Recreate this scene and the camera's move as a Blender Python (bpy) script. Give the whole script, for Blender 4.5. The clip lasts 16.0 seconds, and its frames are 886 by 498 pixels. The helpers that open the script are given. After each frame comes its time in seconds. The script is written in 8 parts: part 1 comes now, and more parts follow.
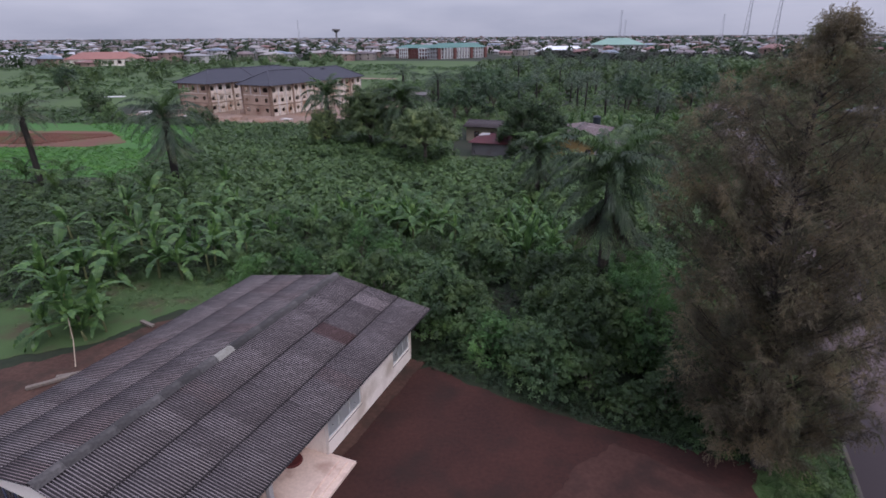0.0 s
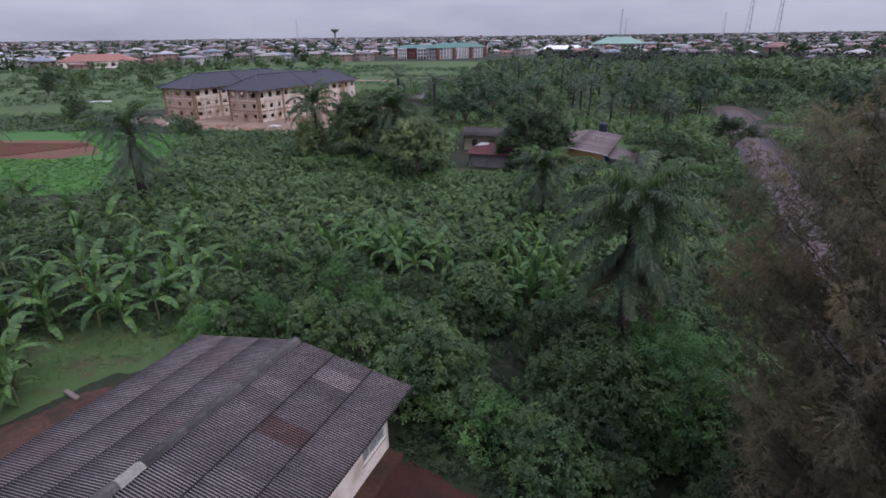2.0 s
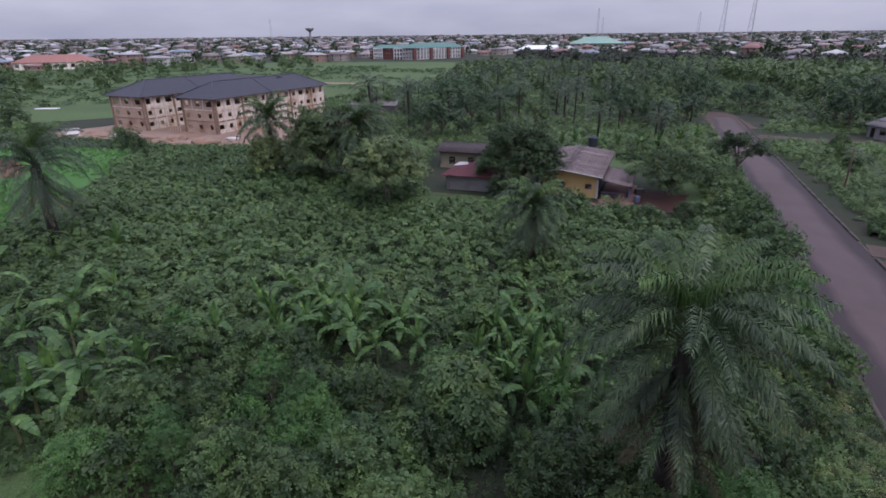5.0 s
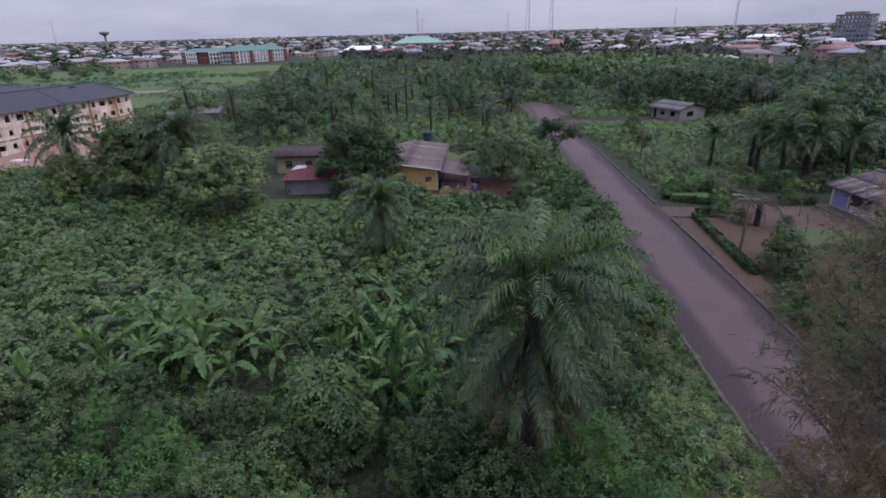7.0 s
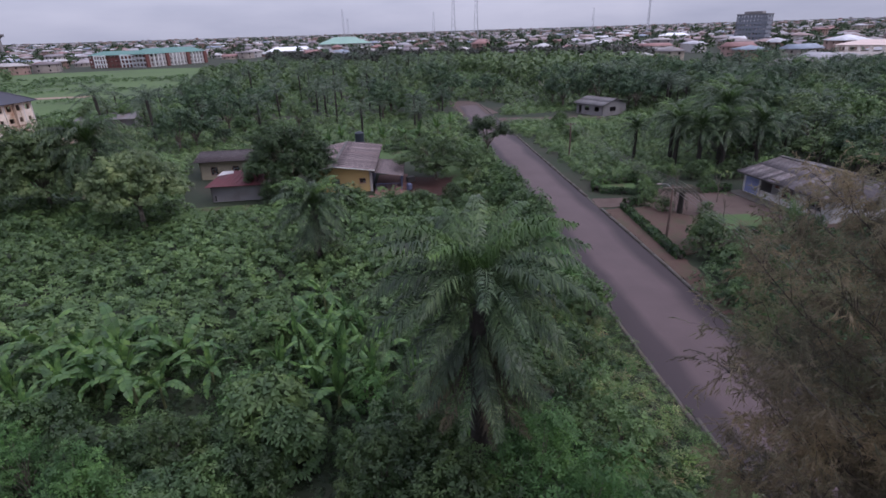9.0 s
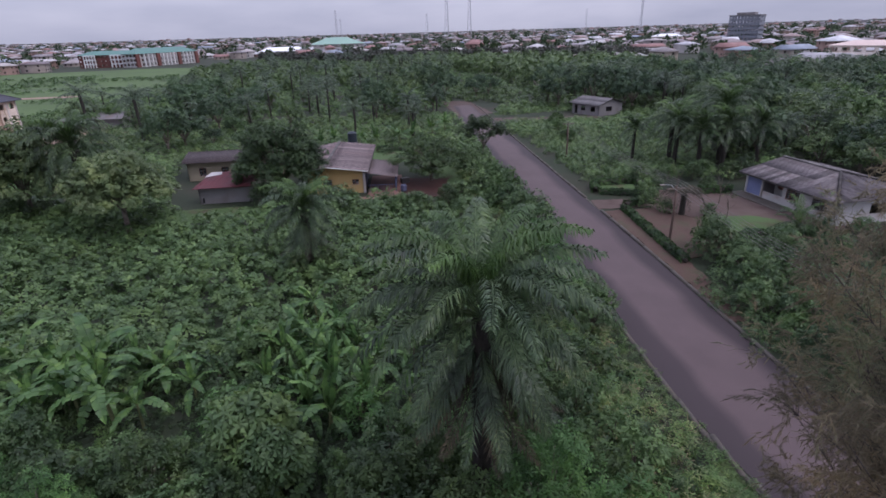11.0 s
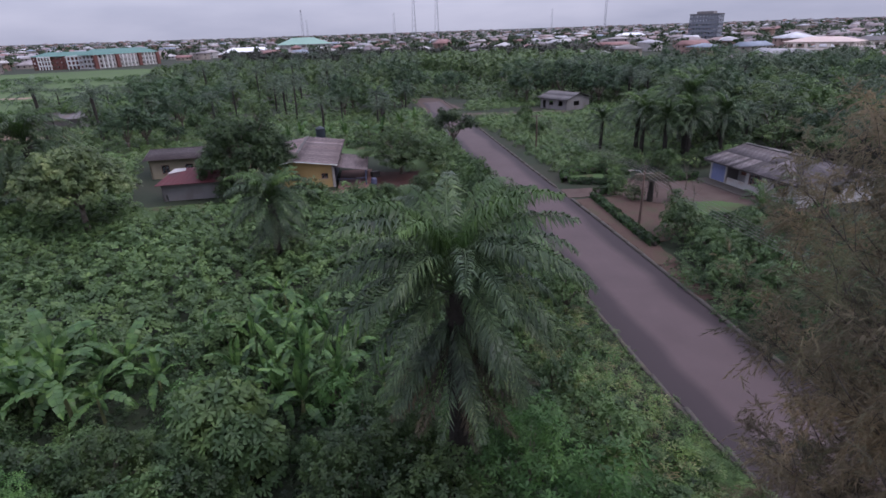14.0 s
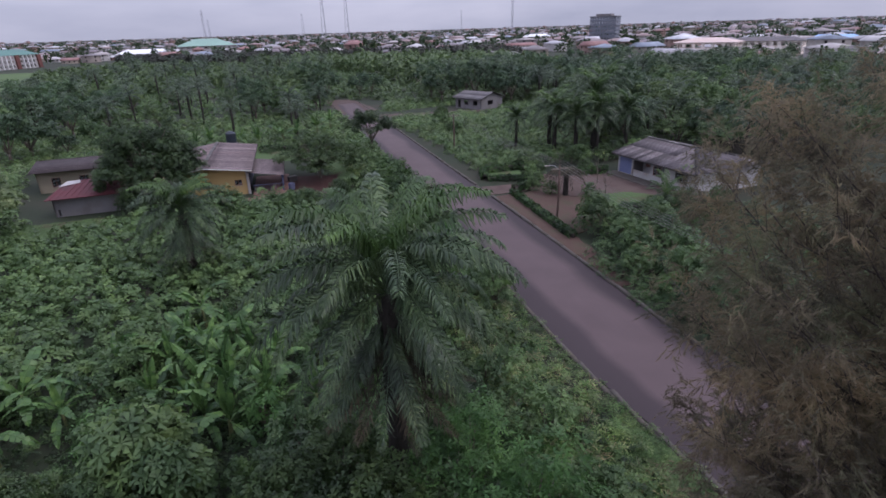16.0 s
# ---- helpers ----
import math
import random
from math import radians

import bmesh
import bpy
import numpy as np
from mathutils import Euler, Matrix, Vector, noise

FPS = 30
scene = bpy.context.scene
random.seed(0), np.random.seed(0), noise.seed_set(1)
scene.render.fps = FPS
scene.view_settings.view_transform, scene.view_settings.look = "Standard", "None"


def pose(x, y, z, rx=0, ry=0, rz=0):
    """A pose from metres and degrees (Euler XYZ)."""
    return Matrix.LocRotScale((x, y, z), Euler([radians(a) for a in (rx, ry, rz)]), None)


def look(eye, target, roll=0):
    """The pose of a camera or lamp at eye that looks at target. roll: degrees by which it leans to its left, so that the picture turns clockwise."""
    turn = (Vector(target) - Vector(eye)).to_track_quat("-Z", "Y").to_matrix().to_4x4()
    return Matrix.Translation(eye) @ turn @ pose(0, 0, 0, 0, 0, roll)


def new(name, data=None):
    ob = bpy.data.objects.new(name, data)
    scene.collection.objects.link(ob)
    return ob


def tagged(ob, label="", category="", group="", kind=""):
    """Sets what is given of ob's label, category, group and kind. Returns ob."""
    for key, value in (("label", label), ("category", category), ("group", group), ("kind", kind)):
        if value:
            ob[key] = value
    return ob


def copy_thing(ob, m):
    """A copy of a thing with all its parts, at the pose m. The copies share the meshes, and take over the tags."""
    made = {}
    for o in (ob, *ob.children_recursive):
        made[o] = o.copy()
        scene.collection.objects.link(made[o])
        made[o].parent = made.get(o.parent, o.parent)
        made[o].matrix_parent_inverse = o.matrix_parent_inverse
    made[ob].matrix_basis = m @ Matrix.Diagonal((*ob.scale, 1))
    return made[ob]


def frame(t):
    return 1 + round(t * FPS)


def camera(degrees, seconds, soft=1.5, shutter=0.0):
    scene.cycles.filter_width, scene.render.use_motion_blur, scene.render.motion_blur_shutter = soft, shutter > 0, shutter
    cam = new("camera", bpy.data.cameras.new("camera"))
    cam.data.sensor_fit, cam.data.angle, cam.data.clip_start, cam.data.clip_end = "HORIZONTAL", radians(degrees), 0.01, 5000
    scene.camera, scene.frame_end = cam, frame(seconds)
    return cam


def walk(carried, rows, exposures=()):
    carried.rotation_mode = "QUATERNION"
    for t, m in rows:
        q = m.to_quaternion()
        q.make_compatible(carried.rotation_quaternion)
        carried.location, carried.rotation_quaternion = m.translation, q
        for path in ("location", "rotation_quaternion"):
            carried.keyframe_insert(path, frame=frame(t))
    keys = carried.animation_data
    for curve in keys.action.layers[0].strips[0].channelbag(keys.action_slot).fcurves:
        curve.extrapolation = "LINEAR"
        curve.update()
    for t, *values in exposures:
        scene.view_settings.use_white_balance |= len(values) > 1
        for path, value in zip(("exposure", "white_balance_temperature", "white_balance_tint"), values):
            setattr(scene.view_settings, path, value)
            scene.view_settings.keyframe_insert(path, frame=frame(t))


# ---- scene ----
cam = camera(79.2, 16.0, soft=1.65)
PATH = [
    (0, (0.194, 5.5, 18.758), (-0.064, 7.342, 18.024), -0.4),
    (0.5, (0.24, 6.506, 18.789), (-0.02, 8.348, 18.056), -0.6),
    (1, (0.19, 8.21, 18.865), (-0.069, 10.052, 18.129), -0.6),
    (1.5, (0.11, 10.379, 19.021), (-0.151, 12.22, 18.285), -0.6),
    (2, (0.021, 12.901, 19.245), (-0.24, 14.742, 18.509), -0.7),
    (2.5, (-0.035, 15.72, 19.404), (-0.298, 17.561, 18.667), -0.8),
    (3, (-0.182, 18.632, 19.561), (-0.442, 20.472, 18.821), -0.7),
    (5.3, (-0.634, 24.01, 20.203), (-0.785, 25.862, 19.462), -0.6),
    (5.5, (-0.58, 24.027, 20.151), (-0.624, 25.884, 19.409), -0.9),
    (6, (-0.605, 23.974, 19.973), (-0.418, 25.82, 19.228), -1.2),
    (6.5, (-0.671, 23.922, 19.89), (-0.431, 25.762, 19.144), -1.3),
    (7, (-0.658, 23.922, 19.855), (-0.295, 25.741, 19.108), -1.5),
    (7.5, (-0.693, 24.1, 19.826), (-0.145, 25.869, 19.072), -1.8),
    (8, (-0.703, 24.238, 19.751), (-0.129, 25.999, 18.998), -1.8),
    (8.5, (-0.679, 24.252, 19.697), (-0.1, 26.012, 18.944), -1.8),
    (9, (-0.658, 24.325, 19.646), (-0.072, 26.083, 18.894), -1.8),
    (11.5, (-0.139, 26.313, 19.002), (0.471, 28.064, 18.252), -1.7),
    (12, (-0.054, 26.264, 18.765), (0.554, 28.015, 18.015), -1.8),
    (12.5, (-0.109, 26.089, 18.486), (0.499, 27.84, 17.736), -1.9),
    (13, (-0.184, 26.04, 18.266), (0.427, 27.79, 17.516), -1.9),
    (13.5, (-0.245, 26.037, 18.169), (0.369, 27.786, 17.419), -1.9),
    (14, (-0.256, 26.123, 18.112), (0.447, 27.838, 17.361), -1.9),
    (14.5, (-0.19, 26.259, 18.069), (0.658, 27.905, 17.313), -2.1),
    (15, (-0.17, 26.383, 18.028), (0.746, 27.991, 17.269), -2.2),
    (15.5, (-0.225, 26.459, 18.027), (0.716, 28.052, 17.268), -2.1),
    (16, (-0.353, 26.405, 18.025), (0.604, 27.99, 17.269), -1.8),
]
walk(cam, [(t, look(eye, target, roll)) for t, eye, target, roll in PATH], exposures=((0, -0.16, 5850, 19), (6.5, -0.06, 5850, 20), (9, 0.0, 5850, 20.5), (16, 0.02, 5850, 20.5)))

# ---------------------------------------------------------------- light
SUN_EL, SUN_AZ = radians(50), radians(132)
world = bpy.data.worlds.new("overcast_sky")
scene.world = world
world.use_nodes = True
wn, wl = world.node_tree.nodes, world.node_tree.links
wn.clear()
w_out = wn.new("ShaderNodeOutputWorld")
w_bg = wn.new("ShaderNodeBackground")
w_sky = wn.new("ShaderNodeTexSky")
w_sky.sky_type, w_sky.sun_disc = "NISHITA", False
w_sky.sun_elevation, w_sky.sun_rotation = SUN_EL, SUN_AZ
w_sky.air_density, w_sky.dust_density, w_sky.ozone_density = 1.2, 3.0, 1.0
w_co = wn.new("ShaderNodeTexCoord")
w_map = wn.new("ShaderNodeMapping")
w_map.inputs["Scale"].default_value = (2.2, 2.2, 9.0)
w_no = wn.new("ShaderNodeTexNoise")
w_no.inputs["Scale"].default_value, w_no.inputs["Detail"].default_value = 1.6, 6.0
w_rp = wn.new("ShaderNodeValToRGB")
w_rp.color_ramp.elements[0].position, w_rp.color_ramp.elements[0].color = 0.34, (4.9, 5.05, 5.9, 1)
w_rp.color_ramp.elements[1].position, w_rp.color_ramp.elements[1].color = 0.66, (6.6, 6.6, 7.3, 1)
w_mx = wn.new("ShaderNodeMixRGB")
w_mx.inputs[0].default_value = 0.86
wl.new(w_co.outputs["Generated"], w_map.inputs["Vector"])
wl.new(w_map.outputs["Vector"], w_no.inputs["Vector"])
wl.new(w_no.outputs["Fac"], w_rp.inputs["Fac"])
wl.new(w_sky.outputs["Color"], w_mx.inputs[1])
wl.new(w_rp.outputs["Color"], w_mx.inputs[2])
# an overcast sky is about three times as bright overhead as at the horizon
w_sp = wn.new("ShaderNodeSeparateXYZ")
wl.new(w_co.outputs["Generated"], w_sp.inputs[0])
w_cl = wn.new("ShaderNodeClamp")
wl.new(w_sp.outputs["Z"], w_cl.inputs["Value"])
w_gr = wn.new("ShaderNodeMath")
w_gr.operation = "MULTIPLY_ADD"
wl.new(w_cl.outputs[0], w_gr.inputs[0])
w_gr.inputs[1].default_value, w_gr.inputs[2].default_value = 2.05, 0.89
w_st = wn.new("ShaderNodeMath")
w_st.operation = "MULTIPLY"
wl.new(w_gr.outputs[0], w_st.inputs[0])
w_st.inputs[1].default_value = 0.1
wl.new(w_mx.outputs["Color"], w_bg.inputs["Color"])
wl.new(w_st.outputs[0], w_bg.inputs["Strength"])
wl.new(w_bg.outputs["Background"], w_out.inputs["Surface"])

sun_data = bpy.data.lights.new("sun", "SUN")
sun_data.energy, sun_data.angle, sun_data.color = 1.2, radians(16), (1.0, 0.95, 0.88)
sun = new("sun", sun_data)
sun.matrix_world = pose(0, 0, 60, 90 - math.degrees(SUN_EL), 0, 180 - math.degrees(SUN_AZ))


# ---------------------------------------------------------------- materials
def base_nodes(name, rough, metal=0.0, spec=0.4):
    m = bpy.data.materials.new(name)
    m.use_nodes = True
    nt = m.node_tree
    b = nt.nodes["Principled BSDF"]
    b.inputs["Roughness"].default_value = rough
    b.inputs["Metallic"].default_value = metal
    b.inputs["Specular IOR Level"].default_value = spec
    return m, nt, b


def noise_node(nt, scale, detail=4.0, stretch=(1, 1, 1), generated=False):
    co = nt.nodes.new("ShaderNodeTexCoord")
    mp = nt.nodes.new("ShaderNodeMapping")
    mp.inputs["Scale"].default_value = stretch
    nz = nt.nodes.new("ShaderNodeTexNoise")
    nz.inputs["Scale"].default_value, nz.inputs["Detail"].default_value = scale, detail
    nt.links.new(co.outputs["Object"], mp.inputs["Vector"])
    nt.links.new(mp.outputs["Vector"], nz.inputs["Vector"])
    return nz


def ramp(nt, src, stops):
    r = nt.nodes.new("ShaderNodeValToRGB")
    while len(r.color_ramp.elements) < len(stops):
        r.color_ramp.elements.new(0.5)
    for e, (p, c) in zip(r.color_ramp.elements, stops):
        e.position, e.color = p, (*c[:3], 1)
    nt.links.new(src, r.inputs["Fac"])
    return r.outputs["Color"]


def mixed(nt, fac, a, b, mode="MIX"):
    x = nt.nodes.new("ShaderNodeMixRGB")
    x.blend_type = mode
    for i, v in ((0, fac), (1, a), (2, b)):
        if isinstance(v, (int, float)):
            x.inputs[i].default_value = v
        elif isinstance(v, tuple):
            x.inputs[i].default_value = (*v[:3], 1)
        else:
            nt.links.new(v, x.inputs[i])
    return x.outputs["Color"]


def bump(nt, b, src, strength, dist):
    bp = nt.nodes.new("ShaderNodeBump")
    bp.inputs["Strength"].default_value, bp.inputs["Distance"].default_value = strength, dist
    nt.links.new(src, bp.inputs["Height"])
    nt.links.new(bp.outputs["Normal"], b.inputs["Normal"])


def surface(name, dark, light, rough=0.85, big=0.6, small=14.0, stain=None, stain_scale=1.2, bumpy=0.25, bump_dist=0.02,
            stretch=(1, 1, 1), metal=0.0, spec=0.35, random_piece=0.0):
    """Two scales of variation between two colours, and stains."""
    m, nt, b = base_nodes(name, rough, metal, spec)
    n1, n2 = noise_node(nt, big, 5), noise_node(nt, small, 6, stretch)
    c1 = ramp(nt, n1.outputs["Fac"], [(0.3, dark), (0.7, light)])
    c2 = ramp(nt, n2.outputs["Fac"], [(0.3, dark), (0.7, light)])
    c = mixed(nt, 0.5, c1, c2)
    if stain:
        n3 = noise_node(nt, stain_scale, 8)
        f = ramp(nt, n3.outputs["Fac"], [(0.5, (0, 0, 0)), (0.68, (1, 1, 1))])
        c = mixed(nt, f, c, stain)
    if random_piece:
        oi = nt.nodes.new("ShaderNodeObjectInfo")
        v = ramp(nt, oi.outputs["Random"], [(0, (1 - random_piece,) * 3), (1, (1.0,) * 3)])
        c = mixed(nt, 1.0, c, v, "MULTIPLY")
    nt.links.new(c, b.inputs["Base Color"])
    if bumpy:
        bump(nt, b, n2.outputs["Fac"], bumpy, bump_dist)
    return m


def leaf_material(name, stops, patch=0.12, patch_colour=None, through_light=0.3, rough=0.5):
    """Each leaf takes its own tone; wide patches shift the hue over the plants."""
    m, nt, b = base_nodes(name, rough, 0, 0.3)
    geo = nt.nodes.new("ShaderNodeNewGeometry")
    n = len(stops)
    c = ramp(nt, geo.outputs["Random Per Island"], [(i / (n - 1), s) for i, s in enumerate(stops)])
    geo2 = nt.nodes.new("ShaderNodeNewGeometry")
    nz = nt.nodes.new("ShaderNodeTexNoise")
    nz.inputs["Scale"].default_value, nz.inputs["Detail"].default_value = patch, 5
    nt.links.new(geo2.outputs["Position"], nz.inputs["Vector"])
    v = ramp(nt, nz.outputs["Fac"], [(0.32, (0.70, 0.70, 0.69)), (0.68, (1.25, 1.22, 1.22))])
    c = mixed(nt, 1.0, c, v, "MULTIPLY")
    if patch_colour:
        nz2 = nt.nodes.new("ShaderNodeTexNoise")
        nz2.inputs["Scale"].default_value, nz2.inputs["Detail"].default_value = patch * 2.3, 3
        nt.links.new(geo2.outputs["Position"], nz2.inputs["Vector"])
        f = ramp(nt, nz2.outputs["Fac"], [(0.52, (0, 0, 0)), (0.72, (0.7, 0.7, 0.7))])
        c = mixed(nt, f, c, patch_colour)
    nz3 = nt.nodes.new("ShaderNodeTexNoise")
    nz3.inputs["Scale"].default_value, nz3.inputs["Detail"].default_value = 0.75, 2
    nt.links.new(geo2.outputs["Position"], nz3.inputs["Vector"])
    v3 = ramp(nt, nz3.outputs["Fac"], [(0.3, (0.46, 0.52, 0.56)), (0.5, (0.90, 0.92, 0.92)), (0.72, (1.38, 1.30, 1.14))])
    c = mixed(nt, 1.0, c, v3, "MULTIPLY")
    oi = nt.nodes.new("ShaderNodeObjectInfo")
    v2 = ramp(nt, oi.outputs["Random"], [(0, (0.74, 0.78, 0.76)), (1, (1.24, 1.20, 1.10))])
    c = mixed(nt, 1.0, c, v2, "MULTIPLY")
    nt.links.new(c, b.inputs["Base Color"])
    tr = nt.nodes.new("ShaderNodeBsdfTranslucent")
    nt.links.new(c, tr.inputs["Color"])
    mx = nt.nodes.new("ShaderNodeMixShader")
    mx.inputs[0].default_value = through_light
    out = nt.nodes["Material Output"]
    nt.links.new(b.outputs["BSDF"], mx.inputs[1])
    nt.links.new(tr.outputs["BSDF"], mx.inputs[2])
    nt.links.new(mx.outputs["Shader"], out.inputs["Surface"])
    return m


M = {}
M["scrub_ground"] = surface("scrub_ground", (0.009, 0.013, 0.006), (0.024, 0.034, 0.014), 0.95, 0.05, 2.5, (0.030, 0.027, 0.016), 0.09)
M["red_earth"] = surface("red_earth", (0.0240, 0.0084, 0.0060), (0.0560, 0.0196, 0.0136), 0.95, 0.3, 5.0, (0.0246, 0.0112, 0.0078), 0.4, 0.5, 0.05)
M["strip_earth"] = surface("strip_earth", (0.035, 0.016, 0.011), (0.085, 0.043, 0.03), 0.95, 0.5, 4.0, (0.03, 0.02, 0.013), 0.7, 0.5, 0.05)
M["yard_earth"] = surface("yard_earth", (0.0352, 0.0138, 0.0100), (0.0704, 0.0310, 0.0228), 0.95, 0.6, 5.0, (0.0286, 0.0135, 0.0102), 0.5, 0.5, 0.04)
M["porch_screed"] = surface("porch_screed", (0.5400, 0.3996, 0.3285), (0.7500, 0.5772, 0.4818), 0.85, 0.5, 7.0, (0.4500, 0.2960, 0.2336), 0.9, 0.1)
M["dry_earth"] = surface("dry_earth", (0.058, 0.038, 0.031), (0.095, 0.066, 0.055), 0.95, 0.5, 9.0, (0.058, 0.034, 0.028), 0.45, 0.3, 0.02)
M["site_earth"] = surface("site_earth", (0.17, 0.105, 0.075), (0.29, 0.21, 0.165), 0.95, 0.08, 1.2, (0.22, 0.13, 0.085), 0.12)
M["brown_soil"] = surface("brown_soil", (0.045, 0.026, 0.019), (0.090, 0.054, 0.040), 0.95, 0.5, 8.0, (0.050, 0.044, 0.024), 0.5, 0.5, 0.04)
M["worn_grass"] = surface("worn_grass", (0.0208, 0.0211, 0.0101), (0.0448, 0.0359, 0.0211), 0.95, 0.5, 8.0, (0.0480, 0.0296, 0.0218), 0.5, 0.5, 0.04)
M["grass_ground"] = surface("grass_ground", (0.034, 0.066, 0.018), (0.064, 0.104, 0.033), 0.95, 0.3, 12.0, (0.0595, 0.0492, 0.0246), 0.4, 0.5, 0.04)
M["meadow"] = surface("meadow", (0.042, 0.074, 0.020), (0.078, 0.122, 0.036), 0.95, 0.03, 1.5, (0.05, 0.075, 0.03), 0.035, 0.5, 0.1)
M["bright_crop"] = surface("bright_crop", (0.034, 0.105, 0.018), (0.06, 0.15, 0.028), 0.95, 0.08, 3.0, (0.05, 0.11, 0.025), 0.12, 0.5, 0.08)
M["ploughed"] = surface("ploughed", (0.0880, 0.0392, 0.0273), (0.1680, 0.0728, 0.0468), 0.95, 0.1, 2.0, (0.0960, 0.0840, 0.0325), 0.16, 0.5, 0.1)
M["concrete"] = surface("concrete", (0.2, 0.175, 0.165), (0.31, 0.275, 0.255), 0.85, 0.5, 9.0, (0.2, 0.17, 0.15), 0.8)
M["kerb"] = surface("kerb", (0.0432, 0.0374, 0.0324), (0.0972, 0.0850, 0.0720), 0.9, 0.7, 8.0, (0.0720, 0.0576, 0.0432), 0.9)
M["pale_kerb"] = surface("pale_kerb", (0.16, 0.15, 0.13), (0.30, 0.28, 0.245), 0.9, 0.7, 8.0, (0.10, 0.09, 0.06), 0.9)
M["plank"] = surface("plank", (0.10, 0.08, 0.065), (0.22, 0.18, 0.15), 0.8, 1.0, 12.0)
M["cream_wall"] = surface("cream_wall", (0.7688, 0.6710, 0.6000), (0.9200, 0.8296, 0.7440), 0.8, 0.4, 10.0, (0.5580, 0.4636, 0.3840), 0.5, 0.1)
M["white_wall"] = surface("white_wall", (0.3096, 0.2975, 0.2940), (0.4300, 0.4123, 0.3990), 0.8, 0.5, 9.0, (0.3096, 0.2720, 0.2436), 0.6, 0.1)
M["yellow_wall"] = surface("yellow_wall", (0.36, 0.235, 0.085), (0.45, 0.31, 0.135), 0.8, 0.4, 9.0, (0.40, 0.28, 0.13), 0.5, 0.1)
M["beige_wall"] = surface("beige_wall", (0.2288, 0.1906, 0.1300), (0.3036, 0.2604, 0.1900), 0.8, 0.4, 9.0, (0.2376, 0.2046, 0.1500), 0.5, 0.1)
M["grey_wall"] = surface("grey_wall", (0.1425, 0.1335, 0.1338), (0.2063, 0.1935, 0.1938), 0.85, 0.4, 9.0, (0.1500, 0.1350, 0.1292), 0.5, 0.1)
M["block_wall"] = surface("block_wall", (0.40, 0.31, 0.24), (0.80, 0.70, 0.61), 0.9, 0.22, 0.9, (0.30, 0.17, 0.10), 0.26, 0.2)
M["bare_block"] = surface("bare_block", (0.30, 0.20, 0.15), (0.46, 0.34, 0.26), 0.9, 0.3, 1.2, (0.22, 0.13, 0.09), 0.3, 0.2)
M["brown_column"] = surface("brown_column", (0.16, 0.10, 0.075), (0.26, 0.18, 0.13), 0.9, 0.2, 2.0)
def asbestos_material(name="asbestos", tint=(1, 1, 1)):
    """Weathered corrugated sheets: pale worn crests, dirt and shade painted into the valleys, painted step shadows
    along the laps, lichen specks; each sheet differs.
    """
    m, nt, b = base_nodes(name, 0.9, 0, 0.3)
    n1, n2, n3, n4 = noise_node(nt, 0.8, 5), noise_node(nt, 14, 6), noise_node(nt, 1.1, 8), noise_node(nt, 22, 3)
    oi = nt.nodes.new("ShaderNodeObjectInfo")
    c = mixed(nt, 0.5, ramp(nt, n1.outputs["Fac"], [(0.3, (0.18, 0.152, 0.150)), (0.7, (0.315, 0.268, 0.266))]),
              ramp(nt, n2.outputs["Fac"], [(0.3, (0.150, 0.126, 0.124)), (0.7, (0.345, 0.292, 0.288))]))
    v = ramp(nt, oi.outputs["Random"], [(0, (0.62, 0.60, 0.61)), (0.12, (0.74, 0.72, 0.73)), (0.5, (0.86, 0.85, 0.86)), (0.56, (0.80, 0.70, 0.69)), (0.62, (0.88, 0.87, 0.88)), (0.9, (1.0, 0.99, 1.0)), (1, (1.14, 1.13, 1.14))])
    c = mixed(nt, 1.0, c, v, "MULTIPLY")
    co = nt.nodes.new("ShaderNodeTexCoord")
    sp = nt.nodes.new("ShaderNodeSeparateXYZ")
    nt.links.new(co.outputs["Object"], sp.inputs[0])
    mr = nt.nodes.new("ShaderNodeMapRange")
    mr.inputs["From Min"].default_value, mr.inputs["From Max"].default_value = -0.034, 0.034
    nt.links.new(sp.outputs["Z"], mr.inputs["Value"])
    # valleys darkened by height: dirt together with the shade between the crests
    valley_dark = ramp(nt, mr.outputs["Result"], [(0.0, (0.99, 0.99, 0.99)), (0.62, (0.96, 0.96, 0.96)), (0.80, (0.40, 0.40, 0.40)), (0.94, (0.0, 0.0, 0.0))])
    c = mixed(nt, valley_dark, c, (0.024, 0.0195, 0.021))
    # shadow of the overlap step, painted along each sheet's lower edge
    lap_shadow = ramp(nt, sp.outputs["Y"], [(0.0, (0.95, 0.95, 0.95)), (0.05, (0.9, 0.9, 0.9)), (0.11, (0.0, 0.0, 0.0))])
    c = mixed(nt, lap_shadow, c, (0.022, 0.018, 0.02))
    f = ramp(nt, n3.outputs["Fac"], [(0.5, (0, 0, 0)), (0.68, (0.75, 0.75, 0.75))])
    c = mixed(nt, f, c, (0.05, 0.041, 0.042))
    n5 = noise_node(nt, 0.35, 4)
    fp = ramp(nt, n5.outputs["Fac"], [(0.52, (0, 0, 0)), (0.66, (0.5, 0.5, 0.5))])
    c = mixed(nt, fp, c, (1.7, 1.72, 1.62), "MULTIPLY")
    fs = ramp(nt, n4.outputs["Fac"], [(0.66, (0, 0, 0)), (0.72, (0.8, 0.8, 0.8))])
    c = mixed(nt, fs, c, (0.30, 0.285, 0.275))
    fd = ramp(nt, n4.outputs["Fac"], [(0.27, (0.8, 0.8, 0.8)), (0.34, (0, 0, 0))])
    c = mixed(nt, fd, c, (0.03, 0.027, 0.027))
    c = mixed(nt, 1.0, c, tint, "MULTIPLY")
    nt.links.new(c, b.inputs["Base Color"])
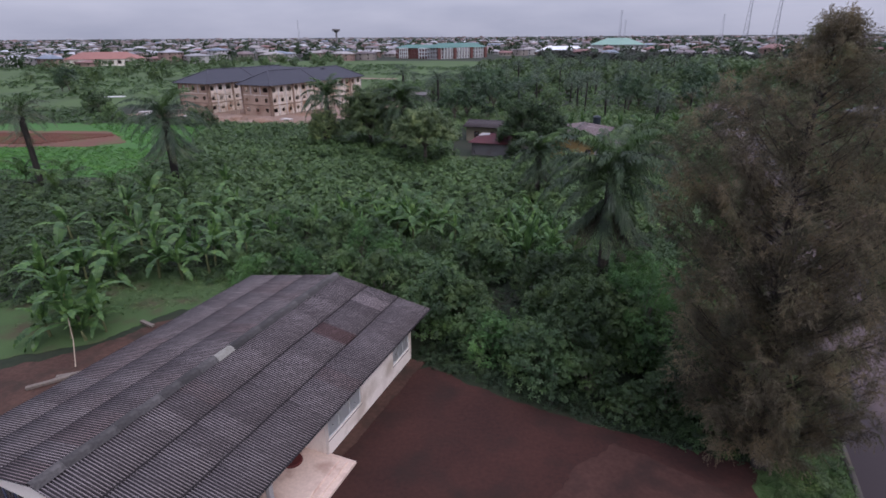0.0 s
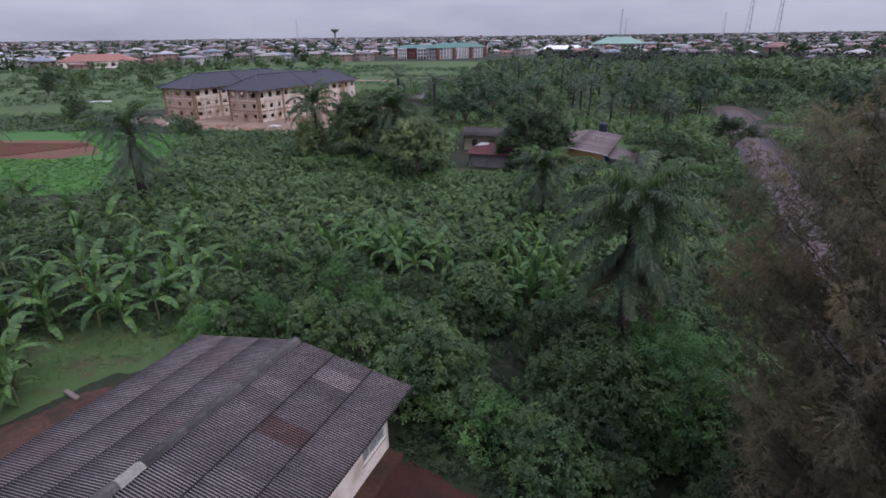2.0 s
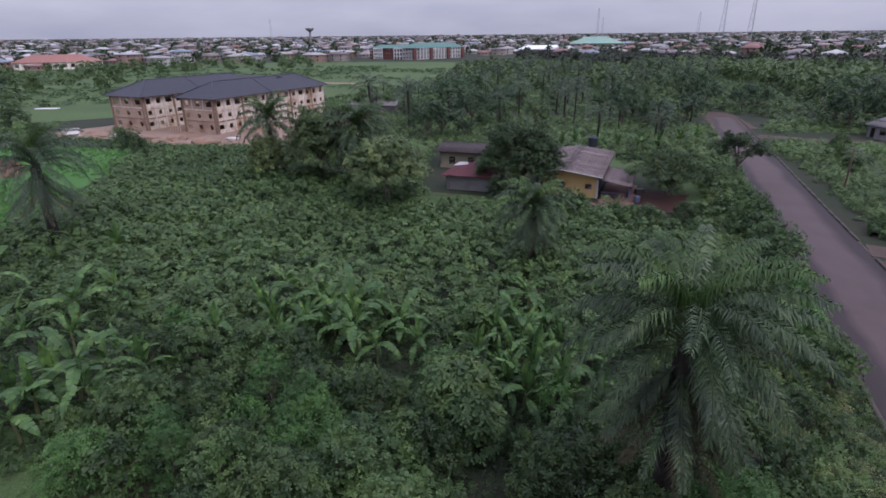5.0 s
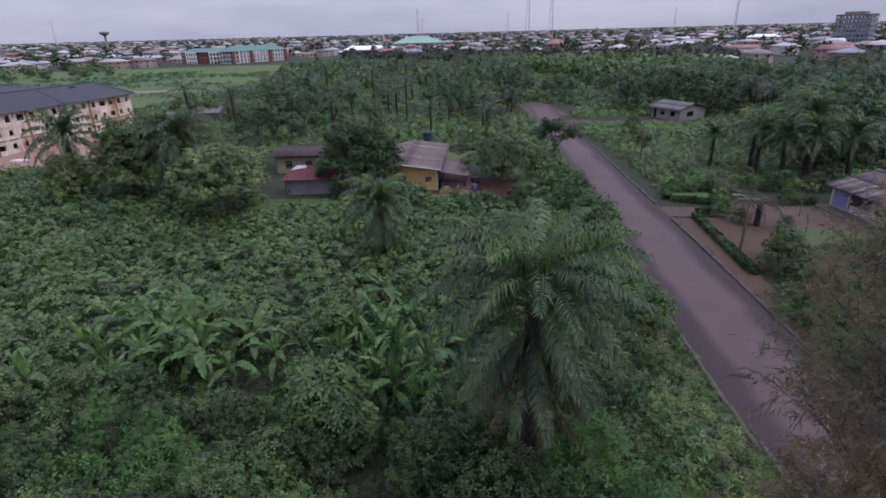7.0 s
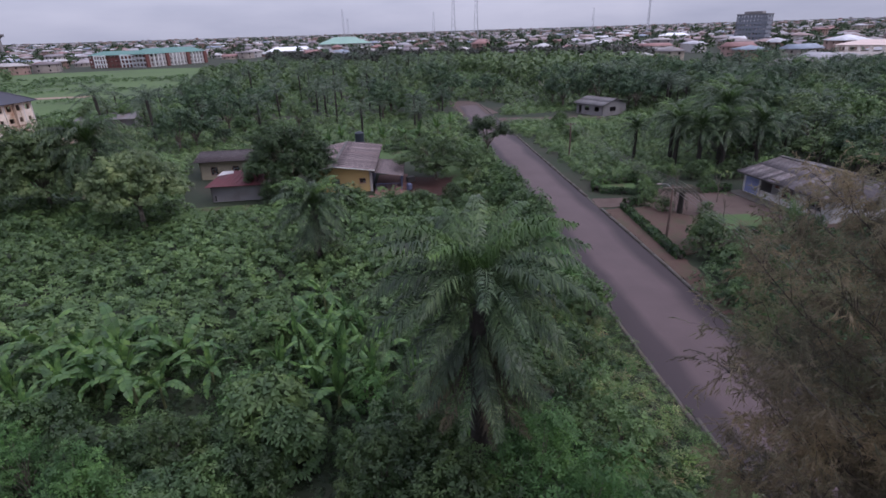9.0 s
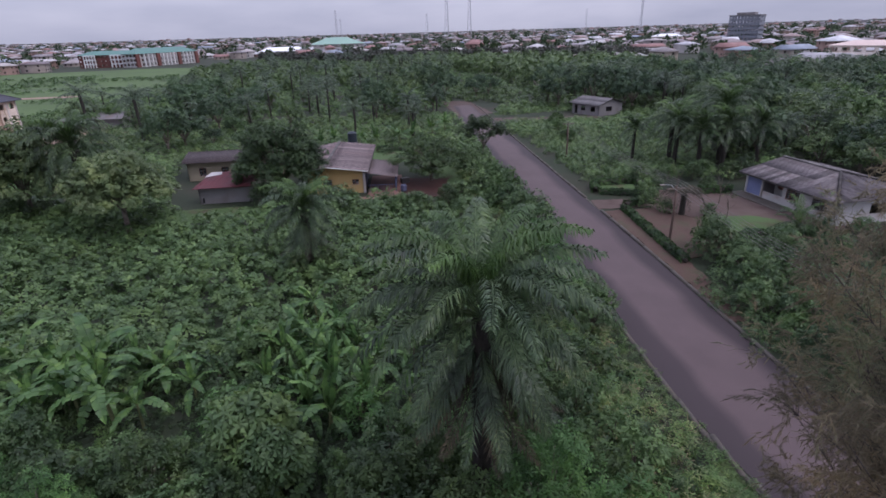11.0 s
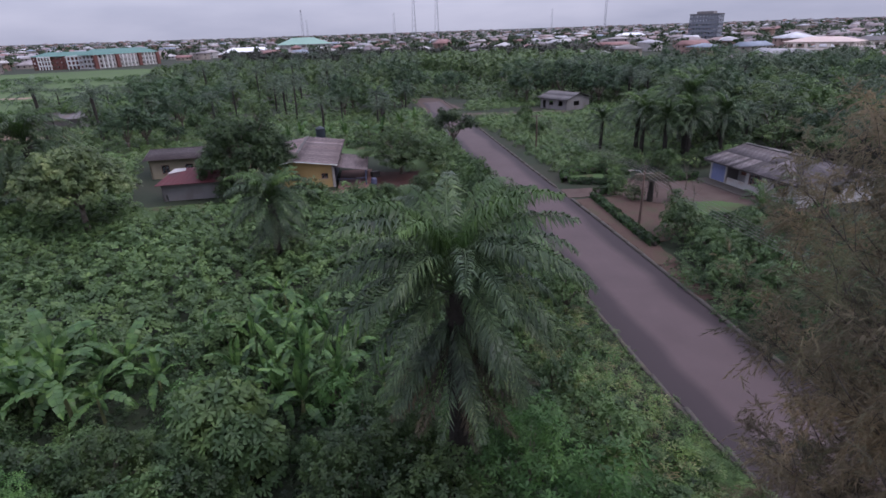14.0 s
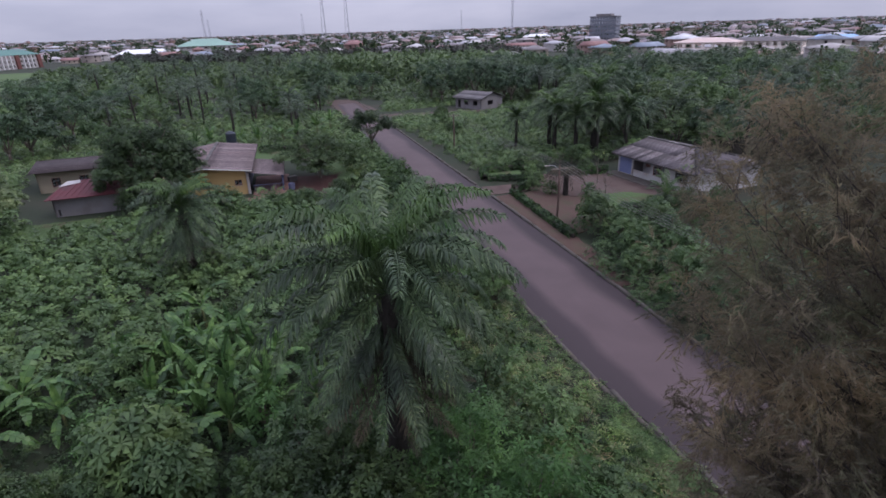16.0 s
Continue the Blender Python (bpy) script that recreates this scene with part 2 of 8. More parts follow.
    bump(nt, b, n2.outputs["Fac"], 0.3, 0.01)
    return m


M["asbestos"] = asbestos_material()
M["asbestos_new"] = asbestos_material("asbestos_new", (1.5, 1.5, 1.5))
M["asbestos_far"] = asbestos_material("asbestos_far", (0.92, 0.86, 0.86))
M["asbestos_rust"] = asbestos_material("asbestos_rust", (0.80, 0.58, 0.55))
M["ridge_cap"] = surface("ridge_cap", (0.04, 0.036, 0.035), (0.125, 0.112, 0.108), 0.9, 1.2, 9.0, (0.21, 0.19, 0.18), 0.9, 0.3, 0.01, random_piece=0.6)
M["pale_roof"] = surface("pale_roof", (0.088, 0.08, 0.083), (0.175, 0.162, 0.166), 0.85, 0.3, 6.0, (0.12, 0.095, 0.085), 0.35, 0.2, random_piece=0.25)
M["rusty_roof"] = surface("rusty_roof", (0.060, 0.046, 0.050), (0.25, 0.222, 0.225), 0.8, 0.5, 3.0, (0.062, 0.040, 0.042), 0.6, 0.2, stretch=(5, 0.6, 1), random_piece=0.72)
M["red_roof"] = surface("red_roof", (0.0663, 0.0144, 0.0180), (0.1053, 0.0256, 0.0306), 0.7, 0.4, 8.0, (0.0624, 0.0240, 0.0270), 0.5, 0.15)
M["slate_roof"] = surface("slate_roof", (0.024, 0.023, 0.034), (0.041, 0.039, 0.053), 0.6, 0.08, 1.5, bumpy=0.15)
M["slate_cap"] = surface("slate_cap", (0.05, 0.048, 0.062), (0.10, 0.095, 0.115), 0.6, 0.3, 2.0)
M["green_roof"] = surface("green_roof", (0.06, 0.135, 0.115), (0.1, 0.2, 0.17), 0.6, 0.05, 0.6)
M["brick_red"] = surface("brick_red", (0.1, 0.042, 0.036), (0.16, 0.065, 0.055), 0.9, 0.05, 1.0)
M["dark_void"] = surface("dark_void", (0.010, 0.009, 0.010), (0.02, 0.018, 0.018), 0.9, bumpy=0)
M["frame_white"] = surface("frame_white", (0.5, 0.49, 0.48), (0.66, 0.65, 0.63), 0.6, bumpy=0.05)
M["frame_dark"] = surface("frame_dark", (0.05, 0.045, 0.045), (0.09, 0.08, 0.075), 0.6, bumpy=0.05)
M["blue_paint"] = surface("blue_paint", (0.11, 0.13, 0.24), (0.17, 0.19, 0.31), 0.7, 0.6, 9.0)
M["blue_dark"] = surface("blue_dark", (0.05, 0.055, 0.10), (0.10, 0.105, 0.16), 0.7, 0.6, 9.0)
M["tank_plastic"] = surface("tank_plastic", (0.012, 0.018, 0.025), (0.025, 0.032, 0.042), 0.5, bumpy=0.05)
M["steel"] = surface("steel", (0.25, 0.25, 0.27), (0.36, 0.36, 0.38), 0.55, 0.5, 4.0, metal=0.3)
M["cable"] = surface("cable", (0.10, 0.09, 0.085), (0.17, 0.155, 0.15), 0.7, bumpy=0)
M["red_paint"] = surface("red_paint", (0.085, 0.016, 0.016), (0.13, 0.03, 0.027), 0.6, bumpy=0.05)
M["bark"] = surface("bark", (0.055, 0.045, 0.036), (0.14, 0.115, 0.09), 0.95, 1.0, 9.0, (0.19, 0.17, 0.14), 1.5, 0.8, 0.03, stretch=(3, 3, 0.6))
M["palm_bark"] = surface("palm_bark", (0.014, 0.012, 0.010), (0.036, 0.031, 0.025), 0.95, 1.0, 8.0, bumpy=0.9, bump_dist=0.04)
M["dead_wood"] = surface("dead_wood", (0.055, 0.035, 0.028), (0.11, 0.075, 0.06), 0.95, 1.0, 8.0)

M["scrub_leaf"] = leaf_material("scrub_leaf", [(0.062, 0.110, 0.040), (0.076, 0.132, 0.048), (0.092, 0.154, 0.058), (0.108, 0.172, 0.070)], 0.09, (0.092, 0.142, 0.052))
M["bush_leaf"] = leaf_material("bush_leaf", [(0.044, 0.084, 0.032), (0.060, 0.108, 0.042), (0.080, 0.134, 0.054), (0.106, 0.158, 0.073)], 0.16, (0.071, 0.130, 0.030))
M["bright_leaf"] = leaf_material("bright_leaf", [(0.052, 0.122, 0.034), (0.074, 0.160, 0.046), (0.100, 0.194, 0.060)], 0.3)
M["weed_leaf"] = leaf_material("weed_leaf", [(0.062, 0.110, 0.034), (0.094, 0.156, 0.048), (0.130, 0.192, 0.066), (0.190, 0.218, 0.104)], 0.35, (0.070, 0.165, 0.040))
M["field_leaf"] = leaf_material("field_leaf", [(0.066, 0.190, 0.027), (0.092, 0.245, 0.038), (0.130, 0.290, 0.052)], 0.15, (0.1271, 0.2385, 0.0424))
M["straw_leaf"] = leaf_material("straw_leaf", [(0.170, 0.135, 0.077), (0.254, 0.200, 0.113), (0.127, 0.140, 0.054)], 0.5, None, 0.2, 0.7)
M["tree_leaf"] = leaf_material("tree_leaf", [(0.0339, 0.0609, 0.0209), (0.0435, 0.0783, 0.0270), (0.0574, 0.0974, 0.0348), (0.0766, 0.1148, 0.0452)], 0.1, (0.0539, 0.0827, 0.0261))
M["pale_tree_leaf"] = leaf_material("pale_tree_leaf", [(0.088, 0.130, 0.050), (0.114, 0.162, 0.064), (0.146, 0.198, 0.086), (0.186, 0.230, 0.118)], 0.12, (0.090, 0.128, 0.044))
M["dark_leaf"] = leaf_material("dark_leaf", [(0.027, 0.049, 0.023), (0.041, 0.067, 0.029), (0.059, 0.090, 0.041)], 0.12)
M["palm_leaf"] = leaf_material("palm_leaf", [(0.030, 0.053, 0.025), (0.053, 0.087, 0.039), (0.094, 0.136, 0.064)], 0.25, None, 0.15, 0.36)
M["palm_pale"] = leaf_material("palm_pale", [(0.0675, 0.0910, 0.0546), (0.1053, 0.1274, 0.0780), (0.1418, 0.1560, 0.1014)], 0.25, None, 0.2, 0.5)
M["palm_young"] = leaf_material("palm_young", [(0.053, 0.100, 0.027), (0.080, 0.140, 0.041)], 0.3, None, 0.2, 0.42)
M["palm_dead"] = leaf_material("palm_dead", [(0.0398, 0.0328, 0.0232), (0.0675, 0.0562, 0.0376)], 0.3, None, 0.1, 0.8)
M["banana_leaf"] = leaf_material("banana_leaf", [(0.054, 0.112, 0.038), (0.083, 0.160, 0.050), (0.118, 0.200, 0.060)], 0.4, (0.105, 0.185, 0.055), 0.28, 0.42)
M["casuarina_leaf"] = leaf_material("casuarina_leaf", [(0.200, 0.160, 0.114), (0.226, 0.182, 0.132), (0.206, 0.182, 0.119), (0.252, 0.204, 0.150)], 0.3, (0.132, 0.166, 0.093), 0.55, 0.85)
M["dark_bark"] = surface("dark_bark", (0.022, 0.017, 0.015), (0.06, 0.047, 0.040), 0.95, 1.0, 9.0, (0.08, 0.07, 0.06), 1.5, 0.8, 0.03, stretch=(3, 3, 0.6))
M["crop_leaf"] = leaf_material("crop_leaf", [(0.085, 0.150, 0.050), (0.125, 0.200, 0.075), (0.175, 0.240, 0.115)], 0.1, (0.15, 0.19, 0.075))
# far foliage: lighter, greyer greens with the haze of distance mixed into the colour
M["wood_leaf"] = leaf_material("wood_leaf", [(0.056, 0.092, 0.038), (0.071, 0.114, 0.046), (0.090, 0.138, 0.056), (0.111, 0.160, 0.070)], 0.05, (0.091, 0.135, 0.045))
M["wood_dark"] = leaf_material("wood_dark", [(0.0368, 0.0690, 0.0368), (0.0529, 0.0943, 0.0471), (0.0759, 0.1242, 0.0644)], 0.06)
M["palm_far"] = leaf_material("palm_far", [(0.044, 0.070, 0.044), (0.068, 0.100, 0.062), (0.110, 0.148, 0.096)], 0.06, None, 0.2, 0.42)
M["hedge_leaf"] = leaf_material("hedge_leaf", [(0.022, 0.05, 0.016), (0.04, 0.08, 0.026), (0.06, 0.105, 0.036)], 0.3)


# the road: worn, paler along the wheel tracks and darker with dirt along both sides
def road_material():
    m, nt, b = base_nodes("asphalt", 0.75, 0, 0.35)
    n1, n2, n3 = noise_node(nt, 0.35, 6), noise_node(nt, 30, 4), noise_node(nt, 0.12, 5, (1, 1, 1))
    c = mixed(nt, 0.5, ramp(nt, n1.outputs["Fac"], [(0.3, (0.062, 0.042, 0.042)), (0.7, (0.090, 0.062, 0.062))]),
              ramp(nt, n2.outputs["Fac"], [(0.3, (0.060, 0.040, 0.040)), (0.7, (0.098, 0.068, 0.067))]))
    co = nt.nodes.new("ShaderNodeTexCoord")
    sp = nt.nodes.new("ShaderNodeSeparateXYZ")
    nt.links.new(co.outputs["UV"], sp.inputs[0])
    ad = nt.nodes.new("ShaderNodeMath")
    ad.operation = "MULTIPLY_ADD"
    nt.links.new(n3.outputs["Fac"], ad.inputs[0])
    ad.inputs[1].default_value = 2.2
    nt.links.new(sp.outputs["X"], ad.inputs[2])
    mr = nt.nodes.new("ShaderNodeMapRange")
    mr.inputs["From Min"].default_value, mr.inputs["From Max"].default_value = -2.6, 4.8
    nt.links.new(ad.outputs[0], mr.inputs["Value"])
    f = ramp(nt, mr.outputs["Result"], [(0.0, (1, 1, 1)), (0.20, (0.9, 0.9, 0.9)), (0.30, (0, 0, 0)), (0.74, (0, 0, 0)), (0.88, (1, 1, 1))])
    c = mixed(nt, f, c, (0.031, 0.021, 0.0225))
    nt.links.new(c, b.inputs["Base Color"])
    bump(nt, b, n2.outputs["Fac"], 0.2, 0.01)
    return m


M["asphalt"] = road_material()


# ---------------------------------------------------------------- building blocks
def tri_mesh(name, verts, tris, mats, mat_index=None, smooth=False):
    """One mesh from arrays of corners and triangles."""
    me = bpy.data.meshes.new(name)
    verts, tris = np.asarray(verts, np.float32), np.asarray(tris, np.int32)
    me.vertices.add(len(verts))
    me.vertices.foreach_set("co", verts.ravel())
    me.loops.add(tris.size)
    me.loops.foreach_set("vertex_index", tris.ravel())
    me.polygons.add(len(tris))
    me.polygons.foreach_set("loop_start", np.arange(0, tris.size, 3, dtype=np.int32))
    me.polygons.foreach_set("loop_total", np.full(len(tris), 3, np.int32))
    for m in (mats if isinstance(mats, (list, tuple)) else [mats]):
        me.materials.append(m)
    if mat_index is not None:
        me.polygons.foreach_set("material_index", np.asarray(mat_index, np.int32))
    if smooth:
        me.polygons.foreach_set("use_smooth", np.ones(len(tris), bool))
    me.update(calc_edges=True)
    return me


def unit(v):
    return v / np.maximum(np.linalg.norm(v, axis=-1, keepdims=True), 1e-9)


def join(*pairs):
    vs, ts, off = [], [], 0
    for v, t in pairs:
        vs.append(v), ts.append(np.asarray(t) + off)
        off += len(v)
    return np.concatenate(vs), np.concatenate(ts)


def rosettes(rng, C, Nrm, k, L, W, lift=0.25, droop=0.3, fine=False):
    """At each point C a whorl of k folded, pointed blades spread about the normal; fine ones are plain wedges."""
    n = len(C)
    Nrm = unit(Nrm)
    a = unit(np.cross(Nrm, rng.normal(size=(n, 3))))
    b = np.cross(Nrm, a)
    ang = rng.uniform(0, 2 * np.pi, (n, 1)) + np.arange(k)[None, :] * 2 * np.pi / k + rng.normal(0, 0.25, (n, k))
    D = unit(np.cos(ang)[..., None] * a[:, None] + np.sin(ang)[..., None] * b[:, None] + Nrm[:, None] * (lift + rng.normal(0, 0.2, (n, k, 1))))
    s = rng.uniform(0.7, 1.25, (n, k))[..., None]
    S = unit(np.cross(D, np.repeat(Nrm[:, None], k, 1)))
    N = np.cross(S, D)
    mid = C[:, None] + D * s * L * 0.5
    tip = C[:, None] + D * s * L * 1.1 - np.array([0, 0, 1.0]) * s * L * droop
    w = s * W
    if fine:
        end = C[:, None] + D * s * L - np.array([0, 0, 1.0]) * s * L * droop * 0.7
        blade = np.stack([end + S * w / 2, end - S * w / 2 + N * w * 0.3], 2)
        v = np.concatenate([C[:, None], blade.reshape(n, 2 * k, 3)], 1).reshape(-1, 3)
        o = (np.arange(n) * (2 * k + 1))[:, None]
        q = 1 + 2 * np.arange(k)[None, :]
        return v, np.stack([o + 0 * q, o + q, o + q + 1], 2).reshape(-1, 3)
    blade = np.stack([mid + S * w / 2 + N * w * 0.15, tip, mid - S * w / 2 + N * w * 0.15], 2)
    v = np.concatenate([C[:, None], blade.reshape(n, 3 * k, 3)], 1).reshape(-1, 3)
    o = (np.arange(n) * (3 * k + 1))[:, None]
    q = 1 + 3 * np.arange(k)[None, :]
    z = np.zeros_like(q)
    t = np.stack([np.stack([o + z, o + q, o + q + 1], 2), np.stack([o + z, o + q + 1, o + q + 2], 2)], 2).reshape(-1, 3)
    return v, t


def tube(path, radii, sides=7):
    """A tapered round limb along a list of points."""
    path = np.asarray(path, float)
    n = len(path)
    T = unit(np.gradient(path, axis=0))
    ref = np.array([0.31, 0.95, 0.05])
    A = unit(np.cross(T, ref))
    B = np.cross(T, A)
    ang = np.arange(sides) * 2 * np.pi / sides
    ring = np.cos(ang)[None, :, None] * A[:, None] + np.sin(ang)[None, :, None] * B[:, None]
    v = (path[:, None] + ring * np.asarray(radii)[:, None, None]).reshape(-1, 3)
    t = []
    for i in range(n - 1):
        for j in range(sides):
            a, b = i * sides + j, i * sides + (j + 1) % sides
            t += [(a, b, b + sides), (a, b + sides, a + sides)]
    for j in range(1, sides - 1):
        t.append(((n - 1) * sides, (n - 1) * sides + j, (n - 1) * sides + j + 1))
    return v, np.array(t)


def thing(name, m, label, category, group="", kind=""):
    ob = new(name)
    ob.empty_display_size = 0.3
    ob.matrix_world = m
    return tagged(ob, label, category, group, kind)


def part(name, data, material, parent, label="", local=None):
    """One mesh object under a thing or a part, from a bmesh or a mesh."""
    if isinstance(data, bmesh.types.BMesh):
        me = bpy.data.meshes.new(name)
        data.to_mesh(me)
        data.free()
        data = me
    if material is not None and not data.materials:
        data.materials.append(material)
    ob = new(name, data)
    if parent is not None:
        ob.parent = parent
    if local is not None:
        ob.matrix_basis = local
    if label:
        ob["label"] = label
    return ob


def solo(name, data, material, label, category, group="", kind="", m=None):
    ob = part(name, data, material, None)
    if m is not None:
        ob.matrix_world = m
    return tagged(ob, label, category, group, kind)


def add_box(bm, lo, hi, bevel=0.0, m=None):
    lo, hi = Vector(lo), Vector(hi)
    c, s = (lo + hi) / 2, hi - lo
    mat = Matrix.Translation(c) @ Matrix.Diagonal((*s, 1))
    if m is not None:
        mat = m @ mat
    r = bmesh.ops.create_cube(bm, size=1, matrix=mat)
    if bevel:
        es = {e for v in r["verts"] for e in v.link_edges}
        bmesh.ops.bevel(bm, geom=list(es), offset=bevel, segments=1, affect="EDGES")


def box(lo, hi, bevel=0.0, m=None):
    bm = bmesh.new()
    add_box(bm, lo, hi, bevel, m)
    return bm


def slab(corners, thick):
    """A plate with the given upper corners, thickened downwards."""
    bm = bmesh.new()
    up = [bm.verts.new(c) for c in corners]
    dn = [bm.verts.new((c[0], c[1], c[2] - thick)) for c in corners]
    bm.faces.new(up)
    bm.faces.new(dn[::-1])
    for i in range(len(up)):
        j = (i + 1) % len(up)
        bm.faces.new((up[j], up[i], dn[i], dn[j]))
    bmesh.ops.recalc_face_normals(bm, faces=bm.faces)
    return bm


def poly_sheet(pts, z0, z1, step=None):
    return slab([(x, y, z1) for x, y in pts], z1 - z0)


def corrugated(w, l, pitch, amp, seg=6, thick=0.008):
    """A corrugated sheet w wide (x, across the waves) and l long (y)."""
    n = int(round(w / pitch)) * seg + 1
    x = np.linspace(0, w, n)
    z = amp * np.sin(2 * np.pi * x / pitch)
    top = np.stack([np.stack([x, np.zeros(n), z], 1), np.stack([x, np.full(n, l), z], 1)], 0)
    bot = top - [0, 0, thick]
    v = np.concatenate([top.reshape(-1, 3), bot.reshape(-1, 3)])
    i = np.arange(n - 1)
    q = [np.stack([i, i + 1, i + 1 + n, i + n], 1), np.stack([i + 2 * n, i + 3 * n, i + 1 + 3 * n, i + 1 + 2 * n], 1),
         np.stack([i, i + 2 * n, i + 1 + 2 * n, i + 1], 1), np.stack([i + n, i + 1 + n, i + 1 + 3 * n, i + 3 * n], 1)]
    q = np.concatenate(q)
    return v, np.concatenate([q[:, [0, 1, 2]], q[:, [0, 2, 3]]])


def inside(pts, poly):
    """Which points lie in the polygon."""
    x, y = pts[:, 0], pts[:, 1]
    ins = np.zeros(len(pts), bool)
    for (x1, y1), (x2, y2) in zip(poly, poly[1:] + poly[:1]):
        cross = ((y1 > y) != (y2 > y)) & (x < (x2 - x1) * (y - y1) / (y2 - y1 + 1e-12) + x1)
        ins ^= cross
    return ins


def scatter(rng, poly, gap, keep_out=(), tries=1.0):
    """Uneven points in a polygon, about gap apart, outside the polygons of keep_out."""
    a = np.array(poly)
    lo, hi = a.min(0), a.max(0)
    nx, ny = int((hi[0] - lo[0]) / gap) + 1, int((hi[1] - lo[1]) / gap) + 1
    gx, gy = np.meshgrid(np.arange(nx), np.arange(ny))
    p = np.stack([lo[0] + (gx.ravel() + 0.5 * (gy.ravel() % 2)) * gap, lo[1] + gy.ravel() * gap], 1)
    p = p + rng.uniform(-0.42, 0.42, p.shape) * gap
    ok = inside(p, poly)
    for k in keep_out:
        ok &= ~inside(p, k)
    return p[ok]


def mounds(rng, pts, r, h, per, k, L, W, shell=(0.7, 1.05), tall_noise=0.0, noise_scale=0.1, fine=True):
    """Leafy mounds: whorls of blades over uneven domes."""
    n = len(pts)
    rr, hh = rng.uniform(*r, n), rng.uniform(*h, n)
    if tall_noise:
        hh *= np.array([1 + tall_noise * noise.noise((x * noise_scale, y * noise_scale, 3.7)) for x, y in pts])
    d = unit(rng.normal(size=(n, per, 3)))
    d[..., 2] = np.abs(d[..., 2]) * 1.1 - 0.12
    s = rng.uniform(*shell, (n, per, 1))
    C = np.concatenate([pts, np.zeros((n, 1))], 1)[:, None] + d * s * np.stack([rr, rr, hh], 1)[:, None]
    C[..., 2] = np.maximum(C[..., 2], 0.06)
    nrm = d * [0.8, 0.8, 1.0] + [0, 0, 0.55] + rng.normal(0, 0.25, d.shape)
    return rosettes(rng, C.reshape(-1, 3), nrm.reshape(-1, 3), k, L, W, fine=fine)


# ---------------------------------------------------------------- plants
def palm_frond(rng, length, leaflets, arch, sag, width=0.05, leaf_len=0.75, n=10, sides=4, curl=1.05):
    """An arching feather leaf that starts at the origin and goes out along x."""
    s = np.linspace(0, 1, n)
    ang = np.radians(arch) - np.radians(arch + sag) * s ** curl
    seg = length / (n - 1)
    x = np.concatenate([[0], np.cumsum(np.cos(ang[:-1]) * seg)])
    z = np.concatenate([[0], np.cumsum(np.sin(ang[:-1]) * seg)])
    y = 0.12 * length * rng.uniform(-0.4, 0.4) * s ** 2
    spine = np.stack([x, y, z], 1)
    rv, rt = tube(spine, 0.045 * (1 - 0.85 * s) * (length / 5), sides)
    u = np.linspace(0.14, 0.99, leaflets)
    out = [(rv, rt)]
    for side in (-1, 1):
        base = np.stack([np.interp(u, s, spine[:, i]) for i in range(3)], 1)
        tang = unit(np.stack([np.interp(u, s, np.gradient(spine[:, i])) for i in range(3)], 1))
        across = np.tile([0, side * 1.0, 0], (leaflets, 1))
        up = np.cross(tang, across) * -side
        up = np.where(up[:, 2:3] < 0, -up, up)
        ll = leaf_len * np.sin(np.pi * (0.16 + 0.80 * u)) ** 0.7 * rng.uniform(0.85, 1.12, leaflets)
        D = across * 0.8 + tang * 0.75 + up * rng.uniform(0.0, 0.55, (leaflets, 1)) + rng.normal(0, 0.10, (leaflets, 3))
        D = unit(D)
        mid = base + D * (ll * 0.38)[:, None]
        D2 = unit(D * 0.55 + [0, 0, -0.85] + rng.normal(0, 0.16, D.shape))
        tip = mid + D2 * (ll * 0.68)[:, None]
        wv = tang * (width / 2)
        v = np.stack([base, mid + wv, mid - wv, tip], 1).reshape(-1, 3)
        k = np.arange(leaflets)[:, None] * 4
        t = np.concatenate([k + [[0, 2, 1]], k + [[1, 2, 3]]], 1).reshape(-1, 3)
        out.append((v, t))
    return join(*out)


def palm_trunk(rng, h, r, lean=(0, 0)):
    """A stout trunk studded with old leaf bases."""
    s = np.linspace(0, 1, 8)
    path = np.stack([lean[0] * s ** 1.5, lean[1] * s ** 1.5, h * s], 1)
    pairs = [tube(path, r * (1.15 - 0.25 * s + 0.15 * (s > 0.85)), 9)]
    rows = int(h / 0.28)
    for i in range(rows):
        z = (i + 0.5) / rows
        c = np.array([lean[0] * z ** 1.5, lean[1] * z ** 1.5, h * z])
        for j in range(6):
            a = i * 0.9 + j * np.pi / 3 + rng.normal(0, 0.1)
            o = np.array([np.cos(a), np.sin(a), 0])
            side = np.array([-o[1], o[0], 0])
            b = c + o * r * 0.9
            w, l = rng.uniform(0.07, 0.11), rng.uniform(0.10, 0.22)
            v = np.array([b - side * w, b + side * w, b + [0, 0, -0.16], b + o * l + [0, 0, l * 0.9]])
            pairs.append((v, np.array([(0, 1, 3), (1, 2, 3), (2, 0, 3)])))
    return join(*pairs)


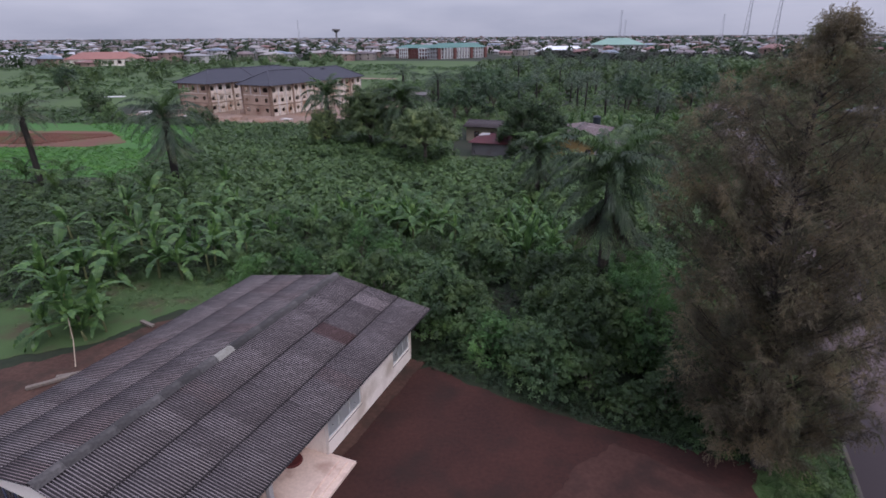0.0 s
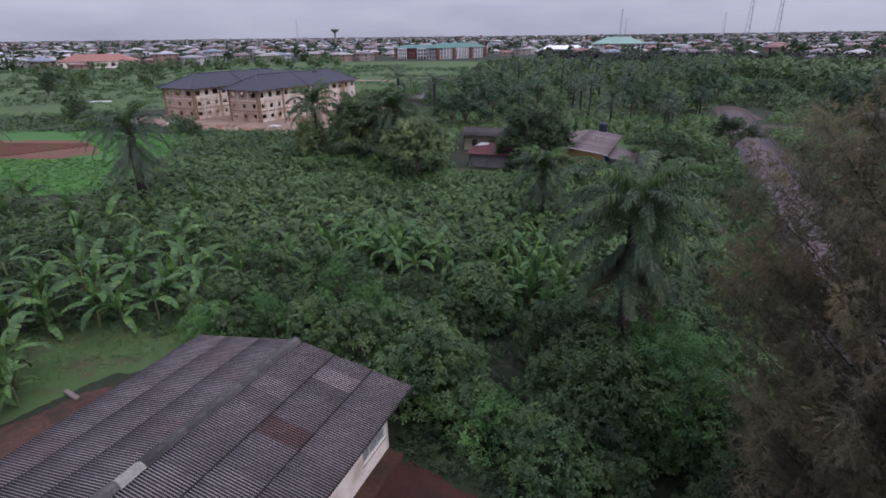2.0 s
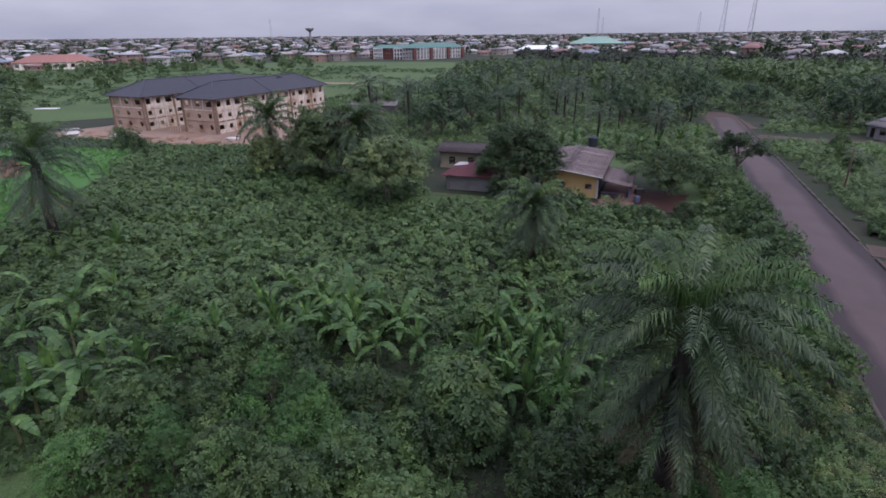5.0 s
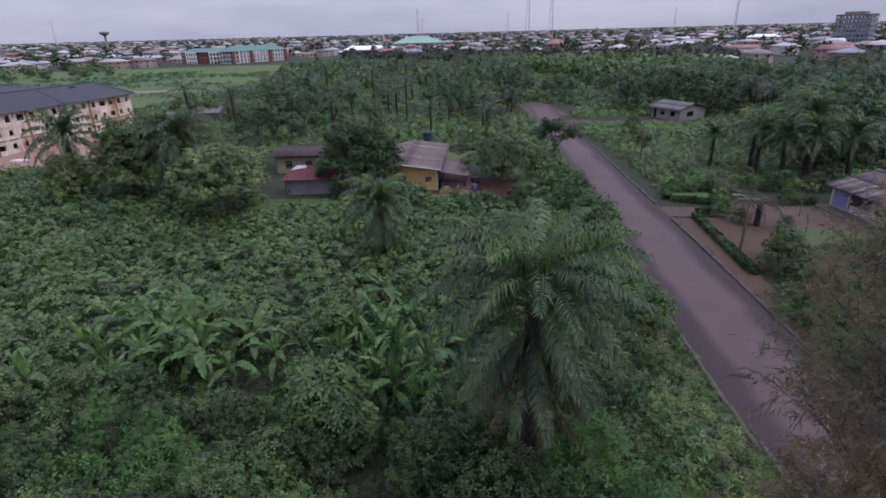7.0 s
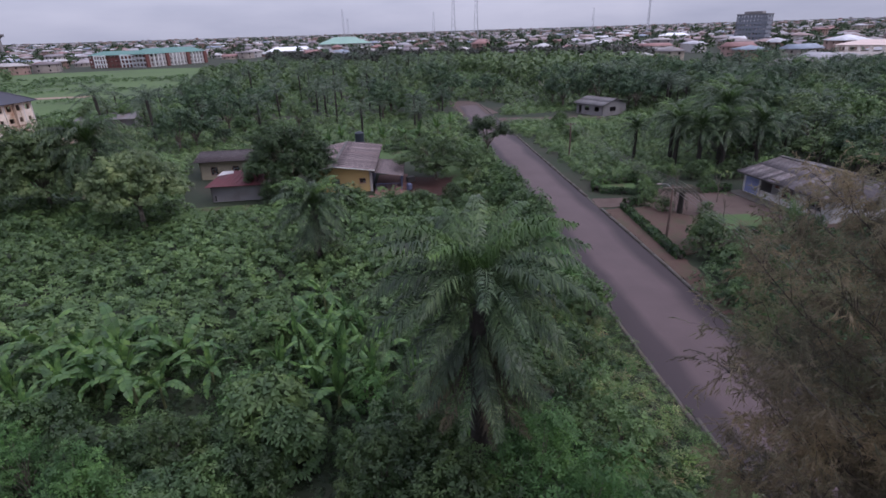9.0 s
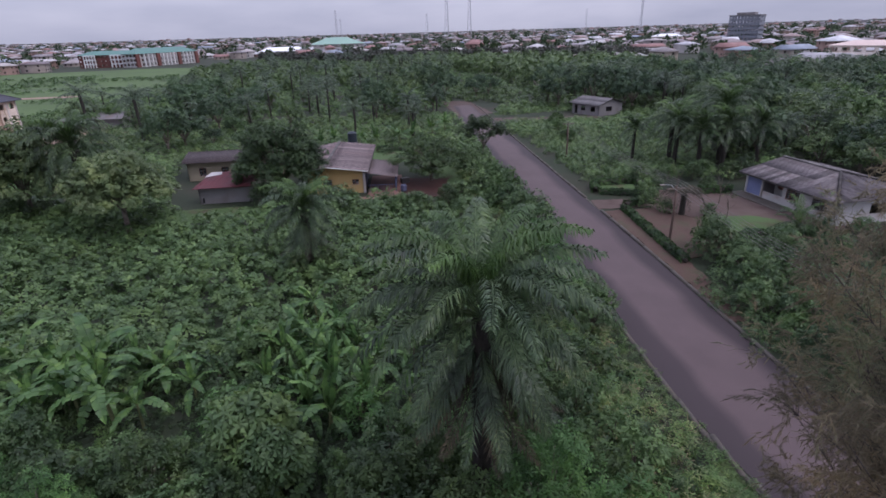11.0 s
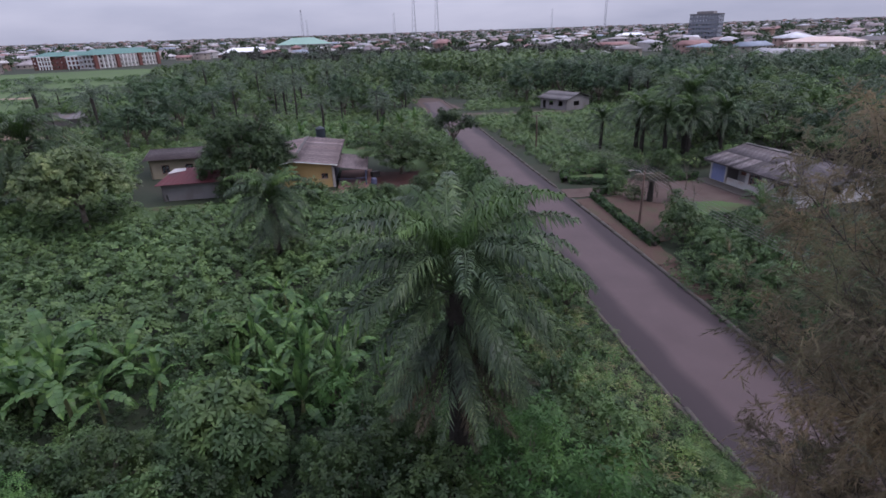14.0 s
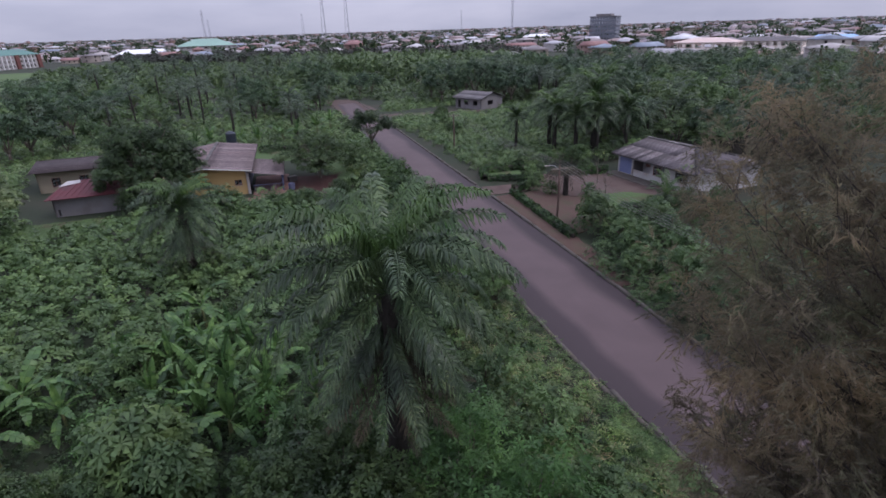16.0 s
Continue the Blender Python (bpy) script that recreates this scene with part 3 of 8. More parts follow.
def oil_palm(rng, name_label, h, r, fronds, length, leaflets, variants, dead=0, sag_extra=0, young=4, lean=(0, 0), width=0.05, leaf_len=0.8, group="oil palms", leaf="palm_leaf", bare=None, dry="palm_dead"):
    """A palm with a trunk and separate feather leaves; built at the origin."""
    ob = thing("oil_palm", Matrix(), name_label, "palm", group)
    part("trunk", tri_mesh("trunk", *palm_trunk(rng, h, r, lean), M["palm_bark"]), None, ob)
    sets = []
    for i in range(variants):
        f = i / max(variants - 1, 1)
        arch, sag = 86 - 84 * f ** 1.1, 4 + 66 * min(1.0, f * 1.7) + sag_extra
        v, t = palm_frond(rng, length * (0.98 + 0.1 * math.sin(math.pi * f)), leaflets, arch, sag, width, leaf_len)
        sets.append(tri_mesh("frond", v, t, M["palm_young"] if i == 0 and young else M[leaf]))
    for i in range(fronds):
        f = (i + 0.5) / fronds
        me = sets[min(int(f ** 1.2 * variants), variants - 1)]
        turn = i * 137.5 + rng.uniform(-12, 12)
        if bare is not None and f > 0.55 and abs((turn - bare + 180) % 360 - 180) < 14:
            continue  # fronds have broken off on this side, and the trunk shows
        part("frond", me, None, ob, "", pose(lean[0], lean[1], h - 0.15 + 0.45 * (1 - f), rng.uniform(-10, 10), rng.uniform(-8, 8), turn) @ Matrix.Scale(rng.uniform(0.86, 1.08), 4))
    if dead:
        old = []
        for arch, mat in ((-42, leaf), (-60, leaf if dry == "palm_dead" else dry), (-70, dry)):
            dv, dt = palm_frond(rng, length * 0.8, max(int(leaflets * 0.6), 10), arch, 84 + arch, width, leaf_len * 0.8)
            old.append(tri_mesh("old_frond", dv, dt, M[mat]))
        for i in range(dead):
            turn = i * 137.5 + rng.uniform(-18, 18)
            if bare is not None and abs((turn - bare + 180) % 360 - 180) < 10:
                continue
            part("old_frond", old[i % 3], None, ob, "dull old frond hanging beside the trunk", pose(lean[0], lean[1], h - 0.3 - 0.2 * (i % 3) - h * 0.02 * (i % 7), rng.uniform(-8, 8), rng.uniform(-5, 8), turn))
    return ob


def palm_simple(rng, label, h, r, fronds, length, leaflets, group="oil palms"):
    """A palm farther off: a trunk and one crown of feather leaves."""
    ob = thing("oil_palm", Matrix(), label, "palm", group)
    v, t = tube([(0, 0, 0), (0.1, 0, h * 0.5), (0.1, 0.1, h)], [r * 1.1, r, r * 1.1], 6)
    part("trunk", tri_mesh("trunk", v, t, M["palm_bark"]), None, ob)
    pairs = []
    for i in range(fronds):
        f = (i + 0.5) / fronds
        v, t = palm_frond(rng, length * rng.uniform(0.8, 1.15), leaflets, 80 - 95 * f, 25 + 45 * f, 0.17, length * 0.19, 5, 3)
        m = np.array(pose(0, 0, 0, rng.uniform(-8, 8), 0, i * 137.5 + rng.uniform(-14, 14)).to_3x3())
        pairs.append((v @ m.T + [0.1, 0.1, h], t))
    part("crown", tri_mesh("crown", *join(*pairs), M["palm_far"]), None, ob)
    return ob


def branch_tree(rng, h, trunk_h, r, crown_r, crown_h, limbs, clumps, per, k, L, W, flat=1.0, clump_r=1.0, lean=(0, 0), layers=0, low=0.35):
    """Arrays of a broadleaved tree: (wood, leaves). Limbs fork from the trunk; leaf clumps sit on their ends, with gaps between."""
    wood = []
    fork = np.array([lean[0], lean[1], trunk_h])
    wood.append(tube([(0, 0, -0.1), (lean[0] * 0.4, lean[1] * 0.4, trunk_h * 0.5), fork], [r * 1.25, r, r * 0.85], 8))
    centre = np.array([lean[0], lean[1], h - crown_h * 0.5])
    ends = []
    for i in range(limbs):
        a = i * 2.399 + rng.uniform(-0.4, 0.4)
        e = (i + 0.5) / limbs
        zz = rng.uniform(-0.3, 0.85) if not layers else (-0.5 + (i % layers) / max(layers - 1, 1) * 1.2)
        rad = math.sqrt(max(0.08, 1 - zz * zz * 0.8)) * rng.uniform(0.55, 0.9)
        end = centre + np.array([math.cos(a) * crown_r * rad, math.sin(a) * crown_r * rad, zz * crown_h * 0.5 * flat])
        mid = fork * 0.5 + end * 0.5 + np.array([0, 0, 0.1 * crown_h]) + rng.normal(0, 0.15, 3)
        wood.append(tube([fork - [0, 0, trunk_h * 0.15 * rng.random()], mid, end], [r * 0.5, r * 0.3, r * 0.08], 5))
        ends += [end, mid * 0.35 + end * 0.65]
    ends = np.array(ends)
    C = []
    for i in range(clumps):
        if i < len(ends) and not layers:
            c = ends[i]
        else:
            d = unit(rng.normal(size=3))
            d[2] = abs(d[2]) * (1 + low * 0.57) - low
            c = centre + d * [crown_r, crown_r, crown_h * 0.5 * flat] * rng.uniform(0.6, 1.0)
            if layers:
                c = ends[rng.integers(len(ends))] + rng.normal(0, 1, 3) * [crown_r * 0.22, crown_r * 0.22, 0.18]
        C.append(c)
    C = np.array(C)
    cr = clump_r * rng.uniform(0.65, 1.25, (len(C), 1, 1))
    d = unit(rng.normal(size=(len(C), per, 3)))
    d[..., 2] = d[..., 2] * 0.8 + 0.2
    P = C[:, None] + d * cr * rng.uniform(0.55, 1.05, (len(C), per, 1)) * [1, 1, 0.45 if layers else 0.75]
    nrm = d + [0, 0, 0.7] + rng.normal(0, 0.25, d.shape)
    return join(*wood), rosettes(rng, P.reshape(-1, 3), nrm.reshape(-1, 3), k, L, W, fine=True)


def tree(rng, label, mat, name="tree", group="", **kw):
    ob = thing(name, Matrix(), label, "tree", group)
    wood, leaves = branch_tree(rng, **kw)
    part("trunk", tri_mesh("trunk", *wood, M["bark"], smooth=True), None, ob)
    part("crown", tri_mesh("crown", *leaves, M[mat]), None, ob)
    return ob


def banana_leaf(rng, length, width, arch, sag):
    """A broad blade with a midrib, arching out along x, its edges torn into lobes."""
    n = 11
    s = np.linspace(0, 1, n)
    ang = np.radians(arch) - np.radians(arch + sag) * s ** 1.4
    seg = length / (n - 1)
    x = np.concatenate([[0], np.cumsum(np.cos(ang[:-1]) * seg)])
    z = np.concatenate([[0], np.cumsum(np.sin(ang[:-1]) * seg)])
    spine = np.stack([x, 0 * x, z], 1)
    pairs = [tube(spine, 0.035 * (1 - 0.8 * s), 4)]
    half = width / 2 * np.sin(np.pi * np.clip((s - 0.14) / 0.86, 0, 1) ** 0.75) ** 0.55
    half[s < 0.14] = 0.02
    for side in (-1, 1):
        for i in range(1, n - 1):
            tear = rng.uniform(0.02, 0.16) if rng.random() < 0.5 else 0.0
            a, b = spine[i], spine[i + 1]
            fall = rng.uniform(0.05, 0.35)
            pa = a + np.array([0.12, side * half[i], -half[i] * fall])
            pb = b + np.array([0.12 - tear, side * half[i + 1], -half[i + 1] * (fall + rng.uniform(-0.05, 0.1))])
            v = np.array([a, b, pb, pa])
            pairs.append((v, np.array([(0, 1, 2), (0, 2, 3)])))
    return join(*pairs)


def banana_plant(rng, label, h, leaves, length, variants):
    ob = thing("banana_plant", Matrix(), label, "banana plant", "banana plants")
    s = np.linspace(0, 1, 5)
    v, t = tube(np.stack([0.15 * s, 0.05 * s, h * s], 1), 0.14 - 0.06 * s, 7)
    part("stem", tri_mesh("stem", v, t, M["banana_stem"]), None, ob)
    for i in range(leaves):
        f = (i + 0.5) / leaves
        me = variants[min(int(f * len(variants)), len(variants) - 1)]
        sc = rng.uniform(0.7, 1.25)
        part("leaf_blade", me, None, ob, "", pose(0.15, 0.05, h - 0.15 * f, rng.uniform(-20, 20), rng.uniform(-16, 16), i * 137.5 + rng.uniform(-30, 30)) @ Matrix.Scale(sc, 4))
    return ob


M["site_pole"] = surface("site_pole", (0.30, 0.23, 0.16), (0.46, 0.37, 0.28), 0.9, 0.5, 6.0)
M["pale_board"] = surface("pale_board", (0.42, 0.38, 0.36), (0.60, 0.56, 0.54), 0.85, 0.4, 5.0)
M["banana_stem"] = surface("banana_stem", (0.07, 0.085, 0.03), (0.15, 0.15, 0.07), 0.8, 1.0, 6.0)
M["mint_roof"] = surface("mint_roof", (0.17, 0.27, 0.22), (0.24, 0.35, 0.29), 0.7, 0.05, 0.6)
M["pinkish_roof"] = surface("pinkish_roof", (0.46, 0.35, 0.31), (0.58, 0.47, 0.42), 0.7, 0.1, 1.0)
M["blue_roof"] = surface("blue_roof", (0.22, 0.36, 0.58), (0.32, 0.47, 0.68), 0.6, 0.1, 1.0)
M["rust_roof"] = surface("rust_roof", (0.22, 0.10, 0.085), (0.33, 0.16, 0.13), 0.8, 0.05, 0.8)
M["white_metal"] = surface("white_metal", (0.62, 0.62, 0.63), (0.78, 0.78, 0.79), 0.5, 0.1, 1.0)
M["pink_wall"] = surface("pink_wall", (0.50, 0.34, 0.30), (0.62, 0.46, 0.42), 0.8, 0.2, 2.0)
M["tower_wall"] = surface("tower_wall", (0.13, 0.14, 0.17), (0.2, 0.21, 0.24), 0.7, 0.05, 0.8)
M["belt_leaf"] = leaf_material("belt_leaf", [(0.030, 0.034, 0.026), (0.044, 0.046, 0.036), (0.058, 0.060, 0.045)], 0.05)

# ---------------------------------------------------------------- ground, road, yards
ROAD_K = 0.29                       # the road runs along x = a + 0.29 y
ROAD_L, ROAD_R = 8.4, 16.2
ROAD_ANG = -math.degrees(math.atan(ROAD_K))


def road_x(a, y):
    """Across the road at the distance y; beyond 60 m the road eases to the left."""
    return a + ROAD_K * y - 0.38 * math.log1p(math.exp((y - 62) / 8))


def road_turn(y):
    """The road's heading, in degrees round z."""
    return -math.degrees(math.atan(road_x(0, y + 0.5) - road_x(0, y - 0.5)))


def along(a0, a1, y0, y1):
    """A strip beside the road, between two offsets and two distances."""
    ys = np.linspace(y0, y1, max(2, int(abs(y1 - y0) / 8) + 1))
    return [(road_x(a0, y), y) for y in ys] + [(road_x(a1, y), y) for y in ys[::-1]]


def ragged(pts, amp, step=0.3):
    """The same outline with an uneven edge."""
    out = []
    for (x0, y0), (x1, y1) in zip(pts, pts[1:] + pts[:1]):
        ln = math.hypot(x1 - x0, y1 - y0)
        n = max(1, min(int(ln / step), 90))
        nx, ny = (y1 - y0) / ln, (x0 - x1) / ln
        for i in range(n):
            x, y = x0 + (x1 - x0) * i / n, y0 + (y1 - y0) * i / n
            d = amp * (noise.noise((x * 0.8, y * 0.8, 5.1)) + 0.6 * noise.noise((x * 3.1, y * 3.1, 2.2)))
            out.append((x + nx * d, y + ny * d))
    return out


def sheet(name, pts, z, mat, label, category="ground", thick=0.3, rag=0.3):
    if rag:
        pts = ragged(pts, rag, max(rag, 0.25))
    return solo(name, poly_sheet(pts, z - thick, z), M[mat], label, category, kind="structure")


def land_rise(x, y):
    """The land climbs slowly far beyond the town."""
    return max(0.0, math.hypot(x, y) - 900) * 0.0058


g = bmesh.new()
hub, last = g.verts.new((0, 0, 0)), None
for r in (900, 1500, 2300, 3300, 4900):
    ring = [g.verts.new((r * math.cos(k * math.pi / 36), r * math.sin(k * math.pi / 36), land_rise(r, 0))) for k in range(72)]
    for k in range(72):
        n = (k + 1) % 72
        g.faces.new((hub, ring[k], ring[n]) if last is None else (last[k], ring[k], ring[n], last[n]))
    last = ring
solo("ground", g, M["scrub_ground"], "flat overgrown ground with dark soil and weeds", "ground", kind="structure")

# the road follows its line in short lengths; its texture coordinates are metres across and along it
def road_mesh(y0, y1, step=2.0):
    """The carriageway with a slight camber, and its sides."""
    ys = np.arange(y0, y1 + step, step)
    rows = [(0.0, -0.3), (0.0, 0.03), (0.2, 0.05), (0.5, 0.075), (0.8, 0.05), (1.0, 0.03), (1.0, -0.3)]
    k = len(rows)
    verts = [(road_x(ROAD_L + (ROAD_R - ROAD_L) * f, y), y, z) for y in ys for f, z in rows]
    faces = [(i * k + j, i * k + j + 1, (i + 1) * k + j + 1, (i + 1) * k + j) for i in range(len(ys) - 1) for j in range(k - 1)]
    me = bpy.data.meshes.new("road")
    me.from_pydata(verts, [], [f[::-1] for f in faces])
    uv = me.uv_layers.new(name="UVMap")
    for lp, d in zip(me.loops, uv.data):
        r, c = divmod(lp.vertex_index, k)
        d.uv = ((rows[c][0] - 0.5) * 7.4, ys[r])
    me.materials.append(M["asphalt"])
    me.update()
    return me


solo("road", road_mesh(-50, 186), None, "worn grey asphalt road with darker dirty edges", "road", kind="structure")
YARD = [(-9.5, -20), (11.0, -20), (11.6, 27.0), (5.5, 28.5), (0.0, 30.6), (-4.6, 33.0), (-10.0, 30.0)]
sheet("earth_yard", YARD, 0.03, "red_earth", "bare reddish brown earth yard beside the bungalow")
sheet("dry_patch", [(0.6, 4), (10.0, 4), (10.4, 12), (10.2, 18), (10.6, 24.5), (9.2, 25.6), (7.4, 26.4), (5.6, 27.6), (4.3, 26.4), (3.2, 24.9), (2.0, 23.4), (1.2, 21.5), (0.9, 19.0)], 0.036, "yard_earth", "paler patch of earth in the yard", thick=0.03)
sheet("earth_strip", [(-34, 14), (-21.5, 14), (-19.5, 37.0), (-24.0, 36.5), (-27, 32.0), (-32, 28.5)], 0.028, "strip_earth", "reddish bare earth behind the bungalow")
sheet("grass_strip", [(-46, 30), (-33, 29.5), (-27, 33.0), (-24, 38), (-17, 39.5), (-18, 46), (-30, 46)], 0.02, "grass_ground", "short grass beside the banana plants")
sheet("verge_grass", along(ROAD_L - 4.4, ROAD_L - 0.35, -20, 40), 0.04, "grass_ground", "grass verge along the road")
sheet("crop_field", [(-130, 60), (-52, 78), (-56, 96), (-66, 126), (-100, 128), (-140, 118)], 0.05, "bright_crop", "bright green young crop field", rag=1.2)
sheet("ploughed_field", [(-150, 92), (-76, 99), (-72, 104), (-84, 116), (-150, 113)], 0.09, "ploughed", "reddish ploughed field in ridges", rag=1.0)
sheet("building_site", [(-98, 143), (-92, 138), (-80, 136), (-66, 131), (-56, 129), (-46, 131), (-42, 140), (-36, 150), (-36, 172), (-42, 184), (-56, 180), (-88, 160)], 0.05, "site_earth", "trodden pale earth of the building site", rag=1.8)
sheet("hard_court", [(12.5, 93.4), (23.2, 90.2), (27.0, 99.5), (19.5, 103.0), (16.5, 95.5)], 0.05, "red_earth", "swept reddish earth yard of the yellow bungalow")
sheet("house_lawn", [(-13, 92.5), (11, 89), (12.3, 93), (-4, 97), (-12, 99)], 0.03, "grass_ground", "short grass in front of the houses")
sheet("back_lawn", [(12, 118), (30, 112), (40, 123), (44, 130), (-2, 130), (-2, 126)], 0.035, "grass_ground", "short grass behind the houses")
sheet("side_lawn", [(24, 93), (33, 96.5), (38, 110), (30, 113), (27, 104)], 0.036, "grass_ground", "grass below the spreading tree")
sheet("right_yard", [(43.5, 76.0), (45.5, 70.5), (50, 66.3), (57.5, 60), (58.5, 76), (50, 79.5)], 0.04, "dry_earth", "reddish swept yard of the white bungalow")
sheet("right_lawn", [(43.4, 66.0), (49.0, 60.8), (54.6, 63.2), (51.4, 68.2), (46.4, 70.2)], 0.075, "grass_ground", "small lawn in the yard")
sheet("hedged_lawn", [(41.9, 83.6), (45.8, 80.6), (48.7, 85.4), (43.7, 86.6)], 0.05, "grass_ground", "small lawn inside a clipped hedge")
sheet("drive", [(37.8, 77.2), (44.5, 75.6), (50.2, 79.0), (50.0, 81.6), (44.5, 79.0), (39.4, 81.0)], 0.055, "dry_earth", "pale earth drive leading off the road")
sheet("verge_soil", along(ROAD_R + 0.4, ROAD_R + 2.6, 50, 76), 0.07, "brown_soil", "bare brown soil between kerb and hedge")
sheet("garden_soil", [(36.2, 60.5), (41.0, 75.6), (43.6, 75.4), (45.4, 70.2), (49.0, 66.4), (44.4, 62.0)], 0.065, "brown_soil", "bare brown garden soil inside the hedge")
sheet("side_track", [(55, 149), (59, 151.5), (70, 145.5), (80, 143), (82, 147), (70, 150), (58, 156)], 0.04, "dry_earth", "reddish track leading to the far bungalow")
sheet("far_junction", [(51, 163), (61.5, 165), (66, 196), (59, 200), (55, 184)], 0.045, "dry_earth", "dusty pale bend of the road")
sheet("rubble_ground", [(-40, 170), (-28.8, 160.5), (-24, 164), (-26, 176), (-31, 183), (-40, 183)], 0.055, "site_earth", "trodden pinkish earth and rubble by the shed", rag=1.0)
sheet("far_sand", [(-88, 287), (-62, 285), (-60, 292), (-86, 295)], 0.06, "site_earth", "strip of pale bare ground")
sheet("far_meadow", [(-600, 200), (-120, 150), (-60, 205), (-20, 235), (10, 330), (30, 470), (-60, 520), (-600, 560)], 0.02, "meadow", "wide green meadow", rag=0)


# ---------------------------------------------------------------- house parts
def hip_roof(w, d, h0, rise, over, thick=0.12, ridge=None):
    """A hipped roof over a w by d plan."""
    x, y = w / 2 + over, d / 2 + over
    rl = max(w - d, 0) / 2 if ridge is None else ridge
    c = [(-x, -y, h0), (x, -y, h0), (x, y, h0), (-x, y, h0), (-rl, 0, h0 + rise), (rl, 0, h0 + rise)]
    bm = bmesh.new()
    v = [bm.verts.new(p) for p in c]
    b = [bm.verts.new((p[0], p[1], p[2] - thick)) for p in c[:4]]
    if rl < 0.05:
        for i in range(4):
            bm.faces.new((v[i], v[(i + 1) % 4], v[4]))
    else:
        bm.faces.new((v[0], v[1], v[5], v[4]))
        bm.faces.new((v[1], v[2], v[5]))
        bm.faces.new((v[2], v[3], v[4], v[5]))
        bm.faces.new((v[3], v[0], v[4]))
    for i in range(4):
        j = (i + 1) % 4
        bm.faces.new((v[j], v[i], b[i], b[j]))
    bm.faces.new(b)
    bmesh.ops.recalc_face_normals(bm, faces=bm.faces)
    return bm



def wall_mesh(length, height, thick, openings, gable=None):
    """A wall along x with real openings (x0, z0, x1, z1); it is thick along +y. gable: (x, z) of a raised point."""
    xs = sorted({0.0, length, *[o[0] for o in openings], *[o[2] for o in openings]})
    zs = sorted({0.0, height, *[o[1] for o in openings], *[o[3] for o in openings]})
    bm = bmesh.new()

    def quad(*p):
        bm.faces.new([bm.verts.new(q) for q in p])

    def hole(i, j):
        if not (0 <= i < len(xs) - 1 and 0 <= j < len(zs) - 1):
            return True
        cx, cz = (xs[i] + xs[i + 1]) / 2, (zs[j] + zs[j + 1]) / 2
        return any(o[0] < cx < o[2] and o[1] < cz < o[3] for o in openings)

    for i in range(len(xs) - 1):
        for j in range(len(zs) - 1):
            if hole(i, j):
                continue
            a, b, c, d = xs[i], xs[i + 1], zs[j], zs[j + 1]
            quad((a, 0, c), (b, 0, c), (b, 0, d), (a, 0, d))
            quad((b, thick, c), (a, thick, c), (a, thick, d), (b, thick, d))
            if hole(i - 1, j):
                quad((a, thick, c), (a, 0, c), (a, 0, d), (a, thick, d))
            if hole(i + 1, j):
                quad((b, 0, c), (b, thick, c), (b, thick, d), (b, 0, d))
            if hole(i, j - 1):
                quad((a, 0, c), (a, thick, c), (b, thick, c), (b, 0, c))
            if hole(i, j + 1) and not (gable and j == len(zs) - 2):
                quad((a, 0, d), (b, 0, d), (b, thick, d), (a, thick, d))
    if gable:
        f = [(0, 0, height), (length, 0, height), (gable[0], 0, gable[1])]
        r = [(x, thick, z) for x, _, z in f]
        quad(*f), quad(r[1], r[0], r[2]), quad(f[1], r[1], r[2], f[2]), quad(r[0], f[0], f[2], r[2])
    bmesh.ops.remove_doubles(bm, verts=bm.verts, dist=1e-4)
    return bm


def window(parent, m, w, h, bars=2, frame_mat="frame_white", glass="pane_glass", depth=0.08, louvres=0, sill=True):
    """A window in an opening: frame, upright bars and panes; m places its lower left outer corner."""
    t = 0.06
    ops = [(w * i / (bars + 1) + (t if i == 0 else t / 2), t, w * (i + 1) / (bars + 1) - (t if i == bars else t / 2), h - t) for i in range(bars + 1)]
    bm = wall_mesh(w, h, depth, ops)
    win = part("window", bm, M[frame_mat], parent, "", m)
    for i in range(bars + 1):
        a, b = w * i / (bars + 1) + t / 2, w * (i + 1) / (bars + 1) - t / 2
        if louvres:
            pm = bmesh.new()
            for j in range(louvres):
                z = t + (h - 2 * t) * (j + 0.5) / louvres
                add_box(pm, (a, -0.003, -0.07), (b, 0.003, 0.07), 0, Matrix.Translation((0, depth / 2, z)) @ Matrix.Rotation(radians(-28), 4, "X"))
            part("louvre", pm, M[glass], win)
        else:
            part("pane", box((a, depth * 0.45, t), (b, depth * 0.45 + 0.008, h - t)), M[glass], win)
    if sill:
        part("sill", box((-0.06, -0.07, -0.07), (w + 0.06, 0.02, -0.003), 0.01), M["concrete"], win)
    return win


def sheets(parent, m, length, slope, cols, rows, pitch, amp, mat, rg, odd=None, seg=6):
    """Corrugated sheets laid in overlapping rows on a slope: x along the eave, y up the slope."""
    w, l = length / cols, slope / rows + 0.16
    v, t = corrugated(w + 0.03, l, pitch, amp, seg)
    me = tri_mesh("roof_sheet", v, t, M[mat])
    other = {k: tri_mesh("roof_sheet", v, t, M[k]) for k in set((odd or {}).values())}
    for r in range(rows):
        for c in range(cols):
            y = r * slope / rows - 0.08
            tilt = math.degrees(math.atan2(0.022, l))
            part("roof_sheet", other[odd[c, r]] if odd and (c, r) in odd else me, None, parent, "", m @ pose(c * w, y, 0.012 + 0.006 * (c % 2) + rg.uniform(0, 0.008), -tilt + rg.uniform(-0.12, 0.12), rg.uniform(-0.1, 0.1), rg.uniform(-0.2, 0.2)))


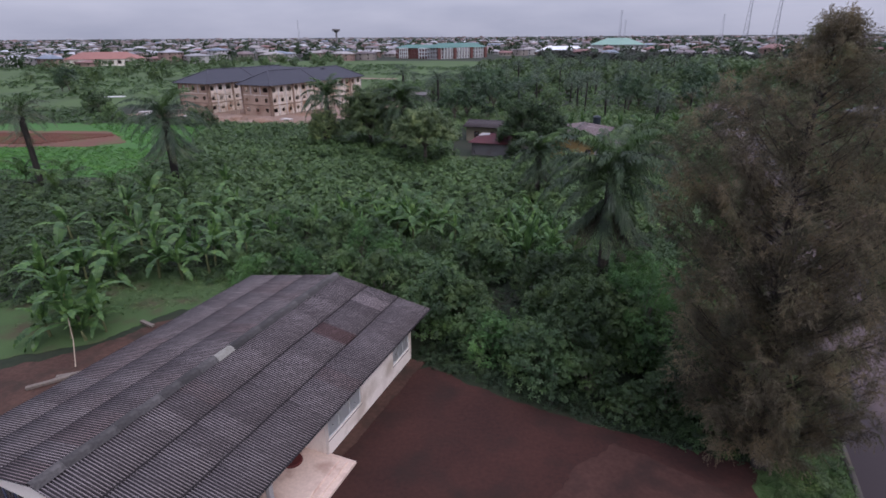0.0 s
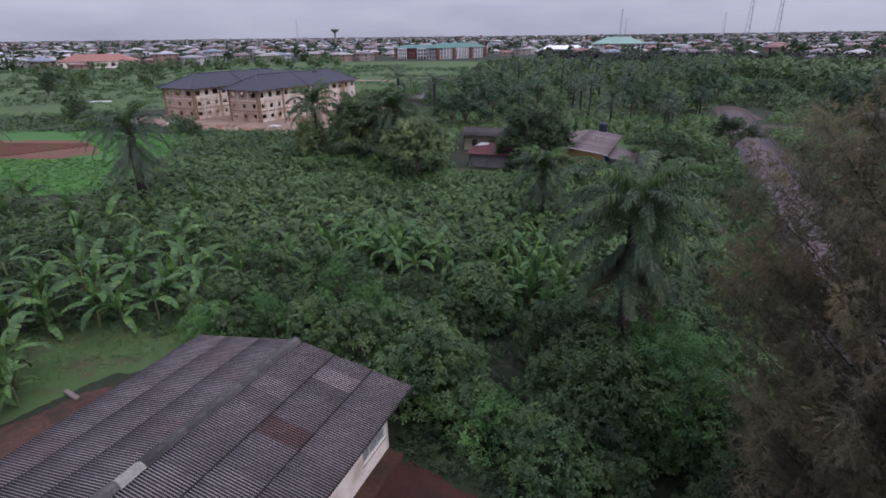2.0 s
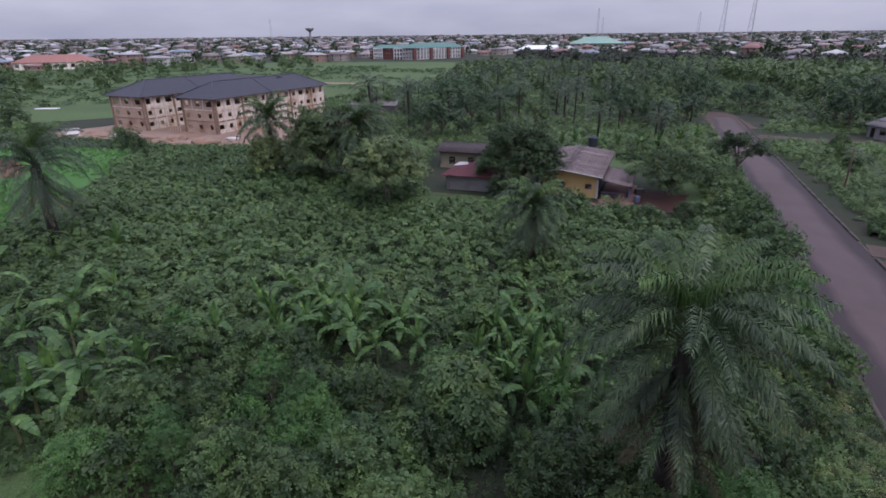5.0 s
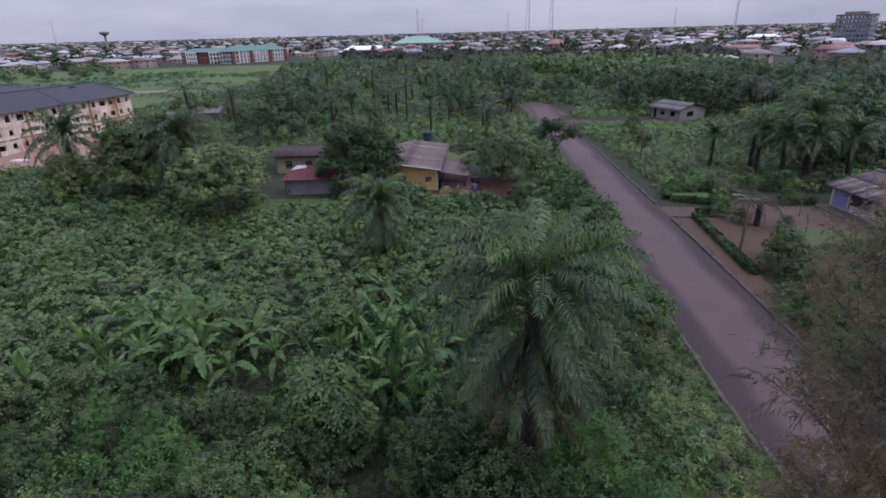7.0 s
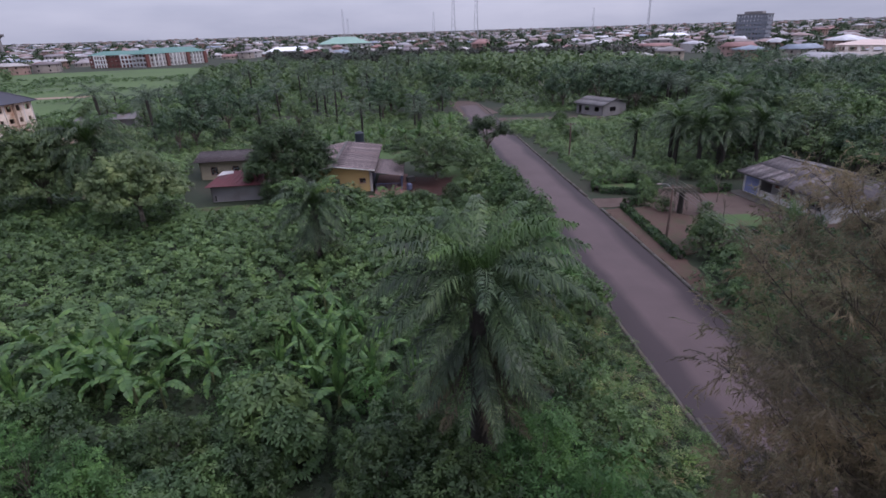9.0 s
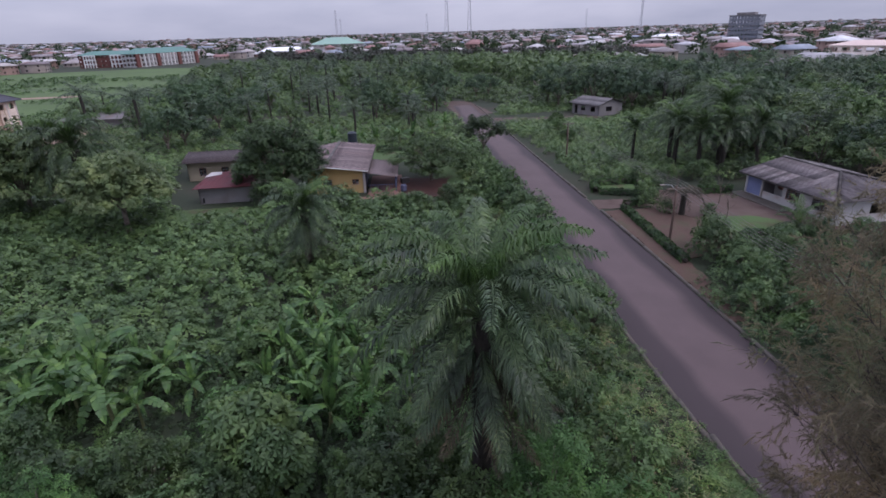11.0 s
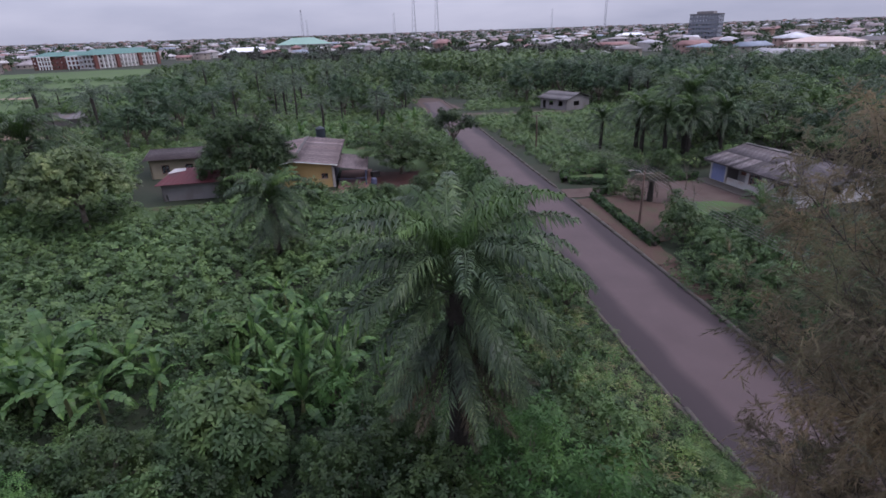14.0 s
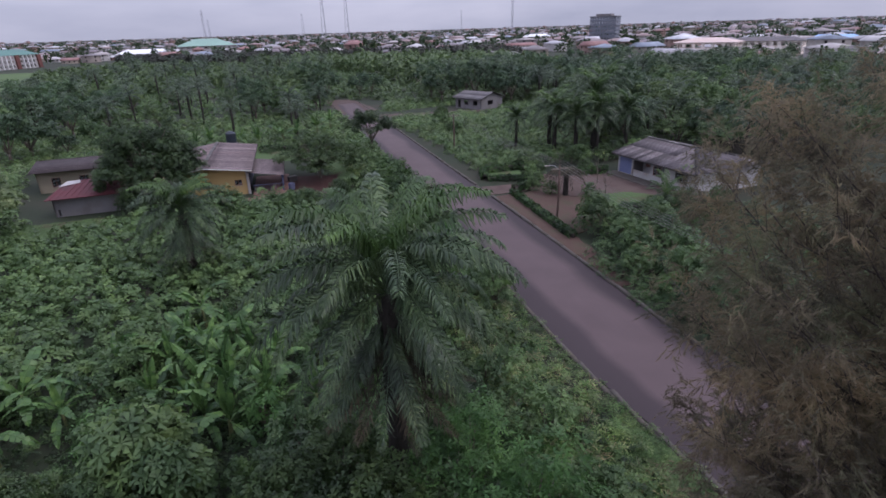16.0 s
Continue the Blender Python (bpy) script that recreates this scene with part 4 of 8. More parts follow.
def slope_pose(p0, p1, up):
    """The frame of a roof slope: its eave runs from p0 to p1, and up is a point at the top above p0's side."""
    p0, p1, up = Vector(p0), Vector(p1), Vector(up)
    x = (p1 - p0).normalized()
    y = (up - p0)
    y = (y - x * y.dot(x)).normalized()
    z = x.cross(y)
    return Matrix.Translation(p0) @ Matrix((x, y, z)).transposed().to_4x4()


def glass_material(name, tint, rough):
    m, nt, b = base_nodes(name, rough, 0, 0.5)
    b.inputs["Transmission Weight"].default_value = 0.75
    b.inputs["Base Color"].default_value = (*tint, 1)
    nz = noise_node(nt, 3.0, 4)
    r = ramp(nt, nz.outputs["Fac"], [(0.3, (rough * 0.6,) * 3), (0.7, (min(rough * 2.0, 1),) * 3)])
    nt.links.new(r, b.inputs["Roughness"])
    return m


M["pane_glass"] = glass_material("pane_glass", (0.16, 0.17, 0.18), 0.18)
# the pale tint stands in for sky reflected in the bungalow's panes
M["pale_glass"] = glass_material("pale_glass", (0.74, 0.75, 0.75), 0.4)
M["rust_shutter"] = surface("rust_shutter", (0.14, 0.055, 0.04), (0.22, 0.10, 0.075), 0.8, 0.8, 8.0)
M["terracotta"] = surface("terracotta", (0.13, 0.062, 0.05), (0.19, 0.095, 0.078), 0.85, 0.8, 8.0)
rng = np.random.default_rng(7)

# ---------------------------------------------------------------- near bungalow
BUNG = pose(-11.3, 36.3, 0, 0, 0, -14.5)
bung = thing("bungalow", BUNG, "long cream bungalow under a weathered grey corrugated sheet roof", "bungalow")
RZ, EZ, XR, XL, YN = 4.28, 3.03, 6.70, -7.1, -19.2
# outer walls: the near room projects, then a porch is set back
ang90 = pose(0, 0, 0, 0, 0, 90)
part("wall", wall_mesh(9.3, 2.85, 0.2, [(0.25, 0.9, 3.3, 2.5), (6.9, 0.9, 9.05, 2.5)]), M["cream_wall"], bung, "", pose(5.95, -10.4, 0) @ ang90)
part("wall", wall_mesh(2.0, 2.85, 0.2, []), M["cream_wall"], bung, "", pose(3.95, -10.4, 0))
part("wall", wall_mesh(8.0, 2.85, 0.2, [(1.2, 0.1, 2.2, 2.15), (4.4, 0.9, 6.4, 2.2)]), M["cream_wall"], bung, "", pose(3.95, -18.6, 0) @ ang90)
part("wall", wall_mesh(10.15, 2.95, 0.2, [(1.6, 1.35, 4.5, 2.75), (6.9, 1.3, 8.2, 2.5)], (6.2, 4.1)), M["cream_wall"], bung, "", pose(-6.2, -18.8, 0))
part("wall", wall_mesh(12.15, 2.85, 0.2, [], (5.95, 4.1)), M["cream_wall"], bung, "", pose(5.95, -1.1, 0, 0, 0, 180))
part("wall", wall_mesh(17.7, 2.85, 0.2, [(2, 1, 4, 2.2), (7, 1, 9, 2.2), (12, 1, 14, 2.2)]), M["cream_wall"], bung, "", pose(-6.2, -1.1, 0, 0, 0, -90))
part("floor_slab", box((-6.0, -18.6, -0.1), (5.75, -1.3, 0.12)), M["concrete"], bung)
for y0, w in ((-10.15, 3.05), (-3.5, 2.15)):
    window(bung, pose(5.9, y0, 0.9) @ ang90, w, 1.6, 2, "frame_white", "pale_glass")
window(bung, pose(-4.6, -18.75, 1.35), 2.9, 1.4, 3, "blue_dark", "pane_glass")
window(bung, pose(0.7, -18.75, 1.3), 1.3, 1.2, 1, "blue_dark", "pane_glass")
window(bung, pose(3.9, -14.2, 0.9) @ ang90, 2.0, 1.3, 2, "frame_white", "pale_glass")
dr = part("door", box((0.03, 0.06, 0.1), (0.97, 0.11, 2.13), 0.01), M["rust_shutter"], bung, "dark red entrance door", pose(3.9, -17.4, 0) @ ang90)
part("handle", box((0.82, 0.02, 1.0), (0.9, 0.06, 1.12), 0.01), M["steel"], dr)
for k in range(3):
    part("porch_step" if k else "porch_floor", box((4.0, -18.4, -0.1), (6.75 + 0.32 * k, -10.65 + (0.25 * k if k else 0), 0.42 - 0.13 * k), 0.02), M["porch_screed"], bung)
bm = bmesh.new()
bmesh.ops.create_cone(bm, cap_ends=True, segments=20, radius1=0.5, radius2=0.46, depth=0.12, matrix=Matrix.Translation((4.75, -11.5, 0.484)))
part("door_step", bm, M["red_paint"], bung, "round step painted dark red")
for y in (-14.6, -18.2):
    part("porch_post", box((6.0, y, 0.42), (6.22, y + 0.22, 2.85), 0.015), M["white_wall"], bung)
# pierced screen between the posts
bm = bmesh.new()
for i in range(7):
    add_box(bm, (6.06, -16.9 + i * 0.33, 0.42), (6.16, -16.82 + i * 0.33, 1.3))
for j in range(4):
    add_box(bm, (6.065, -16.9, 0.42 + j * 0.28), (6.155, -14.6, 0.50 + j * 0.28))
part("screen", bm, M["white_wall"], bung, "pierced white block screen")
for x0, x1, z0, z1 in ((XR, 0.0, EZ, RZ), (XL, 0.0, EZ, RZ)):
    sl = math.hypot(x1 - x0, z1 - z0) - 0.05
    if x0 > 0:
        fm = slope_pose((x0, YN, z0), (x0, 0.1, z0), (0, YN, z1))
    else:
        fm = slope_pose((x0, 0.1, z0), (x0, YN, z0), (0, 0.1, z1))
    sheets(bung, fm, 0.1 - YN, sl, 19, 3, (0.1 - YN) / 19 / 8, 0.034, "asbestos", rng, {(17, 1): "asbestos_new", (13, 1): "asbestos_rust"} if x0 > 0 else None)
part("soffit", slab([(XL + 0.1, YN + 0.1, EZ - 0.06), (0, YN + 0.1, RZ - 0.06), (0, 0, RZ - 0.06), (XL + 0.1, 0, EZ - 0.06)], 0.02), M["plank"], bung)
part("soffit", slab([(0, YN + 0.1, RZ - 0.06), (XR - 0.1, YN + 0.1, EZ - 0.06), (XR - 0.1, 0, EZ - 0.06), (0, 0, RZ - 0.06)], 0.02), M["plank"], bung)
for x in (XR - 0.35, XL + 0.05):
    part("fascia", box((x, YN + 0.05, EZ - 0.12), (x + 0.03, 0.05, EZ - 0.05)), M["frame_white"], bung)
# half-round ridge tiles, one overlapping the next
n = 12
a = np.linspace(-1.15, 1.15, n)
prof = np.stack([0.30 * np.sin(a), 0.28 * np.cos(a) - 0.18], 1)
prof = np.concatenate([[[-0.36, -0.10]], prof, [[0.36, -0.10]]])
k = len(prof)
rv = np.concatenate([np.stack([prof[:, 0], np.full(k, y), prof[:, 1]], 1) for y in (0.0, 1.12)])
rv[k:, [0, 2]] *= 0.93
rt = np.array([(i, i + 1, i + 1 + k) for i in range(k - 1)] + [(i, i + 1 + k, i + k) for i in range(k - 1)])
cap = tri_mesh("ridge_tile", rv, rt[:, [0, 2, 1]], M["ridge_cap"])
pale_cap = tri_mesh("ridge_tile", rv, rt[:, [0, 2, 1]], M["pale_kerb"])
for i in range(18):
    part("ridge_tile", pale_cap if i == 8 else cap, None, bung, "pale new ridge tile" if i == 8 else "", pose(rng.uniform(-0.03, 0.03), YN - 0.02 + i * 1.07, RZ + 0.05 + rng.uniform(0, 0.03), 0.8 + rng.uniform(0, 0.8), rng.uniform(-4, 4), rng.uniform(-2.5, 2.5)))
# earth drain and low path beside the wall
sheet("wall_apron", [(-6.6, 33.9), (-4.9, 33.4), (-8.2, 22.6), (-9.4, 22.9)], 0.05, "strip_earth", "strip of reddish earth along the bungalow wall", thick=0.05, rag=0.12)
for x, y, a, ln in ((-26.4, 28.4, 40, 2.2), (-25.6, 29.3, 28, 1.7), (-24.9, 35.6, -24, 1.4)):
    solo("timber", box((-ln / 2, -0.14, 0), (ln / 2, 0.14, 0.2), 0.03), M["plank"], "rough weathered timber lying on the earth", "timber", "timbers", m=pose(x, y, 0.03, 0, rng.uniform(-2, 2), a))
v, t = tube([(-26.2, 30.2, 0.0), (-27.2, 31.6, 1.0), (-27.9, 32.4, 2.1)], [0.035, 0.03, 0.02], 6)
solo("garden_stake", tri_mesh("garden_stake", v, t, M["site_pole"]), None, "thin pale stake leaning beside the banana plants", "stake")

# ---------------------------------------------------------------- unfinished block
UNF = pose(-60.4, 141.5, 0, 0, 0, -20)
unf = thing("apartment_block", UNF, "unfinished three storey block with a slate blue hipped roof", "building")
UH, ST = 7.7, 2.5


def block_side(length, m, bays, first=0.9):
    ops = []
    gap = length / bays
    for s in range(3):
        for i in range(bays):
            w = (1.05 if (i * 7 + s * 3) % 4 else 1.5) * (1.15 if s == 2 else 0.95)
            x = i * gap + (gap - w) / 2
            ops.append((x, s * ST + 0.95, x + w, s * ST + (2.15 if s == 2 else 1.95)))
    part("wall", wall_mesh(length, UH, 0.25, ops), M["block_wall"] if length > 20 else M["bare_block"], unf, "", m)
    for i in range(bays + 1):  # slim plastered piers between the top windows
        x = min(max(i * gap, 0.2), length - 0.2)
        part("pier", box((x - 0.15, -0.09, (2 * ST + 0.34) if length < 20 else 0.1), (x + 0.15, -0.004, UH - 0.06), 0.015), M["pale_board"], unf, "pale plastered pier", m)
    for i in range(0, bays + 1, 3):
        x = min(max(i * gap, 0.3), length - 0.3)
        part("pillar", box((x - 0.28, -0.16, 0), (x + 0.28, -0.003, UH - 0.05), 0.02), M["brown_column"], unf, "", m)
    for s in (1, 2):
        part("floor_band", box((0.02, -0.07, s * ST + 0.05), (length - 0.02, -0.004, s * ST + 0.33)), M["brown_column"] if s == 1 else M["block_wall"], unf, "", m)


def bar(x0, x1, y0, y1, roof=True):
    block_side(x1 - x0, pose(x0, y0, 0), max(2, int((x1 - x0) / 3.4)))
    block_side(y1 - y0, pose(x1, y0, 0) @ ang90, int((y1 - y0) / 2.7))
    block_side(y1 - y0, pose(x0, y1, 0, 0, 0, -90), int((y1 - y0) / 2.7))
    block_side(x1 - x0, pose(x1, y1, 0, 0, 0, 180), max(2, int((x1 - x0) / 3.4)))
    for s in range(1, 3):
        part("floor_slab", box((x0 + 0.26, y0 + 0.26, s * ST - 0.1), (x1 - 0.26, y1 - 0.26, s * ST + 0.1)), M["concrete"], unf)
    part("roof", hip_roof(y1 - y0, x1 - x0, UH + 0.05, 3.2, 0.95), M["slate_roof"], unf, "", pose((x0 + x1) / 2, (y0 + y1) / 2, 0, 0, 0, 90))
    a, b, cx, cy, zt, ze = (x1 - x0) / 2 + 0.95, (y1 - y0) / 2 + 0.95, (x0 + x1) / 2, (y0 + y1) / 2, UH + 3.3, UH + 0.1
    rl = (y1 - y0 - (x1 - x0)) / 2
    lines = [((cx, cy - rl, zt), (cx, cy + rl, zt))] + [((cx, cy + sy * rl, zt), (cx + sx * a, cy + sy * b, ze)) for sx in (-1, 1) for sy in (-1, 1)]
    lines.append(((cx, cy - 2.0, zt), (cx + a, cy - 2.0, ze)))
    for p0, p1 in lines:
        part("ridge_cap", tri_mesh("ridge_cap", *tube([p0, p1], [0.11, 0.11], 5), M["slate_cap"]), None, unf)


bar(-10.2, 0, 0, 39)
bar(-31.5, -19.8, -2.5, 36)
part("wall", box((-19.7, 19.6, 0), (-10.3, 19.9, UH)), M["block_wall"], unf)
part("roof", hip_roof(22, 14, UH + 0.05, 3.1, 0.6, ridge=11), M["slate_roof"], unf, "", pose(-15, 26, 0.02))
for i in range(11):
    x = -19.2 + i * 0.86
    v, t = tube([(x + rng.uniform(-.1, .1), -1.2, 0), (x + rng.uniform(-.15, .15), -1.0, 5.4 + rng.uniform(-.3, .4))], [0.07, 0.06], 6)
    part("scaffold_pole", tri_mesh("scaffold_pole", v, t, M["site_pole"]), None, unf)
for z in (1.9, 3.6, 5.1):
    v, t = tube([(-19.6, -1.1, z), (-10.0, -1.1, z + 0.05)], [0.06, 0.06], 6)
    part("scaffold_rail", tri_mesh("scaffold_rail", v, t, M["site_pole"]), None, unf)
for i in range(16):
    y = 1.5 + i * 2.35
    v, t = tube([(0.9 + rng.uniform(0, .3), y, 0), (0.75, y + rng.uniform(-.3, .3), 6.0 + rng.uniform(-1.5, 1.5))], [0.06, 0.05], 5)
    part("scaffold_pole", tri_mesh("scaffold_pole", v, t, M["site_pole"]), None, unf)
# heaps of sand and rubble on the site
for i, (x, y, r, h) in enumerate(((-66, 136, 2.8, 1.2), (-58, 133, 3.2, 1.4), (-52, 131, 2.4, 1.0), (-62, 130, 2.0, 0.8), (-72, 137, 2.3, 0.9), (-84, 140, 2.6, 0.7), (-88, 144, 2.0, 0.6), (-46, 134, 2.2, 0.9), (-40, 150, 2.6, 0.9))):
    bm = bmesh.new()
    bmesh.ops.create_icosphere(bm, subdivisions=3, radius=1)
    for vv in bm.verts:
        d = 1 + 0.28 * noise.noise(vv.co * 1.7 + Vector((i * 3.1, 0, 0)))
        vv.co = Vector((vv.co.x * r * d, vv.co.y * r * d, max(vv.co.z, -0.1) * h * d))
    solo("sand_mound", bm, M["site_earth"], "low heap of pale building sand", "sand heap", "sand heaps", m=pose(x, y, 0.03))
for i, (x, y, w, l) in enumerate(((-80, 139.5, 4, 2), (-91, 141, 5, 2.2), (-95, 146, 3, 2), (-54, 137, 3, 1.4))):
    bs = thing("board_stack", pose(x, y, 0.05, 0, 0, rng.uniform(0, 180)), "flat stack of pale building boards", "boards", "board stacks")
    for j in range(5):
        part("board", box((-w / 2, -l / 2, j * 0.1), (w / 2, l / 2, j * 0.1 + 0.07)), M["pale_board"], bs, "", pose(rng.uniform(-.2, .2), rng.uniform(-.2, .2), 0, 0, 0, rng.uniform(-6, 6)))
solo("plastic_sheet", box((-3.4, -1.2, 0), (3.4, 1.2, 0.25), 0.08), M["frame_white"], "white sheeting lying in the meadow", "sheeting", m=pose(-129, 184.2, 0, 0, 0, 8))

# ---------------------------------------------------------------- yellow bungalow
AX = -16.2
h3 = thing("bungalow", pose(9.15, 96.4, 0, 0, 0, AX), "yellow bungalow with a grey corrugated gable roof and side porch", "bungalow")
part("wall", wall_mesh(7.6, 3.2, 0.2, [(0.7, 1.2, 1.9, 2.0), (2.05, 1.2, 3.25, 2.0), (6.0, 1.25, 6.9, 1.95)], (2.6, 3.9)), M["yellow_wall"], h3, "", pose(-2.6, 1.3, 0))
part("wall", wall_mesh(16.0, 3.2, 0.2, [(1.0, 0.1, 2.0, 2.1), (3.2, 1.0, 4.8, 2.1), (7, 1, 9, 2.1)]), M["blue_dark"], h3, "", pose(5.0, 1.3, 0) @ ang90)
part("wall", wall_mesh(16.0, 3.2, 0.2, [(3, 1, 5, 2.1)]), M["yellow_wall"], h3, "", pose(-2.6, 17.3, 0, 0, 0, -90))
part("wall", wall_mesh(7.6, 3.2, 0.2, [], (5.0, 3.9)), M["yellow_wall"], h3, "", pose(5.0, 17.3, 0, 0, 0, 180))
part("corner_post", box((4.9, 1.15, 0), (5.22, 1.47, 3.2), 0.02), M["white_wall"], h3)
for x in (-1.9, -0.55):
    window(h3, pose(x, 1.35, 1.2), 1.2, 0.8, 1, "frame_dark", "pane_glass", louvres=0)
window(h3, pose(3.4, 1.35, 1.25), 0.9, 0.7, 1, "rust_shutter", "pane_glass")
for sx in (1, -1):
    if sx > 0:
        fm = slope_pose((5.8, 0.0, 3.35), (5.8, 18.0, 3.35), (0, 0, 4.08))
    else:
        fm = slope_pose((-3.6, 18.0, 3.45), (-3.6, 0, 3.45), (0, 18.0, 4.08))
    sheets(h3, fm, 18.0, math.hypot(5.8, 0.73) if sx > 0 else math.hypot(3.6, 0.63), 15, 1, 0.30, 0.05, "asbestos_far", rng, seg=4)
part("ridge_board", box((-0.2, -0.05, 4.07), (0.2, 18.05, 4.17), 0.04), M["ridge_cap"], h3)
part("fascia", box((5.7, 0.02, 3.18), (5.74, 17.9, 3.32)), M["frame_white"], h3)
for a0, b0 in (((0, 0.03, 3.97), (5.75, 0.03, 3.24)), ((0, 0.03, 3.97), (-3.55, 0.03, 3.34))):
    v, t = tube([a0, b0], [0.07, 0.07], 4)
    part("verge_board", tri_mesh("verge_board", v, t, M["frame_white"]), None, h3)
pr = slope_pose((9.6, 0.6, 2.2), (9.6, 9.6, 2.2), (5.1, 0.6, 2.9))
sheets(h3, pr, 9.0, 4.5, 9, 1, 0.33, 0.05, "asbestos_far", rng, seg=4)
part("porch_floor", box((5.5, -1.2, -0.05), (10.0, 10, 0.12), 0.02), M["terracotta"], h3)
part("porch_floor", box((1.0, -2.4, -0.05), (9.0, -1.205, 0.1), 0.02), M["terracotta"], h3)
for y in (0.8, 3.8, 6.8, 9.4):
    part("porch_post", box((9.25, y, 0.12), (9.4, y + 0.15, 2.2), 0.01), M["blue_dark"], h3)
part("porch_screen", box((9.28, 2.6, 0.12), (9.36, 9.4, 1.05)), M["blue_dark"], h3)
bm = bmesh.new()
for i in range(9):
    add_box(bm, (5.75 + i * 0.38, 0.86, 0.12), (5.79 + i * 0.38, 0.9, 1.1))
add_box(bm, (5.6, 0.85, 1.1), (9.25, 0.91, 1.16))
part("porch_rail", bm, M["blue_dark"], h3, "dull blue porch railing")
solo("water_drum", box((-0.35, -0.35, 0), (0.35, 0.35, 0.95), 0.12), M["blue_dark"], "dull blue drum beside the porch", "drum", m=pose(19.2, 95.0, 0.05, 0, 0, 20))
solo("garden_table", box((-0.6, -0.35, 0), (0.6, 0.35, 0.75), 0.03), M["frame_dark"], "dark low table at the porch edge", "table", m=pose(20.6, 99.6, 0.05, 0, 0, 10))
tank = thing("water_tank", pose(17.3, 121.5, 0) @ Matrix.Scale(0.88, 4), "dark plastic water tank on a steel stand", "water tank")
v, t = tube([(0, 0, 3.15 + 0.15 * q) for q in range(13)], [0.95 if q % 2 else 0.87 for q in range(13)], 20)
part("drum", tri_mesh("drum", v, t, M["tank_plastic"]), None, tank)
bm = bmesh.new()
bmesh.ops.create_cone(bm, cap_ends=True, segments=20, radius1=0.88, radius2=0.3, depth=0.3, matrix=Matrix.Translation((0, 0, 5.1)))
part("lid", bm, M["tank_plastic"], tank)
for x in (-0.8, 0.8):
    for y in (-0.8, 0.8):
        part("leg", box((x - 0.05, y - 0.05, 0), (x + 0.05, y + 0.05, 3.1)), M["frame_dark"], tank)
part("platform", box((-1, -1, 3.05), (1, 1, 3.15)), M["frame_dark"], tank)

# ---------------------------------------------------------------- red roofed and beige houses
h1 = thing("outbuilding", pose(-7.0, 98.6, 0, 0, 0, -12), "low whitewashed outbuilding with a red metal roof", "house")
part("wall", wall_mesh(7.0, 2.15, 0.2, [(0.35, 0.1, 0.6, 0.9)]), M["grey_wall"], h1, "", pose(0.3, 0.4, 0))
part("wall", wall_mesh(3.4, 2.3, 0.2, []), M["grey_wall"], h1, "", pose(0.3, 3.8, 0, 0, 0, -90))
part("wall", wall_mesh(3.4, 2.3, 0.2, []), M["grey_wall"], h1, "", pose(7.3, 0.4, 0) @ ang90)
part("wall", wall_mesh(5.5, 3.2, 0.2, []), M["grey_wall"], h1, "", pose(7.3, 3.8, 0, 0, 0, 180))
part("roof", slab([(-0.2, -0.35, 2.3), (7.7, -0.35, 2.3), (7.7, 4.0, 3.4), (1.4, 4.0, 3.4)], 0.06), M["red_roof"], h1)
for i in range(11):
    x = 0.2 + i * 0.68
    top = 1.6 + (x - 0.2) * 0.87
    part("roof_seam", slab([(x, -0.34, 2.335), (x + 0.06, -0.34, 2.335), (min(top + 0.06, 7.68), 3.98, 3.435), (min(top, 7.62), 3.98, 3.435)], 0.03), M["red_roof"], h1)
part("roof_patch", slab([(0.75, 2.6, 3.10), (2.9, 3.2, 3.25), (2.8, 3.9, 3.43), (1.4, 3.9, 3.43)], 0.03), M["white_wall"], h1, "pale sheet patching the roof")
h2 = thing("bungalow", pose(-9.6, 115.0, -0.75, 0, 0, -12), "beige bungalow with a pale grey sheet roof", "bungalow")
part("wall", wall_mesh(15, 3.6, 0.2, [(1.6, 1.5, 2.7, 2.8), (4.9, 1.5, 6.0, 2.8), (7.2, 1.9, 9.4, 2.8), (11, 1.6, 12.4, 2.8)]), M["beige_wall"], h2)
part("wall", wall_mesh(7.4, 3.6, 0.2, []), M["beige_wall"], h2, "", pose(0, 7.4, 0, 0, 0, -90))
part("wall", wall_mesh(7.4, 3.6, 0.2, []), M["beige_wall"], h2, "", pose(15, 0, 0) @ ang90)
part("wall", wall_mesh(15, 3.6, 0.2, []), M["beige_wall"], h2, "", pose(15, 7.4, 0, 0, 0, 180))
for x, z, w, h in ((1.6, 1.5, 1.1, 1.3), (4.9, 1.5, 1.1, 1.3), (7.2, 1.9, 2.2, 0.9), (11, 1.6, 1.4, 1.2)):
    window(h2, pose(x, 0.05, z), w, h, 1, "rust_shutter", "pane_glass")
sheets(h2, slope_pose((-0.6, -0.8, 3.72), (15.6, -0.8, 3.72), (-0.6, 3.7, 4.6)), 16.2, 4.6, 9, 1, 0.26, 0.02, "asbestos_far", rng, seg=4)
sheets(h2, slope_pose((15.6, 8.2, 3.72), (-0.6, 8.2, 3.72), (15.6, 3.7, 4.6)), 16.2, 4.6, 9, 1, 0.26, 0.02, "asbestos_far", rng, seg=4)
part("gable", wall_mesh(7.4, 0.05, 0.2, [], (3.7, 0.85)), M["beige_wall"], h2, "", pose(0, 7.4, 3.6, 0, 0, -90))

